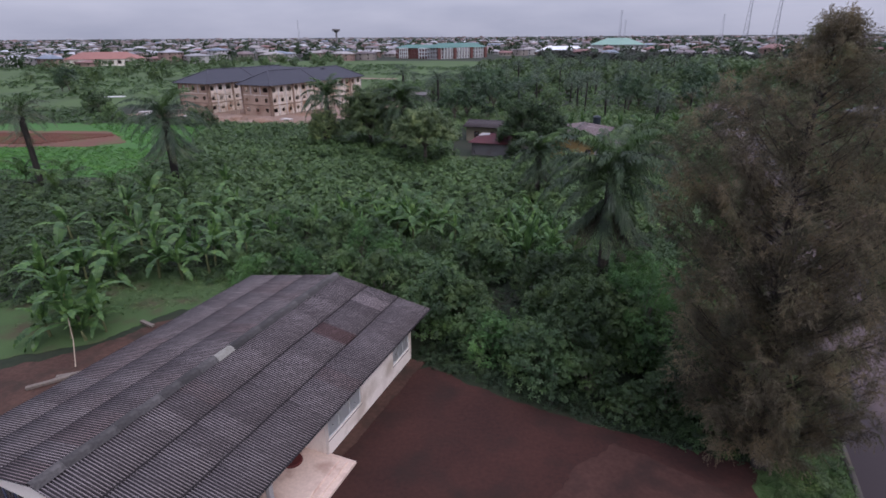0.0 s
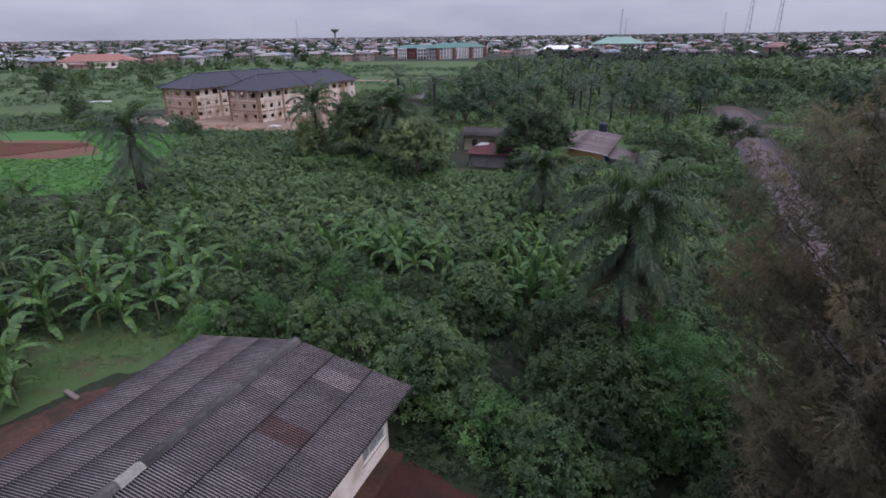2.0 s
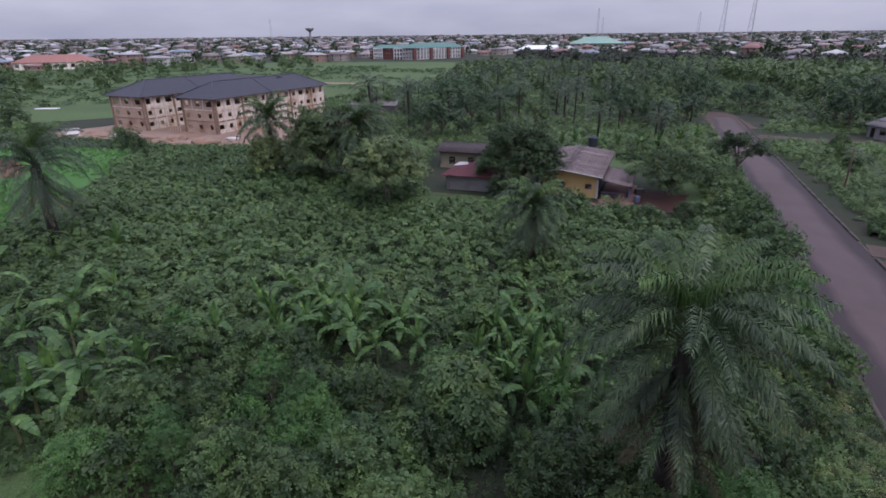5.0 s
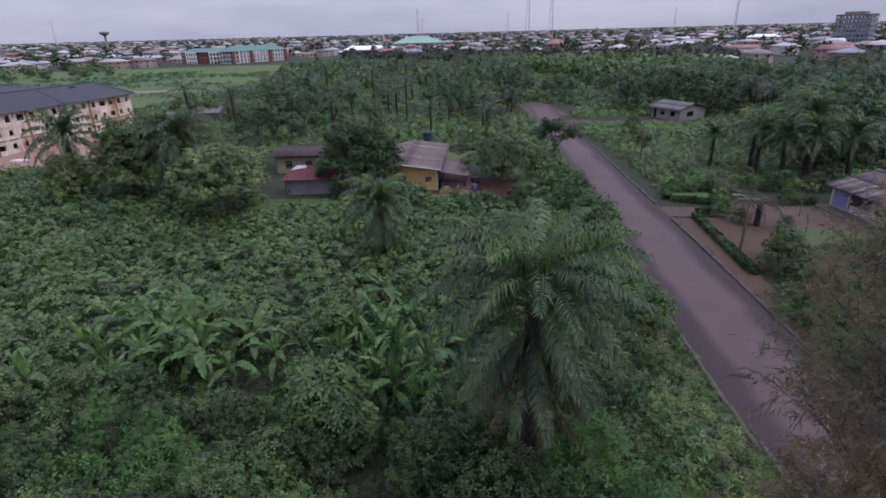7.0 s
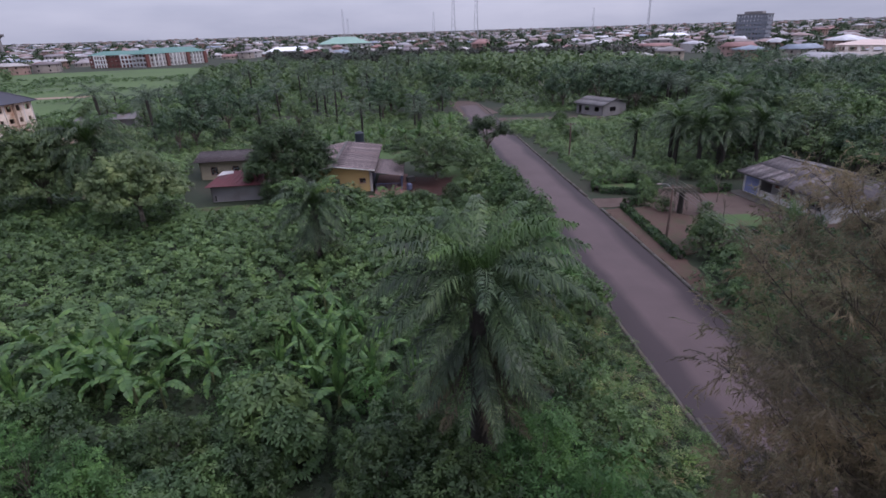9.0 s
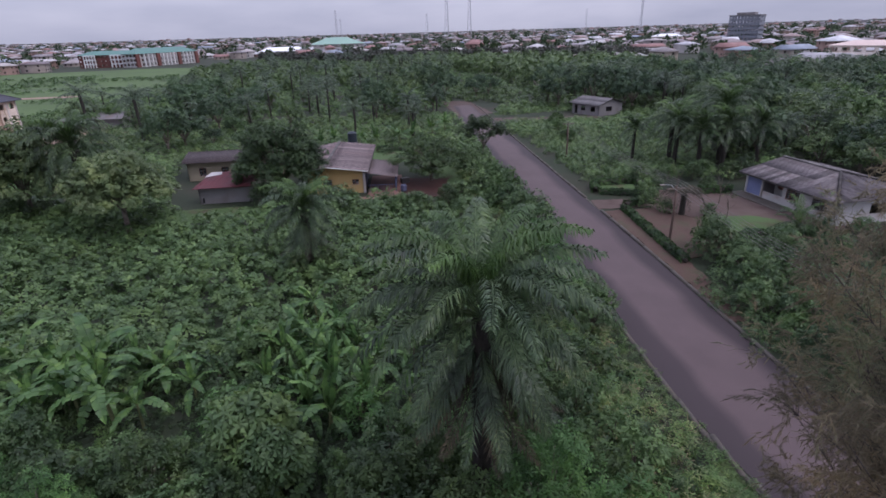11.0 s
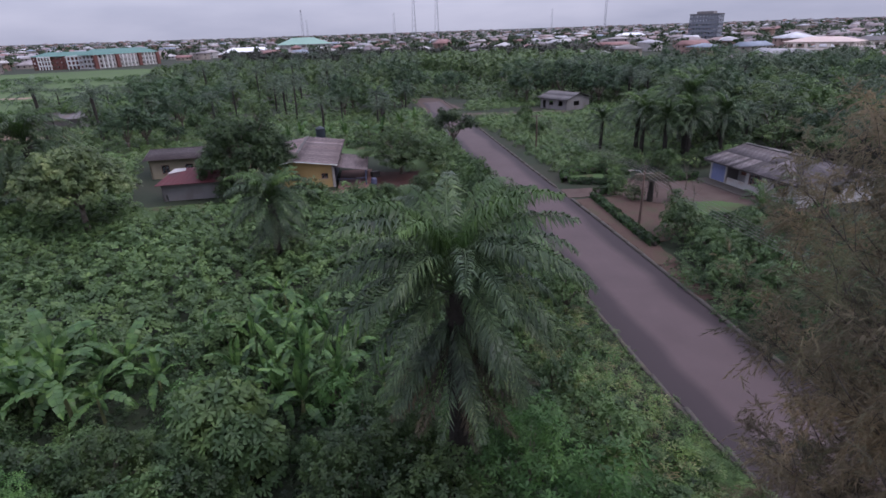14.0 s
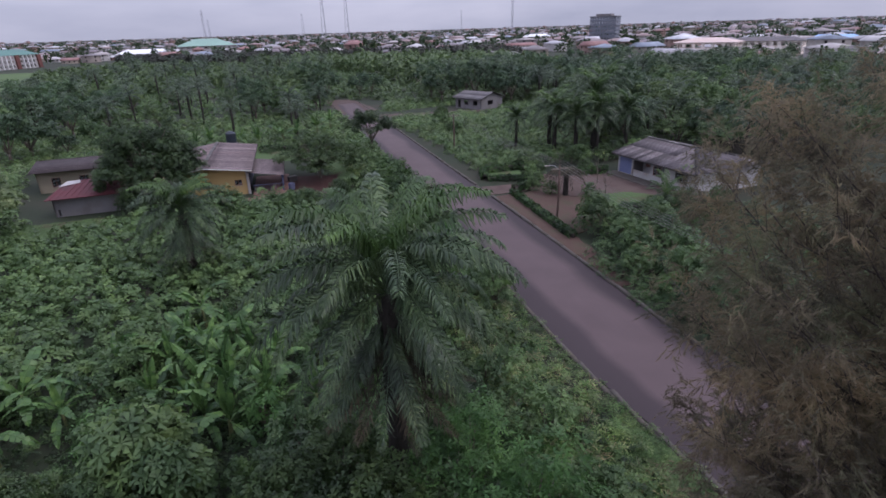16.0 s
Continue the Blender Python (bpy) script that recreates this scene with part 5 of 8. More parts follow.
# ---------------------------------------------------------------- white bungalow on the far side of the road
h4 = thing("bungalow", pose(58.5, 76.3, 0, 0, 0, -99), "weathered white bungalow with a streaked rusty corrugated roof", "bungalow")
part("wall", wall_mesh(2.9, 2.75, 0.2, [(0.25, 0.15, 2.65, 2.55)]), M["white_wall"], h4)
part("shutter", box((0.27, 0.06, 0.17), (2.63, 0.14, 2.53), 0.01), M["blue_paint"], h4, "pale blue boarded front")
part("wall", wall_mesh(3.2, 2.75, 0.2, [(0.4, 1.2, 2.9, 2.3)]), M["white_wall"], h4, "", pose(2.9, 1.8, 0))
part("wall", wall_mesh(1.6, 2.75, 0.2, []), M["grey_wall"], h4, "", pose(2.9, 0.2, 0) @ ang90)
part("shutter", box((0.42, 0.06, 1.22), (2.88, 0.12, 2.28), 0.01), M["rust_shutter"], h4, "brown louvred shutter", pose(2.9, 1.8, 0))
part("porch_wall", box((2.95, 0.1, 0), (6.05, 0.3, 0.95), 0.02), M["white_wall"], h4)
part("wall", wall_mesh(7.6, 2.75, 0.2, [(0.5, 1.0, 2.4, 2.3), (4.2, 1.0, 6.2, 2.2)]), M["white_wall"], h4, "", pose(6.1, 0, 0))
for x, mt in ((6.6, "rust_shutter"), (10.3, "frame_dark")):
    window(h4, pose(x, 0.05, 1.0), 1.9 if x < 8 else 2.0, 1.3 if x < 8 else 1.2, 2, mt, "pane_glass")
part("wall", wall_mesh(10.0, 2.75, 0.2, [(3, 1, 5, 2.2)], (5.0, 4.1)), M["white_wall"], h4, "", pose(0, 10, 0, 0, 0, -90))
part("wall", wall_mesh(10.0, 2.75, 0.2, [(4, 1, 6, 2.2)]), M["white_wall"], h4, "", pose(13.7, 0, 0) @ ang90)
part("wall", wall_mesh(13.7, 2.75, 0.2, []), M["white_wall"], h4, "", pose(13.7, 10.2, 0, 0, 0, 180))
RIDGE_END, EAVE_END = 8.3, 14.5


def cut_sheets(parent, m, x0, x1, cols, reach, mat, rg):
    """Sheets whose upper ends follow a hip: reach(x) is the length up the slope."""
    w = (x1 - x0) / cols
    for c in range(cols):
        v, t = corrugated(w + 0.03, 1.0, 0.36, 0.05, 4)
        v[:, 1] *= np.array([max(reach(x0 + c * w + q), 0.05) for q in v[:, 0]])
        part("roof_sheet", tri_mesh("roof_sheet", v, t, M[mat]), None, parent, "", m @ pose(x0 + c * w, 0, 0.012 + 0.006 * (c % 2), rg.uniform(-0.15, 0.15), rg.uniform(-0.1, 0.1), 0))


fm = slope_pose((-0.1, -1.2, 2.85), (16.5, -1.2, 2.85), (-0.1, 5, 4.3))
sheets(h4, fm, RIDGE_END + 0.1, 6.35, 13, 2, 0.32, 0.06, "rusty_roof", rng, seg=4)
cut_sheets(h4, fm, RIDGE_END + 0.1, EAVE_END + 0.1, 6, lambda x: 6.35 * (EAVE_END + 0.12 - x) / (EAVE_END - RIDGE_END), "rusty_roof", rng)
fm = slope_pose((EAVE_END, 11.2, 2.85), (-0.1, 11.2, 2.85), (EAVE_END, 5, 4.3))
sheets(h4, fm @ pose(EAVE_END - RIDGE_END, 0, 0), RIDGE_END + 0.1, 6.35, 8, 4, 0.36, 0.05, "rusty_roof", rng, seg=4)
cut_sheets(h4, fm, 0, EAVE_END - RIDGE_END, 6, lambda x: 6.35 * x / (EAVE_END - RIDGE_END), "rusty_roof", rng)
fm = slope_pose((EAVE_END, -1.2, 2.85), (EAVE_END, 11.2, 2.85), (RIDGE_END, -1.2, 4.3))
cut_sheets(h4, fm, 0, 12.4, 12, lambda x: 6.35 * min(x, 12.4 - x) / 6.2, "rusty_roof", rng)
part("ridge_board", box((-0.15, 4.75, 4.28), (RIDGE_END + 0.1, 5.25, 4.40), 0.05), M["ridge_cap"], h4)
for y in (-1.2, 11.2):
    v, t = tube([(RIDGE_END, 5, 4.36), (EAVE_END, y, 2.92)], [0.13, 0.13], 6)
    part("hip_board", tri_mesh("hip_board", v, t, M["ridge_cap"]), None, h4)
part("fascia", box((-0.05, -1.12, 2.62), (EAVE_END - 0.1, -1.08, 2.80)), M["frame_dark"], h4)
part("patio", box((-0.4, -2.0, -0.05), (8.4, -0.01, 0.14), 0.02), M["kerb"], h4)
h5 = thing("bungalow", pose(78.6, 154.5, 0, 0, 0, -78), "small far bungalow with a pale corrugated roof", "bungalow")
part("wall", wall_mesh(9, 2.6, 0.2, [(0.8, 0.1, 1.8, 2.1), (3.0, 1.0, 4.4, 2.1), (6.3, 1.0, 7.7, 2.1)]), M["grey_wall"], h5)
part("wall", wall_mesh(8, 2.6, 0.2, [(3, 1, 5, 2.1)], (4, 3.9)), M["grey_wall"], h5, "", pose(0, 8, 0, 0, 0, -90))
part("wall", wall_mesh(8, 2.6, 0.2, [(2.5, 1, 4.5, 2.1)], (4, 3.9)), M["grey_wall"], h5, "", pose(9, 0, 0) @ ang90)
part("wall", wall_mesh(9, 2.6, 0.2, []), M["grey_wall"], h5, "", pose(9, 8.2, 0, 0, 0, 180))
sheets(h5, slope_pose((-0.6, -0.8, 2.7), (9.6, -0.8, 2.7), (-0.6, 4, 4.1)), 10.2, 5.0, 8, 2, 0.42, 0.05, "pale_roof", rng, seg=4)
sheets(h5, slope_pose((9.6, 8.8, 2.7), (-0.6, 8.8, 2.7), (9.6, 4, 4.1)), 10.2, 5.0, 8, 2, 0.42, 0.05, "pale_roof", rng, seg=4)
h6 = thing("shed", pose(-40, 184, 0, 0, 0, -12), "low open shed with a grey roof beside pink rubble", "shed")
part("wall", box((0, 0, 0), (13, 5, 2.4)), M["grey_wall"], h6)
part("roof", slab([(-0.5, -0.8, 2.5), (13.5, -0.8, 2.5), (13.5, 6, 3.4), (-0.5, 6, 3.4)], 0.08), M["pale_roof"], h6)
h7 = thing("shed", pose(103.6, 226, 0, 0, 0, -30), "low grey shed among the trees", "shed")
part("wall", box((0, 0, 0), (9, 6, 2.6)), M["cream_wall"], h7)
part("roof", slab([(-0.6, -0.8, 2.7), (9.6, -0.8, 2.7), (9.6, 6.6, 3.8), (-0.6, 6.6, 3.8)], 0.08), M["pale_roof"], h7)

# ---------------------------------------------------------------- kerbs, culverts, poles
kerb_me = tri_mesh("kerb_stone", *join(*[(np.array([(sx * 0.13, sy * 1.48, sz) for sx in (-1, 1) for sy in (-1, 1) for sz in (-0.05, 0.2)]),
                                        np.array([(0, 2, 6), (0, 6, 4), (1, 5, 7), (1, 7, 3), (0, 1, 3), (0, 3, 2), (4, 6, 7), (4, 7, 5), (0, 4, 5), (0, 5, 1), (2, 3, 7), (2, 7, 6)]))]), M["kerb"])
for off, name, lab in ((ROAD_L - 0.16, "kerb_left", "dirty concrete kerb overgrown with weeds"), (ROAD_R + 0.2, "kerb_right", "pale concrete kerb broken at the drive")):
    kb = sheet(name, along(off - 0.12, off + 0.12, -40, 150), 0.02, "kerb", lab, "kerb", rag=0)
    for i in range(60):
        y = 14 + i * 2.9
        if off > 12 and 76.0 < y < 81.0:
            continue
        part("kerb_stone", kerb_me, None, kb, "", pose(road_x(off, y), y, rng.uniform(-0.03, 0.03) - (0.1 if off < 12 else 0.03), rng.uniform(-0.5, 0.5), 0, road_turn(y) + rng.uniform(-0.6, 0.6)))
solo("culvert", box((-1.6, -0.5, 0), (1.6, 0.5, 0.4), 0.06), M["kerb"], "pale concrete culvert head at the road edge", "culvert", m=pose(32.6, 89.2, 0.02, 0, 0, 60))
sheet("drain_channel", along(ROAD_L - 0.95, ROAD_L - 0.35, 62, 130), 0.10, "kerb", "dirty concrete drain beside the road", "drain", rag=0)
# low parapet on the left of the road, from the culvert on
for i in range(12):
    y = 91.5 + i * 2.05
    solo("parapet_block", box((-0.14, -1.0, 0), (0.14, 1.0, 0.55), 0.03), M["pale_kerb"], "low pale concrete parapet block along the road", "parapet", "parapet blocks", m=pose(road_x(ROAD_L - 0.55, y), y, 0.09, 0, rng.uniform(-1, 1), road_turn(y) + rng.uniform(-0.6, 0.6)))


def pole_at(x, y, h, lamp):
    ob = thing("utility_pole", pose(x, y, 0, 0, 0, ROAD_ANG), "weathered wooden utility pole with a crossarm", "utility pole", "utility poles")
    v, t = tube([(0, 0, -0.2), (0.05, 0, h * 0.5), (0, 0.03, h)], [0.14, 0.12, 0.09], 8)
    part("shaft", tri_mesh("shaft", v, t, M["dead_wood"], smooth=True), None, ob)
    part("crossarm", box((-0.95, -0.05, h - 0.35), (0.95, 0.05, h - 0.23), 0.01), M["plank"], ob)
    for i in range(5):
        x0 = -0.88 + i * 0.44
        bm = bmesh.new()
        bmesh.ops.create_cone(bm, cap_ends=True, segments=8, radius1=0.05, radius2=0.03, depth=0.14, matrix=Matrix.Translation((x0, 0, h - 0.16)))
        part("insulator", bm, M["kerb"], ob)
    if lamp:
        v, t = tube([(0, 0, h - 0.5), (-0.5, 0.1, h + 0.05), (-1.15, 0.15, h + 0.1)], [0.03, 0.03, 0.03], 6)
        arm = part("lamp_arm", tri_mesh("lamp_arm", v, t, M["steel"]), None, ob)
        part("lamp_head", box((-1.6, 0.04, h + 0.03), (-1.1, 0.24, h + 0.15), 0.04), M["concrete"], arm, "pale street lamp head")
    return ob


POLES = [(28.6, 32.0, 6.0), (37.6, 64.6, 6.0), (49.2, 104.5, 6.0)]
for i, (x, y, h) in enumerate(POLES):
    pole_at(x, y, h, i == 1)
for i in range(2):
    for j in range(5):
        o = Matrix.Rotation(radians(ROAD_ANG), 4, "Z") @ Vector((-0.88 + j * 0.44, 0, 0))
        a, b = Vector(POLES[i]), Vector(POLES[i + 1])
        pth = []
        for q in np.linspace(0, 1, 14):
            p = a.lerp(b, q)
            pth.append((p.x + o.x, p.y + o.y, p.z - 0.08 - 2.6 * q * (1 - q)))
        v, t = tube(pth, [0.014] * 14, 4)
        solo("power_line", tri_mesh("power_line", v, t, M["cable"]), None, "thin dark sagging power line between poles", "cable", "power lines")

# ---------------------------------------------------------------- plants: areas
K_ROAD = along(ROAD_L - 0.7, ROAD_R + 0.6, -60, 205)
K_WIDE = along(ROAD_L - 2.4, ROAD_R + 1.2, -60, 205)
K_BUNG = [(-21.5, 12), (-9.5, 10), (-2.5, 35), (-18, 41)]
K_YARD = [(-10, -30), (11.2, -30), (11.2, 27.2), (5.5, 28.9), (0.0, 31.2), (-4.6, 33.4), (-10, 31)]
K_HOUSES = [(-10, 97), (11, 92), (22, 88.5), (34, 92), (34, 112), (6, 124), (-10, 124)]
K_RIGHT = [(37, 60), (40, 58), (58, 56), (60, 56), (76, 66), (74, 82), (62, 80), (50, 88), (40, 88)]
SITE = [(-100, 136), (-80, 131), (-48, 122), (-36, 130), (-30, 170), (-40, 196), (-104, 196)]
K_CROP = [(-130, 60), (-53, 78), (-57, 96), (-66, 126), (-140, 126)]


def stuff(name, pairs, mat, label, category):
    v, t = join(*pairs)
    return solo(name, tri_mesh(name, v, t, M[mat]), None, label, category, kind="stuff")


GAPS = [(-0.2, 45.4), (0.9, 43.3), (-5.4, 38.4), (0.2, 47.8), (-6.1, 51.5), (-8.9, 51.1), (7.2, 51.0), (6.0, 32.4), (1.2, 40.0)]


def clear_of_gaps(x, y, r=1.7):
    """Away from the dark hollows between the bushes."""
    return all(math.hypot(x - a, y - b) > r for a, b in GAPS)


rng = np.random.default_rng(11)
# low scrub on the open ground, leafier and taller towards the bungalow
LOW = [(-58, 58), (-20, 57), (10, 57), (26, 60), (35, 92), (22, 96), (10, 90), (-12, 93), (-28, 106), (-38, 122), (-58, 130), (-66, 124), (-58, 96), (-54, 76)]
p1 = scatter(rng, LOW, 1.75, [K_WIDE, K_HOUSES, K_CROP])
p1 = np.concatenate([p1, scatter(rng, [(-40, 104), (-26, 94), (-10, 94), (-10, 99), (-12, 127), (-40, 128)], 1.7), scatter(rng, [(31, 97), (36, 101), (46, 128), (36, 124), (33, 112)], 1.6, [K_ROAD])])
stuff("scrub", [mounds(rng, p1, (0.8, 1.7), (0.7, 2.2), 42, 5, 0.33, 0.21, shell=(0.9, 1.05), tall_noise=0.9, noise_scale=0.12)], "scrub_leaf", "dense low leafy scrub covering the open ground", "scrub")
NEAR = [(-34, 46), (-19, 41.5), (-3, 34.5), (2, 31), (11.6, 27.0), (13, 27.0), (20, 44), (25, 60), (10, 58), (-20, 58), (-46, 60)]
p2 = scatter(rng, NEAR, 1.6, [K_WIDE, K_BUNG, K_YARD])
p2 = p2[[noise.noise((x * 0.21, y * 0.21, 8.3)) > -0.16 and clear_of_gaps(x, y) for x, y in p2]]
stuff("undergrowth", [mounds(rng, p2, (0.45, 1.1), (0.3, 1.3), 42, 5, 0.19, 0.10, tall_noise=0.9, noise_scale=0.25)], "bush_leaf", "tangled green undergrowth behind the bungalow", "undergrowth")
p2c = scatter(rng, NEAR, 0.85, [K_ROAD, K_BUNG, K_YARD])
stuff("low_weeds", [mounds(rng, p2c, (0.3, 0.6), (0.12, 0.55), 9, 5, 0.17, 0.075, tall_noise=0.7, noise_scale=0.4)], "dark_leaf", "low dark weeds under the bushes", "weeds")
WEED = along(ROAD_L - 6.5, ROAD_L - 1.5, 26, 102)
p3 = scatter(rng, WEED, 0.8, [K_YARD])
p3 = p3[rng.random(len(p3)) < np.where(p3[:, 1] < 34, 0.55, 1.0)]
stuff("roadside_weeds", [mounds(rng, p3, (0.35, 0.7), (0.4, 1.15), 24, 5, 0.27, 0.06, tall_noise=0.7, noise_scale=0.3)], "weed_leaf", "tall green and straw coloured roadside weeds", "weeds")
p3c = scatter(rng, along(ROAD_L - 1.7, ROAD_L - 0.2, 20, 102), 0.46)
p3c = p3c[[noise.noise((x * 0.35, y * 0.35, 4.4)) > -0.25 or x < road_x(ROAD_L - 0.7, y) for x, y in p3c]]
stuff("kerb_grass", [mounds(rng, p3c, (0.15, 0.4), (0.10, 0.50), 10, 5, 0.20, 0.04, tall_noise=1.0, noise_scale=0.5)], "weed_leaf", "low grass and weeds along the kerb", "grass")
p3b = p3[rng.random(len(p3)) < 0.5]
stuff("dry_stalks", [mounds(rng, p3b, (0.2, 0.45), (0.7, 1.3), 6, 4, 0.55, 0.03, tall_noise=0.5, noise_scale=0.3)], "straw_leaf", "straw coloured dry grass stalks among the weeds", "weeds")
p4 = np.concatenate([scatter(rng, along(ROAD_R + 3.8, ROAD_R + 26, 30, 58), 1.4, [K_RIGHT]), scatter(rng, along(ROAD_R + 0.8, ROAD_R + 3.8, 30, 56), 1.2)])
stuff("verge_scrub", [mounds(rng, p4, (0.7, 1.3), (0.8, 2.0), 42, 5, 0.2, 0.09, tall_noise=0.6, noise_scale=0.2)], "bush_leaf", "leafy scrub on the far side of the road", "scrub")
CROP = [(43.5, 89), (51, 88), (60, 84), (70, 92), (76, 118), (74, 142), (56, 146), (49, 112)]
p5 = scatter(rng, CROP, 1.5, [K_ROAD])
stuff("crop_rows", [mounds(rng, p5, (0.5, 0.95), (0.8, 1.5), 22, 6, 0.4, 0.11, tall_noise=0.4)], "crop_leaf", "rows of leafy green crops in a field", "crop")
BACK = [(-18, 128), (36, 122), (46, 128), (54, 158), (44, 176), (-30, 180), (-28, 140)]
p6 = scatter(rng, BACK, 2.2, [K_ROAD])
p6 = np.concatenate([p6, scatter(rng, [(50, 132), (76, 118), (96, 138), (94, 162), (76, 178), (64, 172), (57, 151)], 2.0, [K_ROAD, [(52, 147), (80, 139), (92, 150), (86, 158), (58, 160)]]), scatter(rng, [(30, 96), (35, 98), (37, 110), (30, 112)], 1.6, [K_ROAD])])
stuff("crop_patch", [mounds(rng, p6, (0.8, 1.4), (0.7, 1.7), 18, 5, 0.52, 0.19, tall_noise=0.6)], "crop_leaf", "leafy green plots behind the houses", "crop")
WOODFLOOR = [(68, 92), (150, 58), (215, 90), (215, 190), (150, 250), (70, 250), (60, 205), (82, 165), (94, 140), (76, 118)]
p7 = scatter(rng, WOODFLOOR, 4.0, [K_RIGHT])
MIDFLOOR = [(-70, 200), (52, 178), (62, 205), (110, 250), (120, 340), (20, 430), (-30, 300)]
p8 = scatter(rng, MIDFLOOR, 4.6, [K_ROAD])
stuff("wood_undergrowth", [mounds(rng, p7, (1.2, 2.3), (1.0, 2.8), 15, 4, 0.85, 0.42, tall_noise=0.6),
                           ], "wood_leaf", "dense undergrowth below the woodland trees", "undergrowth")
stuff("plantation_floor", [mounds(rng, p8, (1.2, 2.4), (0.5, 1.6), 13, 4, 0.95, 0.45, tall_noise=0.8)], "scrub_leaf", "fresh green growth between the plantation palms", "undergrowth")
MEAD = [(-420, 230), (-230, 130), (-110, 128), (-66, 128), (-34, 196), (-20, 230), (-10, 420), (-120, 450), (-420, 450)]
p9 = scatter(rng, MEAD, 7.5, [SITE, [(-112, 270), (-36, 275), (-36, 318), (-112, 314)]])
p9 = p9[[noise.noise((x * 0.02, y * 0.035, 1.3)) > -0.05 for x, y in p9]]
stuff("meadow_bushes", [mounds(rng, p9, (1.2, 4.0), (0.5, 1.8), 14, 4, 1.0, 0.5, tall_noise=0.9, noise_scale=0.05)], "scrub_leaf", "scattered low bushes over the meadow", "bushes")
p9b = np.concatenate([scatter(rng, [(-150, 118), (-100, 126), (-66, 124), (-54, 128), (-66, 131), (-80, 135), (-96, 141), (-108, 152), (-150, 150)], 2.2), scatter(rng, [(-58, 96), (-40, 108), (-38, 128), (-46, 130), (-62, 126)], 2.2),
                      scatter(rng, [(-36, 130), (-18, 130), (-26, 180), (-34, 196), (-34, 150)], 2.4)])
stuff("low_scrub", [mounds(rng, p9b, (0.7, 1.7), (0.4, 1.6), 20, 4, 0.42, 0.2, tall_noise=0.8, noise_scale=0.08)], "scrub_leaf", "low green scrub round the building site", "scrub")
p10 = scatter(rng, [(-64, 76), (-48, 62), (-36, 46), (-60, 40), (-110, 62), (-110, 74)], 1.9)
p10 = np.concatenate([p10, scatter(rng, [(-62, 42), (-36, 36), (-31, 46), (-34, 58), (-46, 62), (-64, 64)], 1.8)])
stuff("field_edge_scrub", [mounds(rng, p10, (0.9, 1.8), (1.0, 2.8), 26, 5, 0.36, 0.16, tall_noise=0.6)], "tree_leaf", "dark scrub along the edge of the field", "scrub")
p11 = scatter(rng, [(-34, 34), (-24, 38.5), (-19, 41), (-20, 44), (-34, 46)], 0.55)
stuff("grass_tufts", [mounds(rng, p11, (0.15, 0.3), (0.08, 0.28), 6, 5, 0.2, 0.03)], "crop_leaf", "short grass tufts", "grass")
p12 = np.concatenate([scatter(rng, [(-12, 92.5), (10, 89.5), (12, 93), (-4, 97), (-11, 98)], 0.9), scatter(rng, along(ROAD_L - 4.2, ROAD_L - 0.6, 8, 30), 0.45, [K_YARD])])
stuff("lawn_tufts", [mounds(rng, p12, (0.2, 0.4), (0.08, 0.3), 6, 5, 0.22, 0.035)], "weed_leaf", "rough grass tufts on the verge and lawn", "grass")
EDGE = [(-5.4, 33.6), (0.0, 31.0), (5.5, 28.9), (11.4, 27.0), (12.0, 28.4), (6.2, 30.4), (0.6, 32.8), (-4.6, 35.4)]
p13 = scatter(rng, EDGE, 0.45)
stuff("edge_weeds", [mounds(rng, p13, (0.3, 0.6), (0.2, 0.95), 18, 5, 0.15, 0.06, tall_noise=0.8, noise_scale=0.5)], "dark_leaf", "low dark weeds along the edge of the yard", "weeds")
p14 = scatter(rng, along(ROAD_L - 4.2, ROAD_L - 0.5, 14, 30), 0.5, [K_YARD])
stuff("verge_weeds", [mounds(rng, p14, (0.25, 0.5), (0.15, 0.5), 10, 5, 0.2, 0.04, tall_noise=0.8, noise_scale=0.5)], "weed_leaf", "mixed grass and weeds on the verge", "weeds")
p15 = scatter(rng, [(-120, 66), (-53, 79), (-57, 95), (-70, 99), (-76, 98), (-120, 94)], 1.25)
p15 = np.concatenate([p15, scatter(rng, [(-72, 105), (-66, 100), (-60, 104), (-66, 124), (-96, 126), (-86, 117)], 1.5)])
stuff("young_crop", [mounds(rng, p15, (0.35, 0.7), (0.15, 0.5), 12, 4, 0.3, 0.12, tall_noise=0.6)], "field_leaf", "young bright green crop plants in the field", "crop")
ridges = bmesh.new()
for i in range(26):
    y = 100.5 + i * 0.95
    if y > 112.5:
        break
    add_box(ridges, (-146, y, 0.05), (-79 - abs(i - 10) * 0.7, y + 0.3, 0.3), 0.08)
solo("plough_ridges", ridges, M["ploughed"], "parallel earth ridges of the ploughed field", "furrows", kind="stuff")


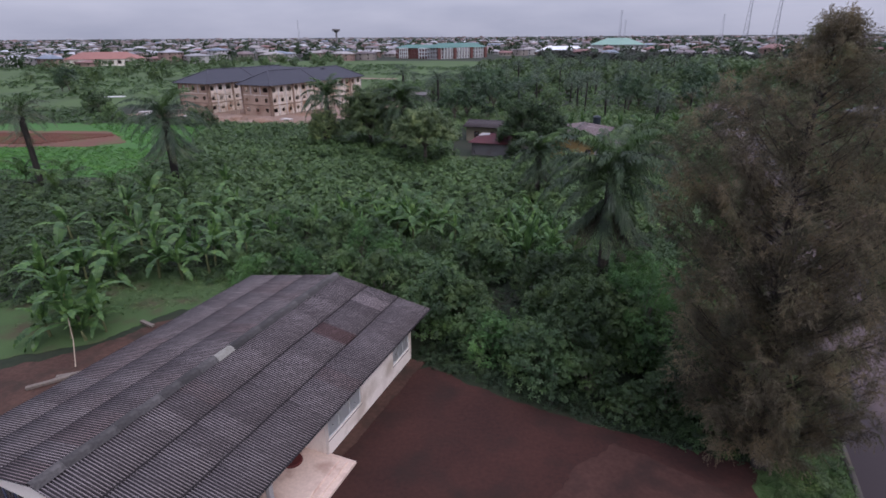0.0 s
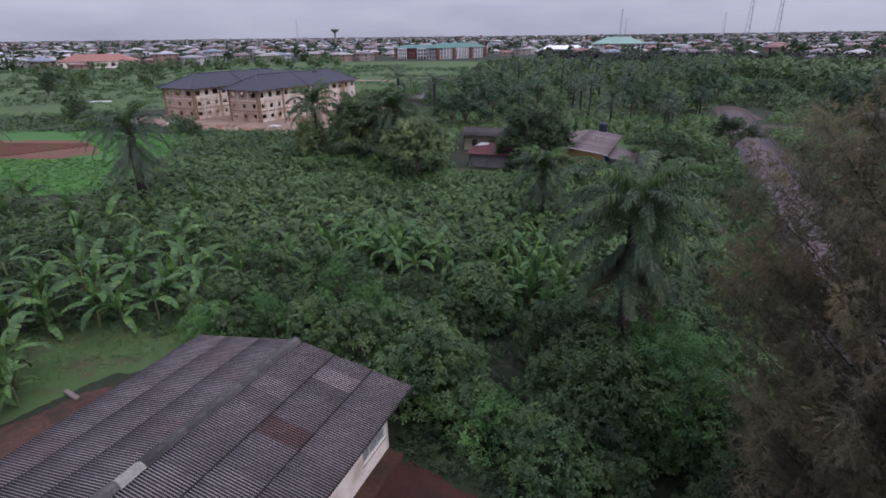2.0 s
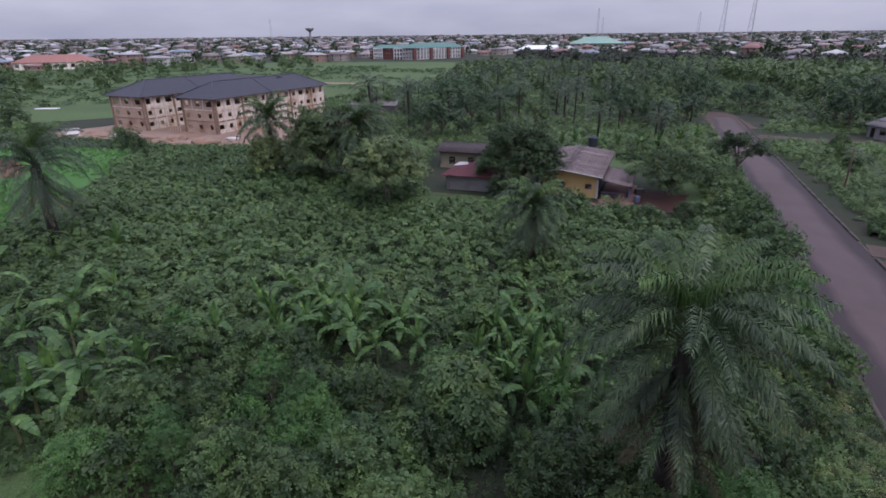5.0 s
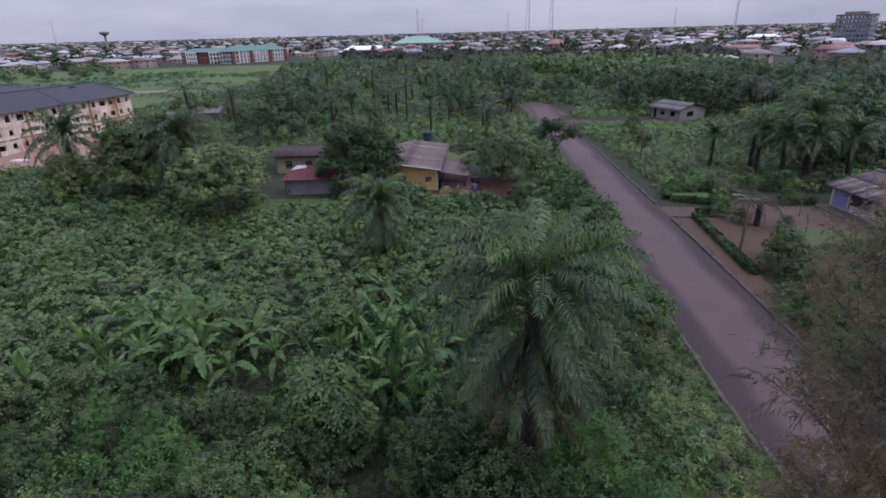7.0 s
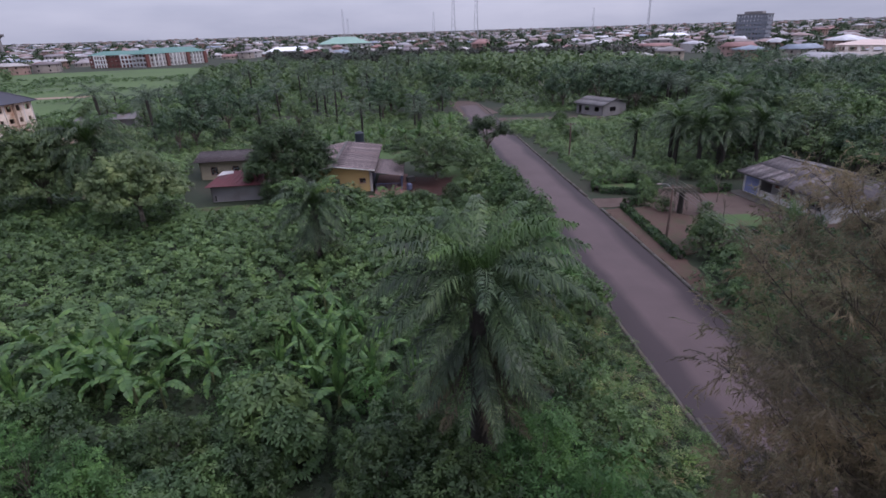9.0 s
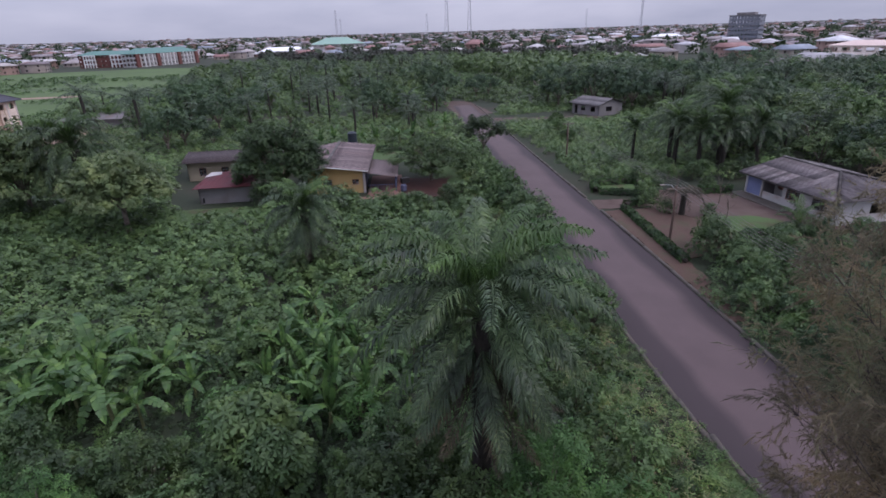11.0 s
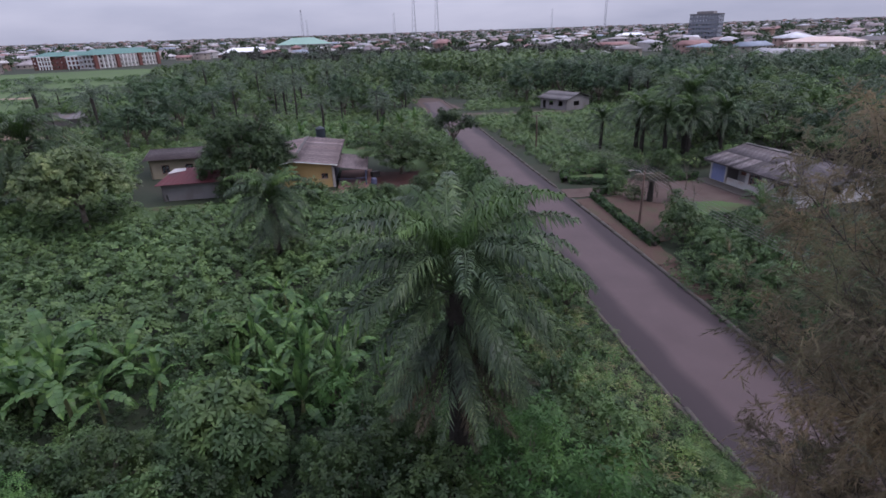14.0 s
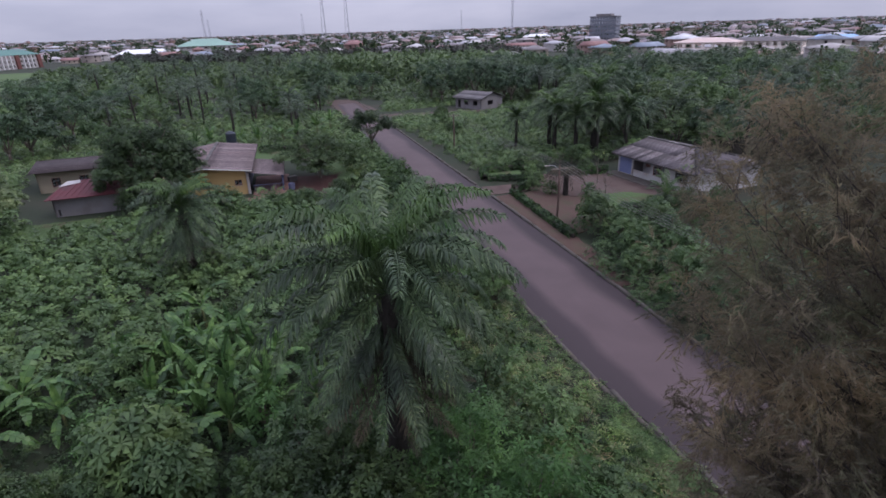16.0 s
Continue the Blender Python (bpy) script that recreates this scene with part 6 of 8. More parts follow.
# ---------------------------------------------------------------- shrubs
def shrub(rg, label, mat, r, h, per, k, L, W, clumps=9, group="shrubs"):
    """Stems and a lumpy crown of leaf whorls."""
    ob = thing("shrub", Matrix(), label, "shrub", group)
    wood = []
    C = []
    for i in range(clumps):
        a = i * 2.4
        q = math.sqrt((i + 0.3) / clumps)
        c = np.array([math.cos(a) * r * q * 0.8, math.sin(a) * r * q * 0.8, h * (0.92 - 0.5 * q * q) * rg.uniform(0.8, 1.08)])
        C.append(c)
        wood.append(tube([(0, 0, -0.05), c * [0.4, 0.4, 0.55], c * [1, 1, 0.92]], [0.05, 0.035, 0.015], 5))
    C = np.array(C)
    cr = r * (0.38 if clumps < 12 else 0.28) * rg.uniform(0.7, 1.3, (clumps, 1, 1))
    d = unit(rg.normal(size=(clumps, per, 3)))
    d[..., 2] = d[..., 2] * 0.85 + 0.15
    P = C[:, None] + d * cr * rg.uniform(0.72, 1.05, (clumps, per, 1)) * [1, 1, 0.85]
    low = d.copy()
    low[..., 2] = np.abs(low[..., 2]) * 0.3
    P = np.concatenate([P.reshape(-1, 3), (low[:3] * [r * 0.95, r * 0.95, h * 0.8] + [0, 0, h * 0.18]).reshape(-1, 3)])
    P[:, 2] = np.maximum(P[:, 2], 0.08)
    nrm = np.concatenate([d.reshape(-1, 3), low[:3].reshape(-1, 3)]) + [0, 0, 0.6] + rg.normal(0, 0.22, P.shape)
    part("stem", tri_mesh("stem", *join(*wood), M["bark"]), None, ob)
    part("foliage", tri_mesh("foliage", *rosettes(rg, P, nrm, k, L, W, fine=True), M[mat]), None, ob)
    return ob


SHRUBS = [shrub(rng, "leafy grey-green shrub with whorled leaves", "bush_leaf", 1.6, 2.9, 40, 5, 0.201, 0.101),
          shrub(rng, "bushy green shrub in the undergrowth", "scrub_leaf", 1.7, 2.6, 37, 5, 0.217, 0.111),
          shrub(rng, "dark leafy shrub in the undergrowth", "tree_leaf", 1.8, 3.2, 40, 5, 0.212, 0.111),
          shrub(rng, "bright green feathery bush", "bright_leaf", 1.9, 2.6, 47, 5, 0.206, 0.072),
          shrub(rng, "fresh green shrub with broad upright leaves", "scrub_leaf", 1.4, 2.8, 34, 6, 0.27, 0.12),
          shrub(rng, "tall lumpy dark green bush", "tree_leaf", 2.5, 4.7, 47, 5, 0.201, 0.101, 19),
          shrub(rng, "tall bright green feathery bush", "bright_leaf", 2.8, 5.7, 54, 5, 0.206, 0.068, 19),
          shrub(rng, "tall grey-green bush with whorled leaves", "bush_leaf", 2.4, 4.0, 44, 5, 0.201, 0.101, 18),
          shrub(rng, "small rounded light green shrub", "scrub_leaf", 1.15, 1.8, 18, 5, 0.216, 0.104, 6),
          shrub(rng, "small dark leafy shrub", "tree_leaf", 1.2, 2.1, 18, 5, 0.216, 0.104, 6),
          shrub(rng, "small grey-green shrub with whorled leaves", "bush_leaf", 1.1, 1.7, 18, 5, 0.216, 0.104, 6),
          shrub(rng, "small bright green shrub", "bright_leaf", 1.0, 1.6, 20, 5, 0.191, 0.078, 6)]
HIDE = [(-6, 44.5), (-2, 46.0), (-10, 48.6), (10.9, 41.4), (-2.6, 51.1), (5.0, 35.4), (8.8, 38.7), (-4.1, 39.4), (-13.6, 50.0), (0.4, 47.6), (-7.4, 50.6), (-15.2, 47.4)]
for s, (x, y) in zip(SHRUBS, HIDE):
    s.matrix_world = pose(x, y, 0)


def put(src, x, y, s=1.0, z=0.0):
    return copy_thing(src, pose(x, y, z, 0, 0, rng.uniform(0, 360)) @ Matrix.Diagonal((s * rng.uniform(0.9, 1.1), s * rng.uniform(0.9, 1.1), s * rng.uniform(0.9, 1.15), 1)))


for x, y in scatter(rng, [(-20, 42), (-3, 37), (3, 32.5), (12.5, 30), (15, 40), (12, 50), (2, 48), (-8, 54), (-22, 54)], 3.7, [K_WIDE, K_BUNG, K_YARD]):
    d = math.hypot(x - 6.6, y - 41.2)
    if d < 1.6 or not clear_of_gaps(x, y, 2.2):
        continue
    put(SHRUBS[int(rng.choice([0, 0, 1, 1, 2, 2, 3]))], x, y, rng.uniform(0.6, 1.15))
for x, y in scatter(rng, [(-22, 43), (-3, 36), (3, 32), (12.5, 29), (16, 40), (19.5, 55), (10, 62), (-10, 62), (-26, 58)], 2.45, [K_WIDE, K_BUNG, K_YARD]):
    if clear_of_gaps(x, y, 1.9):
        put(SHRUBS[int(rng.choice([8, 8, 9, 9, 10, 10, 11]))], x, y, rng.uniform(0.55, 1.3))
for x, y, k, s in ((8.6, 35.5, 6, 1.08), (-6.0, 36.6, 7, 1.05), (-3.6, 37.8, 3, 0.8), (-8.2, 38.6, 5, 1.05), (-0.5, 34.3, 3, 1.0), (-4.2, 37.4, 7, 1.1), (2.3, 31.8, 7, 0.95), (11.4, 37.0, 7, 0.8), (-1.2, 47.4, 4, 1.45), (-0.6, 45.8, 4, 1.2), (-9.0, 45.4, 3, 1.0), (-7.2, 44.4, 3, 0.85), (-9.6, 43.6, 3, 0.9),  (7.2, 34.9, 5, 1.05), (5.5, 35.4, 5, 1.22), (7.0, 35.6, 5, 1.15), (4.4, 33.6, 5, 0.8), (7.6, 36.4, 5, 0.95), (5.2, 38.8, 5, 1.0), (3.6, 37.6, 5, 0.9), (-8.8, 40.6, 7, 0.85), (-12.8, 43.2, 5, 0.75), (-20.1, 42.5, 3, 0.95), (-17.0, 44.6, 3, 0.9), (1.6, 33.0, 7, 0.78), (4.9, 31.4, 5, 0.62), (8.6, 30.2, 5, 0.72), (-1.5, 35.0, 7, 0.8), (-3.2, 35.6, 0, 0.7),
                   (10.6, 31.8, 5, 0.85), (3.0, 34.9, 7, 0.8), (9.6, 33.8, 5, 0.8), (12.4, 33.0, 2, 1.1), (6.6, 29.6, 2, 0.7), (10.4, 28.6, 2, 0.75), (2.8, 31.6, 0, 0.7), (-9.6, 46.2, 6, 0.72), (-12.4, 48.6, 6, 0.6), (-11.6, 41.6, 7, 0.9), (-6.6, 42.2, 7, 0.85), (-15.4, 43.0, 6, 0.55), (-6.0, 47.6, 5, 0.75), (3.0, 41.6, 5, 0.85), (-1.6, 48.8, 5, 0.7), (-2.4, 50.6, 3, 1.0), (-2.4, 37.0, 5, 0.8), (5.6, 42.6, 5, 0.8), (-18.6, 47.0, 7, 0.7), (-3.0, 46.4, 7, 0.7), (3.6, 42.1, 2, 1.1), (-0.6, 57.4, 4, 1.0), (-9.6, 48.8, 0, 1.1), (-4.3, 44.4, 0, 1.1),
                   (38.6, 60.4, 2, 1.25), (40.2, 61.8, 2, 1.1), (33.2, 50.4, 7, 0.65), (35.6, 52.5, 7, 0.75), (38.5, 57.0, 7, 0.7), (36.4, 49.4, 10, 1.2), (40.4, 53.4, 7, 0.8), (44.0, 57.4, 7, 0.7), (32.4, 46.6, 10, 1.2), (34.6, 48.4, 10, 1.3), (42.4, 60.0, 7, 0.6), (38.0, 46.5, 7, 0.75), (39.2, 55.2, 10, 1.3), (31.2, 43.6, 7, 0.7), (34.0, 43.0, 7, 0.8), (30.0, 40.4, 10, 1.3), (46.5, 55.0, 7, 0.8), (37.5, 55.4, 0, 1.05), (34.6, 47.0, 1, 1.1), (38.8, 50.5, 1, 1.1), (42, 56, 2, 1.1),
                   (43.2, 75.6, 2, 0.55), (46.5, 80.2, 1, 0.8), (48.6, 81.4, 2, 0.75), (44.0, 73.0, 2, 0.6), (45.2, 77.2, 2, 0.6), (47.6, 70.4, 1, 0.5), (55.2, 79.0, 2, 0.6), (52.0, 84.6, 2, 0.7), (54.6, 86.0, 1, 0.8), (57.0, 84.0, 2, 0.8), (59.4, 85.4, 1, 0.9), (61.8, 82.4, 2, 0.9), (64.4, 83.0, 2, 1.0), (67.2, 81.4, 1, 1.1), (70.0, 82.4, 2, 1.2), (50.4, 87.4, 9, 1.0), (56.0, 88.4, 9, 1.1),
                   (9.6, 90.2, 2, 0.95), (7.8, 89.6, 2, 0.8), (11.4, 90.0, 2, 0.7),
                   (15.9, 84.4, 1, 1.0), (18.5, 86.0, 1, 0.9), (-65.1, 120.5, 2, 1.5), (-72, 128, 1, 1.3), (-105.6, 144.5, 2, 2.0), (-110, 148, 1, 1.6), (-94, 132, 1, 1.4),
                   (-31, 43, 2, 0.9), (-22.5, 45.2, 4, 0.8), (-36, 41, 2, 1.0), (47, 60.5, 2, 0.7), (51.5, 60.0, 0, 0.8), (54.5, 58, 1, 0.9)):
    put(SHRUBS[k], x, y, s)


for i in range(19):
    y = 53.5 + i * 2.3
    put(SHRUBS[int(rng.choice([0, 1, 3, 7, 1]))], road_x(ROAD_L - 1.9 - 0.9 * rng.random(), y), y, rng.uniform(0.75, 1.1) * (0.75 if i % 19 < 2 else 1.0))

# ---------------------------------------------------------------- bananas
BLADES = [tri_mesh("leaf_blade", *banana_leaf(rng, ln, wd, ar, sg), M["banana_leaf"]) for ln, wd, ar, sg in ((2.4, 0.42, 84, -50), (3.0, 0.58, 72, 26), (3.2, 0.62, 56, 56), (3.0, 0.6, 36, 74), (2.7, 0.58, 10, 72))]
BAN = [banana_plant(rng, "banana plant with broad arching leaves", 1.9, 11, 2.4, BLADES), banana_plant(rng, "banana plant with torn drooping leaves", 1.2, 10, 2.4, BLADES), banana_plant(rng, "leggy banana plant with few leaves", 2.4, 7, 2.4, BLADES[1:]), banana_plant(rng, "young banana plant with upright leaves", 0.9, 6, 2.4, BLADES[:3])]
BAN[0].matrix_world = pose(-28.6, 43.4, 0)
BAN[1].matrix_world = pose(-29.0, 33.4, 0)
BAN[2].matrix_world = pose(-9.8, 57.8, 0)
BAN[3].matrix_world = pose(2.0, 53.6, 0)
for x, y, s in ((-29.8, 34.8, 1.15), (-27.8, 33.2, 1.0), (-28.4, 34.6, 1.2), (-30.6, 33.4, 0.9), (-28.8, 36.0, 1.0), (-31.0, 35.6, 1.1), (-27.2, 34.4, 0.7), (-32.2, 36.6, 1.0), (-31.4, 42.0, 1.1), (-26.4, 43.2, 0.9), (-25.2, 46.4, 1.0), (-7.0, 53.0, 0.8), (-13.0, 57.0, 0.9), (-10.4, 55.4, 0.9), (-9.0, 59.2, 0.9), (-12.2, 59.6, 1.0), (-6.6, 57.6, 0.8), (-15.6, 61.4, 0.9), (-14.0, 54.0, 0.8), (-4.4, 54.6, 0.8), (1.2, 52.4, 0.9), (3.6, 54.4, 0.9), (4.6, 50.2, 0.9), (1.6, 50.6, 0.8), (6.4, 53.6, 0.8), (2.6, 56.0, 0.9), (-24.8, 44.6, 0.9), (-33.4, 41.2, 1.0), (-22.4, 47.2, 0.9), (-27.6, 47.4, 1.0), (-30.6, 50.2, 1.0), (-35.6, 50.6, 1.0), (-28.4, 53.6, 0.9), (-24.6, 53.0, 0.8), (-10.2, 60.4, 0.8), (0.8, 56.0, 0.8), (4.4, 58.8, 0.8), (-27.4, 44.6, 1.2), (-29.6, 45.0, 1.2), (-26.0, 49.2, 1.1), (-24.0, 48.2, 1.15), (-22.8, 49.6, 1.0), (-32.6, 47.6, 1.1), (-30.5, 57.0, 1.0), (-29.8, 61.0, 1.0),
                (-34.4, 45.0, 1.1), (-35.0, 38.8, 1.2), (-36.8, 43.0, 1.1), (-40.4, 49.0, 1.2), (-38.6, 58.6, 1.2), (-33.0, 54.6, 1.1), (-21.6, 50.8, 1.0), (-36.6, 71.0, 1.0), (-40.6, 57.0, 1.2),
                (-9.4, 56.6, 1.05), (-7.8, 58.2, 1.0), (-12.4, 55.2, 1.05), (-8.6, 54.2, 1.05), (-14.2, 60.2, 1.0), (-11.0, 57.4, 0.95), (-6.0, 56.2, 0.9), (-15.4, 57.0, 0.9), (-16.8, 59.4, 1.0),
                (2.2, 58.0, 0.95), (3.4, 61.4, 0.95), (2.9, 51.6, 1.05), (4.8, 52.6, 1.0), (2.4, 49.4, 1.0), (6.6, 48.8, 0.95), (5.4, 56.0, 0.9), (-0.6, 53.6, 0.85), (-18.6, 55.0, 0.95), (-2.0, 59.4, 0.8),
                (28.0, 131.0, 1.2), (24.0, 133.0, 1.1), (31.0, 134.0, 1.2), (20.0, 130.5, 1.1), (36.0, 136.0, 1.2), (16.0, 134.0, 1.1), (13.0, 131.0, 1.1), (40.0, 140.0, 1.1)):
    put(BAN[int(rng.choice([0, 0, 1, 1, 2, 3]))], x, y, s * 0.9)

# ---------------------------------------------------------------- palms
p = oil_palm(rng, "tall oil palm with long drooping dark green fronds", 9.6, 0.36, 46, 5.4, 72, 10, dead=46, sag_extra=8, width=0.08, leaf_len=1.0, bare=-152)
p.matrix_world = pose(6.6, 41.8, 0, 0, 0, 36)
pm = oil_palm(rng, "oil palm standing in dense scrub", 5.7, 0.36, 44, 4.6, 44, 6, dead=40, sag_extra=20, width=0.085, leaf_len=0.9)
pm.matrix_world = pose(4.2, 71.6, 0)
pg = oil_palm(rng, "oil palm with an open crown over a dark trunk", 6.4, 0.3, 30, 4.5, 40, 6, dead=5, sag_extra=6, width=0.10, leaf_len=0.9)
pg.matrix_world = pose(60.1, 91.7, 0)
for x, y, s in ((-32.7, 103.5, 1.25), (61.8, 88.6, 1.0), (64.6, 86.9, 0.95), (67.2, 90.5, 1.15), (62.6, 96.0, 1.15), (70.5, 86.6, 0.9), (56.5, 97.0, 0.8), (74.0, 96.0, 1.2)):
    put(pg, x, y, s)
pd = oil_palm(rng, "old oil palm with a skirt of hanging dry fronds", 8.6, 0.46, 40, 6.8, 44, 6, dead=42, sag_extra=14, width=0.10, leaf_len=1.0, group="", leaf="palm_far", dry="palm_pale")
pd.matrix_world = pose(-44.8, 73.6, 0)
for x, y, k, s in ((5.8, 70.6, 2, 0.9), (3.0, 70.0, 2, 0.8), (4.6, 68.6, 1, 0.8)):
    put(SHRUBS[k], x, y, s)
pl = oil_palm(rng, "tall slender palm with a sparse crown", 9.6, 0.34, 24, 4.4, 34, 5, dead=8, sag_extra=10, width=0.09, leaf_len=0.85, lean=(-0.6, 0.3), group="", leaf="palm_pale")
pl.matrix_world = pose(-60.8, 69.7, 0)
young = oil_palm(rng, "young trunkless palm with upright fronds", 0.5, 0.2, 14, 2.4, 26, 4, width=0.07, leaf_len=0.5, group="young palms")
young.matrix_world = pose(15.1, 88.4, 0)
for x, y, s in ((14.5, 83.0, 0.9), (52.6, 63.2, 1.2), (50.6, 61.8, 1.1), (-44, 66, 1.5), (-50, 68, 1.6), (-54, 64, 1.7), (-40, 67.5, 1.3), (15.8, 86.5, 0.9), (-57.5, 70.5, 1.6), (-63, 70, 1.7)):
    put(young, x, y, s)
stump = thing("palm_stump", pose(45.0, 71.6, 0), "dead palm stump with hanging dry fronds", "palm stump")
part("trunk", tri_mesh("trunk", *palm_trunk(rng, 2.6, 0.3), M["palm_bark"]), None, stump)
dv, dt = palm_frond(rng, 3.1, 26, 30, 85, 0.07, 0.6)
dm = tri_mesh("dead_frond", dv, dt, M["palm_dead"])
for i in range(20):
    part("dead_frond", dm, None, stump, "", pose(0, 0, 2.55, rng.uniform(-10, 10), rng.uniform(-20, 12), i * 137.5))
PALM_FAR = [palm_simple(rng, "oil palm in the wooded plantation", 5.6, 0.24, 20, 4.4, 14), palm_simple(rng, "slender oil palm in the plantation", 6.8, 0.2, 16, 4.0, 12)]
PALM_FAR[0].matrix_world = pose(22.1, 146.5, 0)
PALM_FAR[1].matrix_world = pose(34.3, 148.3, 0)
put(PALM_FAR[1], -29.7, 160.4, 1.45)
put(PALM_FAR[1], -19.2, 153.1, 1.3)
put(PALM_FAR[0], -8.5, 163.7, 1.1)
put(PALM_FAR[0], 1.5, 166.0, 1.0)
put(PALM_FAR[0], 31.8, 135.5, 1.0)
put(PALM_FAR[0], 37.6, 155.0, 1.0)

# ---------------------------------------------------------------- trees
tr = tree(rng, "broad leafy tree with an open rounded crown", "pale_tree_leaf", h=9.9, trunk_h=3.0, r=0.28, crown_r=5.3, crown_h=7.4, limbs=18, clumps=185, per=50, k=5, L=0.26, W=0.15, clump_r=0.95, low=0.6)
tr.matrix_world = pose(-12.9, 90.3, 0)
tl = tree(rng, "light green leafy tree beside a palm", "pale_tree_leaf", h=12.2, trunk_h=2.6, r=0.25, crown_r=4.9, crown_h=10.2, limbs=16, clumps=180, per=48, k=5, L=0.27, W=0.15, clump_r=1.0, low=0.8)
tl.matrix_world = pose(-24.6, 101.8, 0)
tr2 = tree(rng, "dense dark green tree between the houses", "tree_leaf", h=10.8, trunk_h=1.6, r=0.3, crown_r=6.3, crown_h=9.6, limbs=22, clumps=240, per=50, k=5, L=0.25, W=0.13, clump_r=1.1, low=0.8)
tr2.matrix_world = pose(4.2, 100.4, 0)
tu = tree(rng, "spreading umbrella shaped tree in flat tiers", "tree_leaf", h=6.0, trunk_h=2.2, r=0.2, crown_r=5.8, crown_h=4.6, limbs=26, clumps=120, per=40, k=5, L=0.24, W=0.12, clump_r=1.0, layers=3)
tu.matrix_world = pose(24.4, 99.4, 0)
ts = tree(rng, "small dark tree leaning over the road edge", "dark_leaf", h=8.2, trunk_h=3.0, r=0.18, crown_r=4.3, crown_h=5.4, limbs=13, clumps=42, per=40, k=5, L=0.28, W=0.13, clump_r=0.95)
ts.matrix_world = pose(35.6, 107.0, 0)
put(pm, -18.2, 99.6, 1.35)
for x, y, k, sc in ((22.4, 86.0, 5, 0.6), (24.6, 87.4, 5, 0.55), (27.2, 90.0, 2, 0.7), (29.4, 93.4, 2, 0.6), (64.7, 137.0, 5, 0.8), (57.0, 118.5, 5, 0.55)):
    put(SHRUBS[k], x, y, sc)
put(tl, -33.6, 104.0, 0.62)
for x, y, k, s in ((-13, 92.5, 8, 1.2), (-17.5, 92.8, 8, 1.3), (-20.5, 97.5, 1, 1.0), (-25.5, 100.5, 0, 1.0), (-10.6, 95.2, 9, 1.0), (1.0, 95.6, 2, 0.9), (4.4, 95.4, 2, 0.9)):
    put(SHRUBS[k], x, y, s)
sap = tree(rng, "thin bare sapling in the yard", "weed_leaf", h=3.2, trunk_h=1.2, r=0.05, crown_r=0.9, crown_h=1.8, limbs=7, clumps=7, per=5, k=4, L=0.16, W=0.06, clump_r=0.3, group="saplings")
sap.matrix_world = pose(48.4, 68.5, 0)
put(sap, 52.0, 73.5, 1.2)
put(sap, 56.4, 64.0, 1.1)
put(sap, 49.2, 77.6, 1.3)
WT = [tree(rng, "leafy tree in the woods", "wood_leaf", h=8.2, trunk_h=1.6, r=0.22, crown_r=4.4, crown_h=7.6, limbs=8, clumps=36, per=18, k=4, L=0.48, W=0.26, clump_r=1.25, group="woodland trees"),
      tree(rng, "dark leafy tree in the woods", "wood_dark", h=9.6, trunk_h=1.8, r=0.24, crown_r=4.6, crown_h=8.8, limbs=8, clumps=38, per=18, k=4, L=0.48, W=0.25, clump_r=1.3, group="woodland trees"),
      tree(rng, "fresh green tree in the woods", "scrub_leaf", h=7.2, trunk_h=1.3, r=0.18, crown_r=3.8, crown_h=6.8, limbs=7, clumps=32, per=18, k=4, L=0.46, W=0.26, clump_r=1.2, group="woodland trees")]
for s, (x, y) in zip(WT, ((80, 96), (-13.7, 142), (90, 108))):
    s.matrix_world = pose(x, y, 0)
for x, y, k, s in ((-11, 145, 1, 1.0), (-6, 146, 1, 0.45), (-154, 197, 1, 1.0), (-160, 200, 0, 0.7), (-36, 188, 0, 0.9), (-30, 190, 2, 0.9), (56, 200, 1, 1.2), (62, 206, 1, 1.15), (49, 196, 0, 1.25), (44, 190, 0, 1.2), (52, 208, 1, 1.2), (72, 204, 1, 0.8),
                   (77, 206, 1, 0.85), (82, 168, 1, 1.2), (88, 160, 1, 1.2), (60.5, 128, 2, 0.42), (57.5, 118, 2, 0.4), (93, 150, 1, 1.2), (-20, 160, 0, 0.8), (-2, 158, 2, 0.7), (10, 162, 0, 0.8), (84, 178, 0, 1.1), (98, 166, 1, 1.2), (-11.8, 179, 1, 1.35), (-16, 183, 1, 1.0), (40, 172, 2, 1.2), (36, 180, 0, 1.25), (47, 178, 2, 1.1)):
    put(WT[k], x, y, s)
RIGHTWOOD = [(75, 92), (110, 66), (160, 56), (215, 90), (205, 190), (150, 225), (96, 205), (92, 160), (98, 138), (80, 116)]
for x, y in scatter(rng, RIGHTWOOD, 7.6):
    q = rng.random()
    put(PALM_FAR[0] if q < 0.5 else WT[int(q * 100) % 3], x, y, rng.uniform(0.75, 1.3))
for x, y in scatter(rng, [(68, 92), (76, 80), (72, 70), (84, 58), (104, 66), (88, 84), (77, 100)], 5.2):
    q = rng.random()
    put(PALM_FAR[0] if q < 0.35 else WT[int(q * 100) % 2], x, y, rng.uniform(0.7, 1.05))
for x, y in scatter(rng, [(-24, 158), (50, 162), (60, 215), (70, 250), (-10, 260), (-44, 206)], 11.0, [K_ROAD]):
    q = rng.random()
    put(PALM_FAR[int(q * 30) % 2] if q < 0.72 else WT[int(q * 100) % 3], x, y, rng.uniform(0.7, 1.15))
for x, y in scatter(rng, [(-30, 260), (70, 250), (110, 300), (80, 400), (20, 420)], 17.0):
    put(PALM_FAR[int(rng.random() * 2)], x, y, rng.uniform(0.8, 1.2))


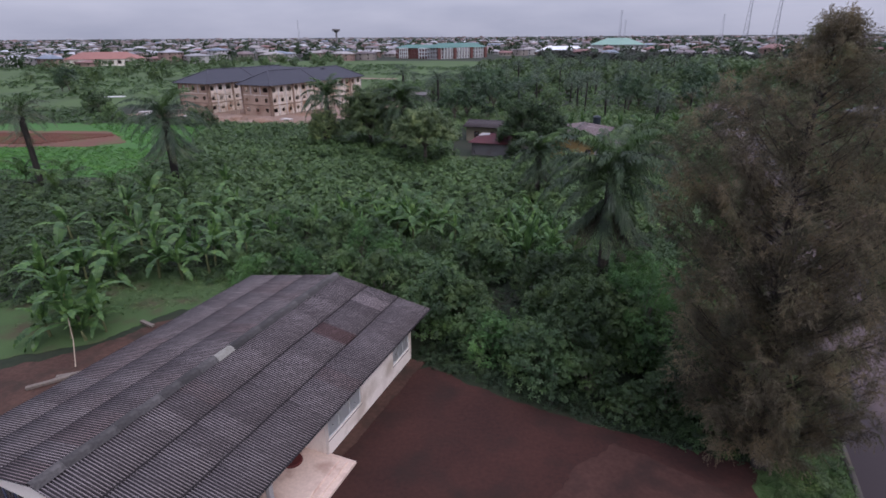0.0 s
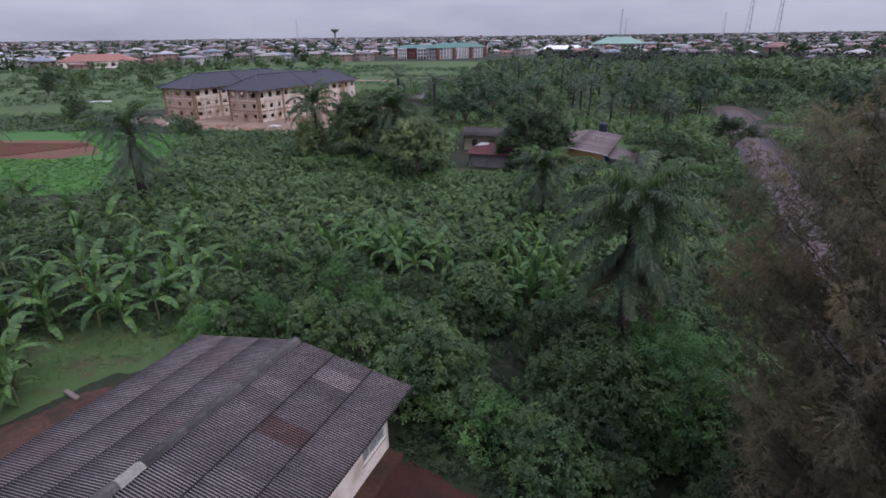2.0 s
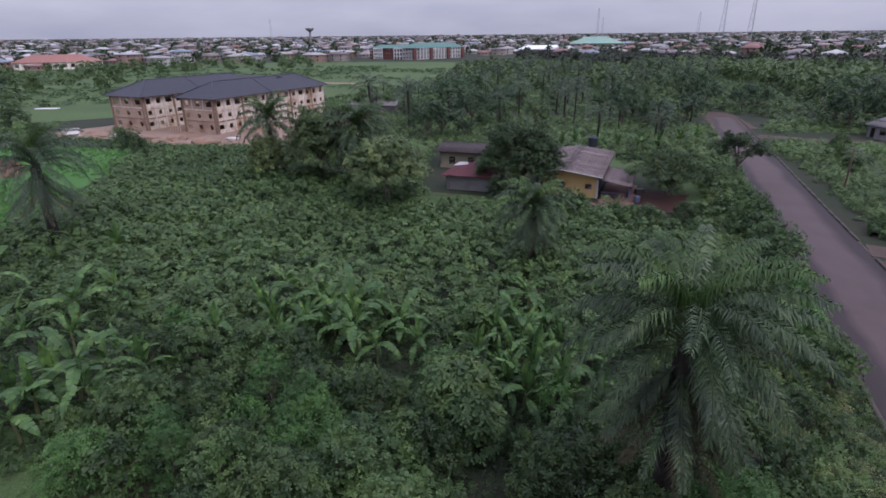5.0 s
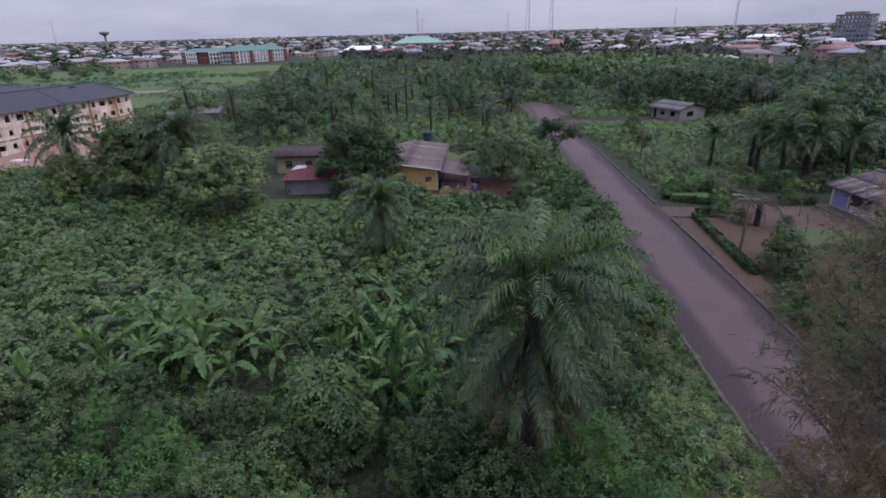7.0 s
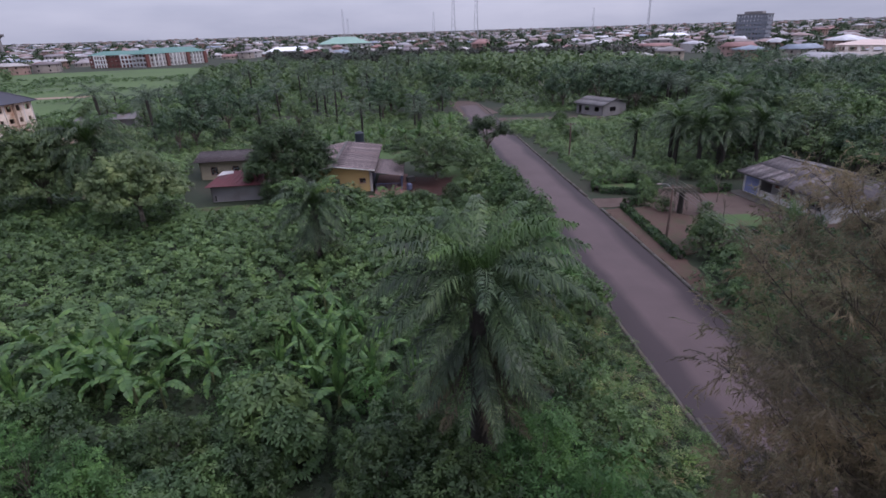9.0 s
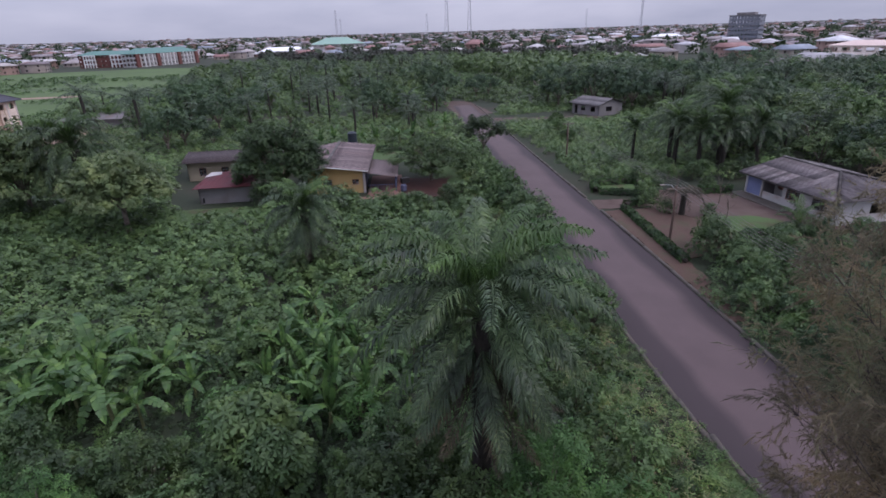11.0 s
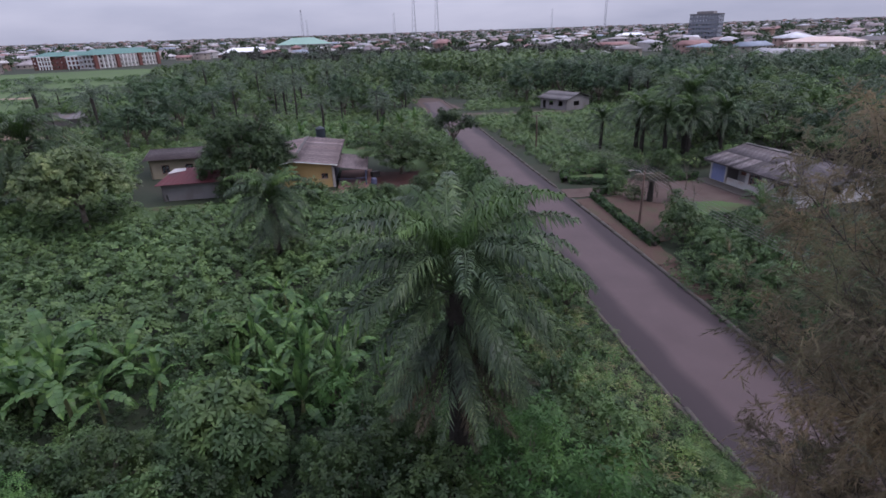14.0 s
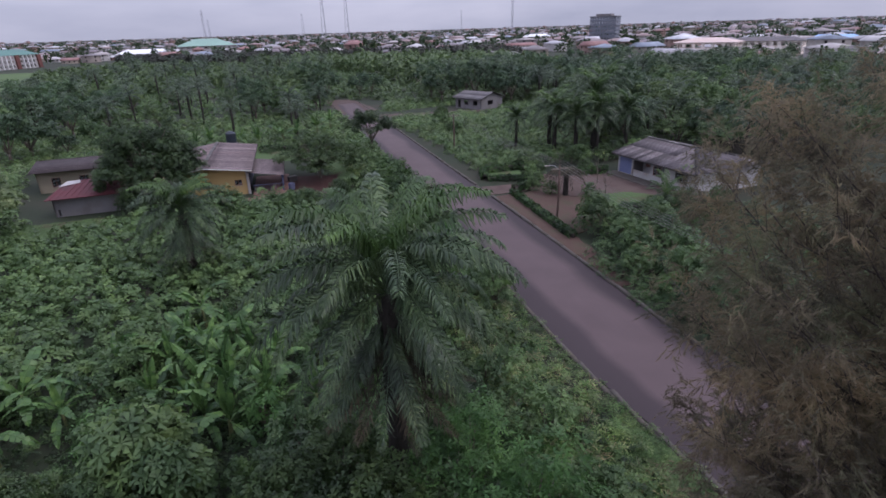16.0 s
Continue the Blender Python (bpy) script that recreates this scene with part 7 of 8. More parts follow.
# the feathery brown tree that the camera passes
def casuarina(rg, h, r0, limbs):
    """A tapering tree: rising limbs that fork into thin twigs, each ending in drooping plumes of fine needles."""
    wood = []
    s = np.linspace(0, 1, 11)
    trunk = np.stack([0.6 * (1 - s) ** 2 + 0.10 * np.sin(7 * s) + 0.4 * s ** 4, -1.8 * (1 - s) ** 2 + 0.08 * np.sin(9 * s) + 0.1 * s ** 4, h * s], 1)
    wood.append(tube(trunk, r0 * (1.12 - 1.05 * s), 9))
    zs = [1.6, 4, 7, 9, 11.5, 13.5, 15, 16, 16.8, 17.5, 18.4, h]
    rs = [3.2, 4.5, 4.8, 5.0, 5.4, 5.5, 5.5, 5.1, 3.9, 2.3, 1.2, 0.4]
    P, D, S = [], [], []
    for i in range(limbs):
        ze = 1.6 + (h - 1.6) * ((i + rg.random()) / limbs) ** 0.95
        a = i * 2.399 + rg.uniform(-0.5, 0.5)
        lump = 0.93 + 0.16 * noise.noise((math.cos(a) * 1.3, math.sin(a) * 1.3, ze * 0.22))
        lump *= 1 + 0.16 * max(0.0, math.cos(a - 2.2)) * np.interp(ze, [12.5, 14.2, 16.2, 17.0], [0, 1, 1, 0])  # fuller to the north-west
        R = np.interp(ze, zs, rs) * lump * rg.uniform(0.2, 1.0) ** 0.33
        f = max((ze - 0.75 * R - 0.3) / h, 0.07)
        o = np.array([np.interp(f, s, trunk[:, k]) for k in range(3)])
        e = np.array([np.interp(ze / h, s, trunk[:, 0]) + math.cos(a) * R, np.interp(ze / h, s, trunk[:, 1]) + math.sin(a) * R, ze])
        q = np.linspace(0, 1, 6)[:, None]
        pth = o + (e - o) * q - np.array([0, 0, 0.14 * R]) * (q - q ** 2) * 2 + rg.normal(0, 0.10, (6, 3)) * np.sin(q * 2.6)
        wood.append(tube(pth, np.linspace(0.036, 0.006, 6) * (1.25 - 0.7 * f), 5))
        way = unit((e - o)[None])[0]
        for j in range(int(8 + 4 * R)):
            u = 1 - 0.75 * rg.random() ** 1.3
            b = np.array([np.interp(u, q[:, 0], pth[:, k]) for k in range(3)])
            dv = unit((way * 0.7 + rg.normal(0, 0.55, 3) + [0, 0, 0.25])[None])[0]
            ln = rg.uniform(0.35, 0.85) * (0.5 + 0.12 * R)
            tw = b + dv * ln
            wood.append(tube([b, (b + tw) / 2 + [0, 0, 0.05], tw], [0.007, 0.005, 0.003], 3))
            m = 7
            w = rg.uniform(0.15, 1.05, (m, 1))
            P.append(b + (tw - b) * w + [0, 0, 0.05] + rg.normal(0, 0.05, (m, 3)))
            D.append(np.tile(dv, (m, 1)) * 0.8 + rg.normal(0, 0.5, (m, 3)) + [0, 0, -0.25])
            S.append(rg.uniform(0.75, 1.3, m))
    P, D, S = np.concatenate(P), unit(np.concatenate(D)), np.concatenate(S)
    per = 13
    n = len(P) * per
    ax, sz = np.repeat(D, per, 0), np.repeat(S, per)[:, None]
    u = rg.uniform(0, 1, (n, 1))
    base = np.repeat(P, per, 0) + ax * u * 0.34 * sz - np.array([0, 0, 0.10]) * u ** 2 * sz
    dn = unit(ax * 0.9 + rg.normal(0, 0.42, (n, 3)) + [0, 0, -0.25])
    L = rg.uniform(0.10, 0.21, (n, 1)) * sz * (1.1 - 0.45 * u)
    wd = unit(np.cross(dn, rg.normal(size=(n, 3)))) * rg.uniform(0.007, 0.011, (n, 1))
    v = np.stack([base - wd, base + wd, base + dn * L - [0, 0, 0.02]], 1).reshape(-1, 3)
    return join(*wood), (v, np.arange(len(v)).reshape(-1, 3))


cas = thing("casuarina_tree", pose(11.5, 28.7, 0), "tall feathery casuarina tree with brownish drooping foliage", "tree")
cw, cl = casuarina(rng, 19.4, 0.36, 360)
part("trunk", tri_mesh("trunk", *cw, M["dark_bark"], smooth=True), None, cas)
part("crown", tri_mesh("crown", *cl, M["casuarina_leaf"]), None, cas)


# ---------------------------------------------------------------- hedges
def hedge(pts, w, h):
    """A clipped hedge along a line: leaves over an upright core of twigs."""
    pairs = []
    wood = []
    for (x0, y0), (x1, y1) in zip(pts[:-1], pts[1:]):
        ln = math.hypot(x1 - x0, y1 - y0)
        d = np.array([x1 - x0, y1 - y0]) / ln
        n = int(ln * 45)
        u, q = rng.uniform(0, ln, n), rng.uniform(-1, 1, (n, 2))
        face = rng.integers(0, 3, n)
        lat = np.where(face == 0, -1, np.where(face == 1, 1, q[:, 0])) * w / 2
        z = np.where(face == 2, h, (q[:, 1] * 0.5 + 0.5) * h) + rng.normal(0, 0.04, n)
        P = np.stack([x0 + d[0] * u - d[1] * lat, y0 + d[1] * u + d[0] * lat, np.maximum(z, 0.05)], 1)
        nr = np.stack([-d[1] * np.sign(lat) * (face < 2), d[0] * np.sign(lat) * (face < 2), np.where(face == 2, 1.0, 0.35)], 1) + rng.normal(0, 0.3, (n, 3))
        pairs.append(rosettes(rng, P, nr, 5, 0.24, 0.11))
    wood.append(tube([(x, y, h * 0.4) for x, y in pts], [min(w, h) * 0.36] * len(pts), 8))
    ob = thing("hedge", Matrix(), "clipped dark green garden hedge", "hedge", "hedges")
    part("core", tri_mesh("core", *join(*wood), M["dark_bark"]), None, ob)
    part("foliage", tri_mesh("foliage", *join(*pairs), M["hedge_leaf"]), None, ob)
    return ob


hedge([(43.4, 87.0), (49.2, 86.0), (49.0, 84.6)], 0.9, 0.9)
hedge([(41.6, 83.6), (43.4, 87.0)], 0.8, 0.8)
hedge([(41.9, 83.0), (45.6, 80.2), (48.8, 80.9)], 0.8, 0.7)
hedge([(40.6, 76.2), (36.4, 62.6), (35.6, 60.0)], 0.8, 0.55)
hedge([(41.2, 76.6), (45.5, 77.6)], 0.8, 0.8)
hedge([(22.0, 124.4), (36.0, 123.6)], 1.2, 1.0)
hedge([(31.0, 101.5), (36.0, 117.5)], 0.9, 0.9)
hedge([(46.0, 63.8), (50.5, 61.0), (54.0, 59.5)], 0.7, 0.6)
hedge([(53.0, 78.0), (57.0, 76.8)], 0.8, 0.9)


# ---------------------------------------------------------------- the town
def pick_material(name, colours, rough=0.75):
    """Each house takes one of several colours."""
    m, nt, b = base_nodes(name, rough, 0, 0.35)
    geo = nt.nodes.new("ShaderNodeNewGeometry")
    r = nt.nodes.new("ShaderNodeValToRGB")
    r.color_ramp.interpolation = "CONSTANT"
    while len(r.color_ramp.elements) < len(colours):
        r.color_ramp.elements.new(0.5)
    for i, (e, c) in enumerate(zip(r.color_ramp.elements, colours)):
        e.position, e.color = i / len(colours), (*c, 1)
    nt.links.new(geo.outputs["Random Per Island"], r.inputs["Fac"])
    nz = noise_node(nt, 0.25, 5)
    v = ramp(nt, nz.outputs["Fac"], [(0.3, (0.75, 0.73, 0.72)), (0.7, (1.05, 1.05, 1.05))])
    nt.links.new(mixed(nt, 1.0, r.outputs["Color"], v, "MULTIPLY"), b.inputs["Base Color"])
    return m


# roof tones kept pale and low in contrast: distance haze put into the colours
M["town_roof"] = pick_material("town_roof", [(0.40, 0.39, 0.41), (0.21, 0.16, 0.16), (0.31, 0.30, 0.31), (0.24, 0.20, 0.20), (0.55, 0.55, 0.57), (0.20, 0.18, 0.18), (0.27, 0.24, 0.24), (0.22, 0.25, 0.30), (0.25, 0.14, 0.13), (0.36, 0.33, 0.32), (0.22, 0.20, 0.21), (0.28, 0.21, 0.20), (0.19, 0.16, 0.17), (0.44, 0.42, 0.42)])
M["town_wall"] = pick_material("town_wall", [(0.30, 0.26, 0.23), (0.40, 0.37, 0.34), (0.24, 0.16, 0.13), (0.34, 0.29, 0.24), (0.27, 0.25, 0.245), (0.46, 0.44, 0.43), (0.30, 0.20, 0.17)])


def town_arrays(rg, pts, wmin, wmax):
    """Many small houses: walls, hipped roofs and dark windows."""
    V, T, I, off = [], [], [], 0
    for x, y in pts:
        w, d = rg.uniform(wmin, wmax), rg.uniform(wmin * 0.7, wmax * 0.75)
        h = 3.0 * (1 + (rg.random() < 0.42) + (rg.random() < 0.08))
        a = radians(-16 + rg.choice([0, 90]) + rg.normal(0, 9))
        ca, sa = math.cos(a), math.sin(a)
        R = np.array([[ca, -sa, 0], [sa, ca, 0], [0, 0, 1]])
        hx, hy, o, rise = w / 2, d / 2, 0.7, rg.uniform(1.4, 2.8)
        rl = max(hx - hy, 0.3) if rg.random() < 0.75 else hx + o
        box_v = [(-hx, -hy, 0), (hx, -hy, 0), (hx, hy, 0), (-hx, hy, 0), (-hx, -hy, h), (hx, -hy, h), (hx, hy, h), (-hx, hy, h)]
        box_t = [(0, 1, 5), (0, 5, 4), (1, 2, 6), (1, 6, 5), (2, 3, 7), (2, 7, 6), (3, 0, 4), (3, 4, 7)]
        e = (hx + o, hy + o)
        roof_v = [(-e[0], -e[1], h), (e[0], -e[1], h), (e[0], e[1], h), (-e[0], e[1], h), (-rl, 0, h + rise), (rl, 0, h + rise),
                  (-e[0], -e[1], h - 0.25), (e[0], -e[1], h - 0.25), (e[0], e[1], h - 0.25), (-e[0], e[1], h - 0.25)]
        roof_t = [(0, 1, 5), (0, 5, 4), (1, 2, 5), (2, 3, 4), (2, 4, 5), (3, 0, 4), (6, 7, 1), (6, 1, 0), (7, 8, 2), (7, 2, 1), (8, 9, 3), (8, 3, 2), (9, 6, 0), (9, 0, 3)]
        win_v, win_t = [], []
        for s in range(int(h / 3)):
            for i in range(3):
                cx = (i - 1) * w * 0.3
                for yy, sg in ((-hy - 0.06, 1),):
                    b = len(win_v)
                    z0 = s * 3 + 1.0
                    win_v += [(cx - 0.6, yy, z0), (cx + 0.6, yy, z0), (cx + 0.6, yy, z0 + 1.2), (cx - 0.6, yy, z0 + 1.2)]
                    win_t += [(b, b + 1, b + 2), (b, b + 2, b + 3)]
            for i in range(2):
                cy = (i - 0.5) * d * 0.5
                for sx in (-1, 1):
                    b = len(win_v)
                    z0 = s * 3 + 1.0
                    win_v += [(sx * (hx + 0.06), cy - 0.6, z0), (sx * (hx + 0.06), cy + 0.6, z0), (sx * (hx + 0.06), cy + 0.6, z0 + 1.2), (sx * (hx + 0.06), cy - 0.6, z0 + 1.2)]
                    win_t += [(b, b + 1, b + 2), (b, b + 2, b + 3)]
        for vv, tt, k in ((box_v, box_t, 0), (roof_v, roof_t, 1), (win_v, win_t, 2)):
            vv = np.array(vv, float) @ R.T + [x, y, land_rise(x, y)]
            V.append(vv), T.append(np.array(tt) + off), I.append(np.full(len(tt), k))
            off += len(vv)
    return np.concatenate(V), np.concatenate(T), np.concatenate(I)


def fan(rg, r0, r1, a0, a1, gap0, gap1, keep_out=()):
    """Points spread over a sector round the origin, wider apart with distance."""
    out, r = [], r0
    while r < r1:
        g = gap0 + (gap1 - gap0) * (r - r0) / (r1 - r0)
        n = int((a1 - a0) * r / g)
        for i in range(n):
            a = a0 + (a1 - a0) * (i + rg.random()) / n
            rr = r + rg.uniform(-0.4, 0.4) * g
            out.append((rr * math.sin(a), rr * math.cos(a)))
        r += g * 1.15
    out = np.array(out)
    ok = np.ones(len(out), bool)
    for k in keep_out:
        ok &= ~inside(out, k)
    return out[ok]


MEADOW_K = [(-600, 100), (-330, 420), (-300, 470), (-120, 520), (-130, 660), (60, 660), (40, 480), (70, 300), (0, 100)]
TOWN_PTS = fan(rng, 520, 2600, radians(-52), radians(74), 30, 92, [MEADOW_K])
TOWN_PTS = np.concatenate([TOWN_PTS, fan(rng, 250, 520, radians(44), radians(76), 30, 34), fan(rng, 400, 520, radians(22), radians(44), 30, 34), fan(rng, 2600, 4200, radians(-50), radians(74), 110, 150)])
tv, tt, ti = town_arrays(rng, TOWN_PTS, 11, 21)
solo("town_houses", tri_mesh("town_houses", tv, tt, [M["town_wall"], M["town_roof"], M["dark_void"]], ti), None, "dense low town of small houses with pale and rusty roofs", "houses", kind="stuff")


def far_trees(rg, pts, r, h, per, L):
    n = len(pts)
    rr, hh = rg.uniform(*r, (n, 1, 1)), rg.uniform(*h, (n, 1))
    d = unit(rg.normal(size=(n, per, 3)))
    d[..., 2] = d[..., 2] * 0.9 + 0.1
    C = np.concatenate([pts, np.array([[land_rise(x, y)] for x, y in pts])], 1)[:, None] + d * rr * rg.uniform(0.6, 1.1, (n, per, 1)) * [1, 1, 0.85]
    C[..., 2] += hh * 0.62
    C[..., 2] = np.maximum(C[..., 2], 0.3)
    nr = d + [0, 0, 0.5] + rg.normal(0, 0.3, d.shape)
    return rosettes(rg, C.reshape(-1, 3), nr.reshape(-1, 3), 5, L * 0.8, L * 0.5, fine=True)


stuff("town_trees", [far_trees(rng, fan(rng, 500, 2700, radians(-52), radians(74), 30, 84, [MEADOW_K]), (3.0, 6.0), (5, 9.5), 8, 4.4), far_trees(rng, fan(rng, 245, 540, radians(40), radians(76), 24, 30), (2.2, 4.2), (4, 8), 22, 1.9)], "dark_leaf", "dark trees scattered through the town", "trees")
BELT = [(60, 430), (180, 360), (240, 330), (260, 380), (200, 470), (90, 580), (10, 590), (30, 500)]
FARWOOD = [(100, 214), (150, 228), (175, 235), (190, 300), (180, 350), (110, 390), (70, 392), (110, 300)]
MIDFAR = [(-30, 300), (-10, 262), (70, 252), (110, 300), (70, 392), (20, 470), (-20, 430)]
stuff("far_woods", [far_trees(rng, scatter(rng, FARWOOD, 9.0), (3.0, 4.6), (5, 9), 26, 1.9), far_trees(rng, scatter(rng, MIDFAR, 11.0), (2.2, 3.6), (3, 6), 26, 1.9)], "wood_leaf", "far woodland of palms and leafy trees", "woods")
stuff("tree_belt", [far_trees(rng, scatter(rng, BELT, 9.5), (3.2, 4.6), (4.5, 7.5), 26, 2.1)], "belt_leaf", "dark brownish belt of trees before the town", "trees")
stuff("field_trees", [far_trees(rng, np.concatenate([fan(rng, 300, 520, radians(-50), radians(-30), 22, 30), fan(rng, 440, 560, radians(-34), radians(-16), 16, 20), fan(rng, 200, 300, radians(-52), radians(-36), 30, 34)]), (2.0, 4.6), (3, 8), 24, 1.8)], "wood_leaf", "trees and thickets along the meadow's edge", "trees")


def town_block(name, m, w, d, storeys, sh, wall_mat, roof, roof_mat, cols, side_cols, label, win=(0.55, 0.45), rise=3.0, over=0.8):
    """A larger building of the town with real window openings on all sides."""
    ob = thing(name, m, label, "building")
    h = storeys * sh

    def face(length, n, mm):
        g = length / n
        ops = [(i * g + g * (1 - win[0]) / 2, s * sh + sh * 0.3, i * g + g * (1 + win[0]) / 2, s * sh + sh * (0.3 + win[1])) for i in range(n) for s in range(storeys)]
        part("wall", wall_mesh(length, h, 0.4, ops), M[wall_mat], ob, "", mm)

    face(w, cols, pose(0, 0, 0))
    face(d, side_cols, pose(w, 0, 0) @ ang90)
    face(w, cols, pose(w, d, 0, 0, 0, 180))
    face(d, side_cols, pose(0, d, 0, 0, 0, -90))
    for s in range(storeys):
        part("floor_slab", box((0.42, 0.42, s * sh + 0.02), (w - 0.42, d - 0.42, s * sh + 0.25)), M["concrete"], ob)
    if roof == "hip":
        part("roof", hip_roof(w, d, h + 0.1, rise, over), M[roof_mat], ob, "", pose(w / 2, d / 2, 0))
    else:
        part("roof", box((-0.4, -0.4, h + 0.003), (w + 0.4, d + 0.4, h + 0.6), 0.05), M[roof_mat], ob)
    return ob


# long school-like building with a green roof
gb = town_block("school_building", pose(-121, 586, 0, 0, 0, -20), 48, 16, 3, 3.2, "brick_red", "hip", "green_roof", 14, 4, "long red brick building with a green metal roof", rise=3)
gb2 = town_block("school_building", pose(-75.5, 556, 0, 0, 0, 52), 66, 15, 3, 3.3, "white_wall", "hip", "green_roof", 17, 4, "long white framed wing with a green metal roof", win=(0.6, 0.6), rise=4)
for x0, x1 in ((5.0, 14.0), (27.0, 39.0)):  # white verandahs on the brick front
    for i in range(5):
        part("verandah_post", box((x0 + (x1 - x0) * i / 4 - 0.35, -1.6, 0), (x0 + (x1 - x0) * i / 4 + 0.35, -0.9, 9.4), 0.05), M["frame_white"], gb, "white verandah post")
    for j in range(3):
        part("verandah_beam", box((x0 - 0.3, -1.55, j * 3.2 + 2.4), (x1 + 0.3, -0.005, j * 3.2 + 3.3), 0.05), M["frame_white"], gb, "white verandah beam")
for x0 in (-1.0, 20.0, 43.0, 63.5):  # brick stair bays on the framed wing
    part("stair_bay", box((x0, -1.4, 0), (x0 + 3.2, -0.005, 9.85), 0.05), M["brick_red"], gb2, "red brick stair bay")
for i in range(18):
    if not any(abs(i * 66 / 17 - b) < 3.4 for b in (0.6, 21.6, 44.6, 65.1)):
        part("pilaster", box((i * 66 / 17 - 0.45, -0.9, 0), (i * 66 / 17 + 0.45, -0.005, 9.85), 0.05), M["frame_white"], gb2, "white pilaster")
tw = town_block("office_tower", pose(436, 492, 0, 0, 0, -62), 26, 18, 7, 3.7, "tower_wall", "flat", "grey_wall", 9, 4, "grey office tower with rows of dark windows", win=(0.6, 0.5))
part("penthouse", box((5, 3, 26.5), (20, 15, 28.6), 0.2), M["grey_wall"], tw)
th = town_block("church_hall", pose(90, 812, 0, 0, 0, -4), 66, 40, 2, 4.4, "white_wall", "hip", "mint_roof", 10, 6, "large pale hall with a mint green roof", rise=8)
town_block("office_building", pose(274, 252, 0, 0, 0, -74), 30, 16, 2, 4.0, "cream_wall", "hip", "pinkish_roof", 6, 4, "modern cream building with a pinkish roof", win=(0.7, 0.5), rise=2.2)
wl_ = town_block("office_wing", pose(224, 214, 0, 0, 0, -74), 22, 14, 1, 4.2, "white_wall", "flat", "white_wall", 5, 3, "low white wing with a flat roof", win=(0.6, 0.45))
part("pylon", box((-1.2, -1.5, 0), (1.2, -0.3, 8.2), 0.05), M["white_wall"], wl_)
town_block("long_building", pose(322, 256, 0, 0, 0, -72), 38, 12, 2, 3.6, "cream_wall", "hip", "pale_roof", 10, 3, "long two storey building with a pale roof", rise=2)
town_block("blue_roof_building", pose(432, 276, 0, 0, 0, -68), 34, 14, 1, 4.6, "white_wall", "hip", "blue_roof", 8, 3, "low building with a light blue roof", rise=3)
town_block("pink_house", pose(232, 140, 0, 0, 0, -68), 14, 11, 2, 3.2, "pink_wall", "hip", "pale_roof", 4, 3, "pinkish two storey house among trees", rise=2)
town_block("red_roof_hall", pose(-346, 432, 0, 0, 0, 18), 52, 20, 1, 5.0, "cream_wall", "hip", "rust_roof", 10, 4, "long low hall with a rusty red roof", rise=5)
town_block("warehouse", pose(495, 678, 0, 0, 0, -40), 36, 16, 2, 3.4, "cream_wall", "hip", "white_metal", 8, 3, "pale building with a white metal roof", rise=3)
town_block("warehouse", pose(20, 700, 0, 0, 0, -6), 52, 20, 1, 5.0, "white_wall", "hip", "white_metal", 10, 4, "long store with a white metal roof", rise=4)


# ---------------------------------------------------------------- masts
def mast(x, y, h, w, label, top=0.3):
    ob = thing("radio_mast", pose(x, y, land_rise(x, y)), label, "mast", "masts")
    legs = [(math.cos(a), math.sin(a)) for a in (0.5, 2.6, 4.7)]
    th = max(0.16, h * 0.0038)
    for cx, cy in legs:
        v, t = tube([(cx * w, cy * w, 0), (cx * w * top, cy * w * top, h)], [th, th], 4)
        part("leg", tri_mesh("leg", v, t, M["steel"]), None, ob)
    n = int(h / (w * 2.2)) + 2
    pairs = []
    for i in range(n):
        z0, z1 = h * i / n, h * (i + 1) / n
        f0, f1 = 1 - (1 - top) * z0 / h, 1 - (1 - top) * z1 / h
        for j in range(3):
            a, b = legs[j], legs[(j + 1) % 3]
            if i % 2:
                a, b = b, a
            pairs.append(tube([(a[0] * w * f0, a[1] * w * f0, z0), (b[0] * w * f1, b[1] * w * f1, z1)], [th * 0.65] * 2, 3))
    part("bracing", tri_mesh("bracing", *join(*pairs), M["steel"]), None, ob)
    return ob


mast(452.7, 1345, 105, 6.5, "tall steel lattice radio mast over the town")
mast(518.7, 1374, 112, 6.5, "tall steel lattice radio mast over the town")
mast(765, 1071, 96, 2.2, "slender steel radio mast", 0.8)
mast(197.8, 1305, 66, 2.6, "slender steel radio mast", 0.6)
mast(782, 1300, 58, 2.6, "slender steel radio mast", 0.6)
mast(-454.7, 1221, 52, 2.4, "slender steel radio mast", 0.6)
mast(434.4, 1439, 60, 5.0, "short steel lattice mast")
mast(220, 1386, 50, 2.6, "slender steel radio mast", 0.6)
wt_ = thing("water_tower", pose(-353.6, 1150, land_rise(-353.6, 1150)), "water tower with a flared tank", "water tower")
v, t = tube([(0, 0, 0), (0, 0, 28)], [2.2, 1.8], 10)
part("shaft", tri_mesh("shaft", v, t, M["grey_wall"]), None, wt_)
v, t = tube([(0, 0, 27.5), (0, 0, 31), (0, 0, 34)], [2.0, 7.5, 7.8], 14)
part("tank", tri_mesh("tank", v, t, M["grey_wall"]), None, wt_)


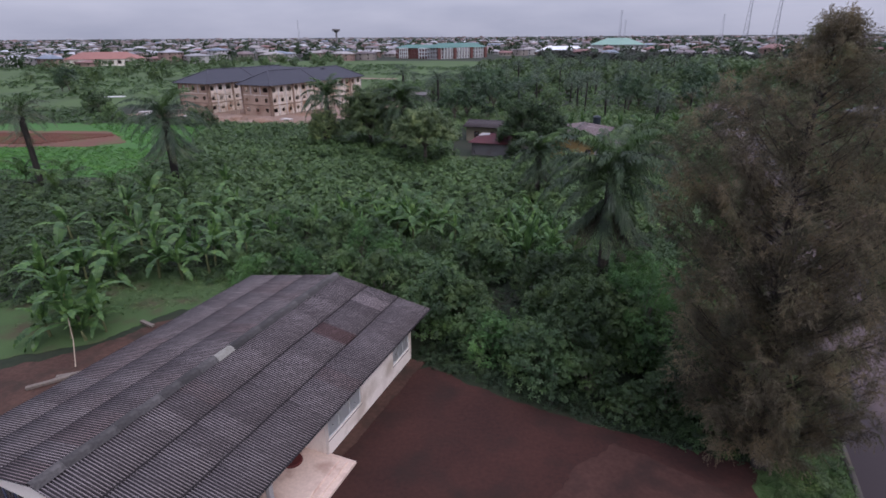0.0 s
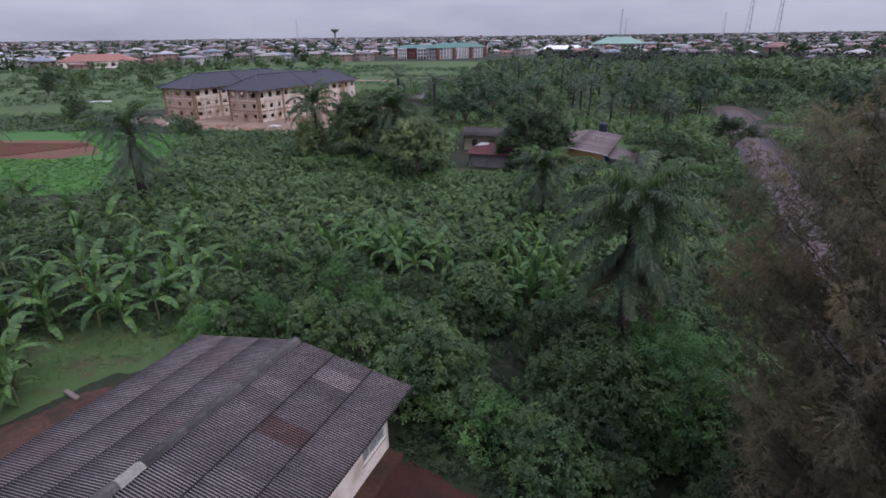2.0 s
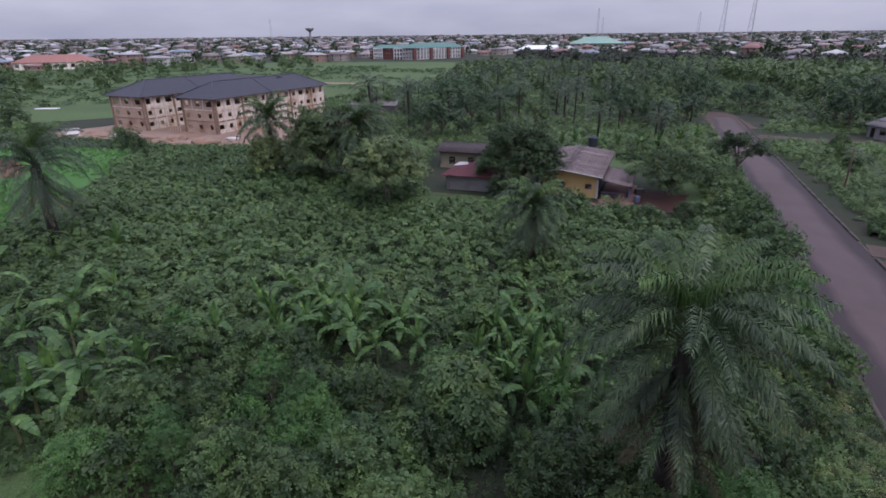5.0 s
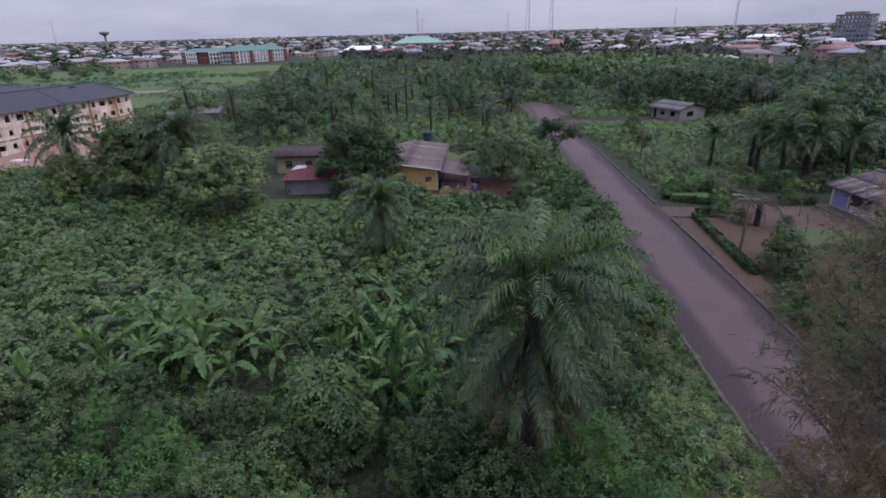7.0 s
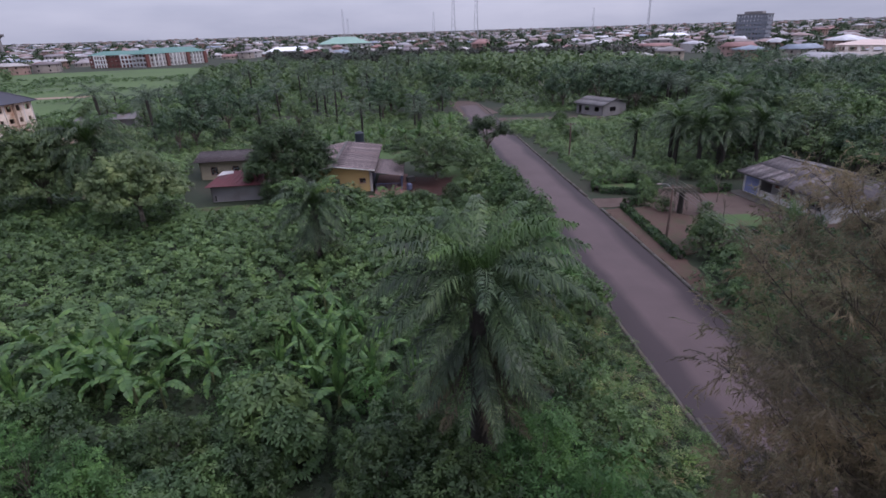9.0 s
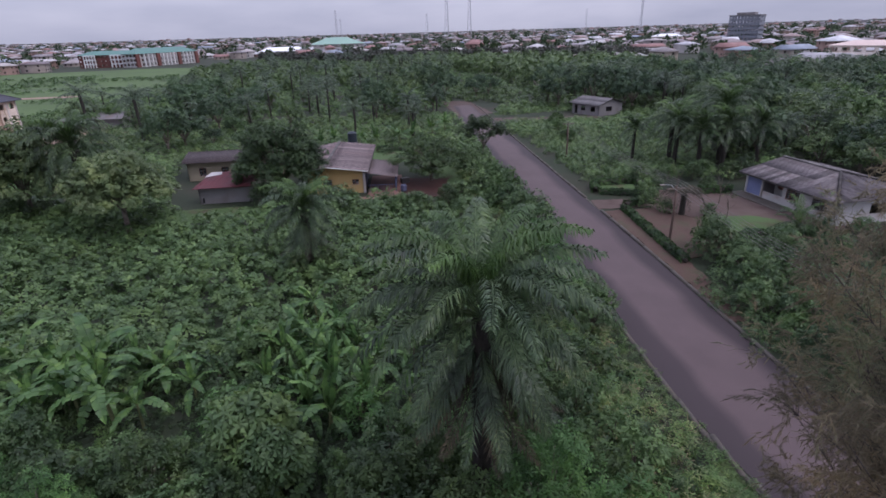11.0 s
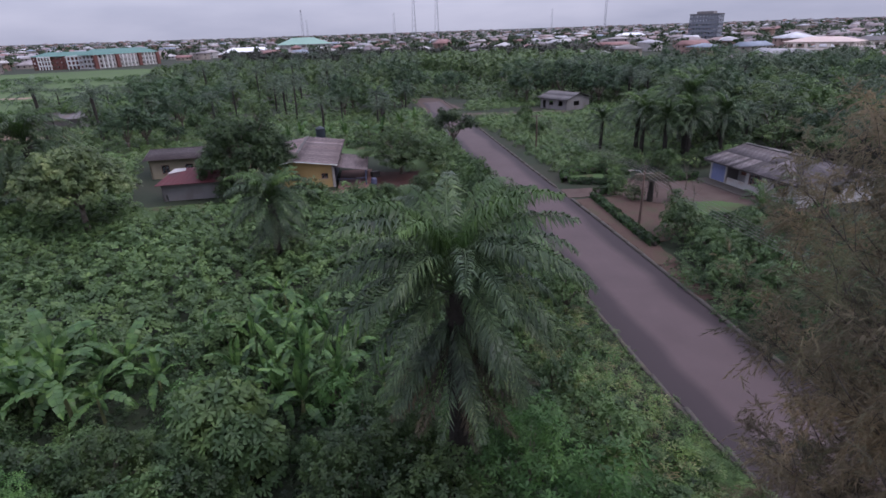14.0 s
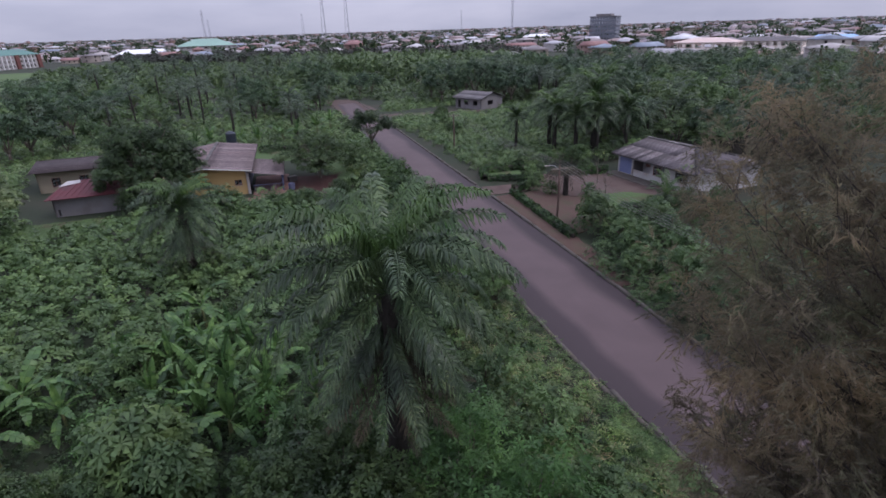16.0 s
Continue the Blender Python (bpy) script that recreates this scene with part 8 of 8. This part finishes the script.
# ---------------------------------------------------------------- survey
# The plan above was paced out; here every thing is set to where the survey puts it.
EAST = (-0.02, -3.08, -2.73, -3.39, 3.11, 1.63, -0.60, -1.54, -0.29, 3.12)
NORTH = (0.63, 4.51, 2.22, -6.25, -7.80, -6.85, 4.38, 0.43, 1.07, 1.31)


def surveyed(x, y):
    """Where a point of the plan lies by the survey (arrays of metres)."""
    x, y = np.asarray(x, float), np.asarray(y, float)
    a, b = np.clip(x, -150, 230) / 100, np.clip(y, 15, 320) / 100
    t = np.stack([np.ones_like(a), a, b, a * a, a * b, b * b, a * a * b, a * b * b, b ** 3, a ** 3])
    east, north = np.tensordot(EAST, t, 1), np.tensordot(NORTH, t, 1)
    turn, reach = np.arctan2(x, y - 22) * 1.066, np.hypot(x, y - 22) * 0.95
    far = np.clip((np.hypot(x, y) - 260) / 120, 0, 1)
    ease = np.clip((y - 30) / 14, 0, 1)
    px, py = x + east * ease, y + north * ease
    return px + (np.sin(turn) * reach - px) * far, py + (22 + np.cos(turn) * reach - py) * far


FIXED = {cas, p, bung, cam, sun}
ADJUST = {h3: (0.1, 0.3), h1: (0.4, 0.9), h2: (1.2, -0.6), unf: (0.2, 2.0)}
done = set()
for ob in [o for o in scene.objects if o.parent is None and o not in FIXED and not o.name.startswith(("ground", "earth_yard", "dry_patch", "wall_apron"))]:
    if ob.location.length > 1e-6:
        x, y = surveyed(ob.location.x, ob.location.y)
        dx, dy = ADJUST.get(ob, (0, 0))
        if ob.location.y > 60 and -14 < ob.location.x and math.hypot(*ob.location[:2]) < 320:
            ob.scale = ob.scale * 0.95
        ob.location.x, ob.location.y = float(x) + dx, float(y) + dy
        continue
    for o in (ob, *ob.children_recursive):
        if o.location.length > 1e-6:
            x, y = surveyed(o.location.x, o.location.y)
            o.location.x, o.location.y = float(x), float(y)
        elif o.type == "MESH" and o.data.name not in done:
            done.add(o.data.name)
            co = np.empty(len(o.data.vertices) * 3, np.float32)
            o.data.vertices.foreach_get("co", co)
            co = co.reshape(-1, 3)
            co[:, 0], co[:, 1] = surveyed(co[:, 0], co[:, 1])
            o.data.vertices.foreach_set("co", co.ravel())
            o.data.update()
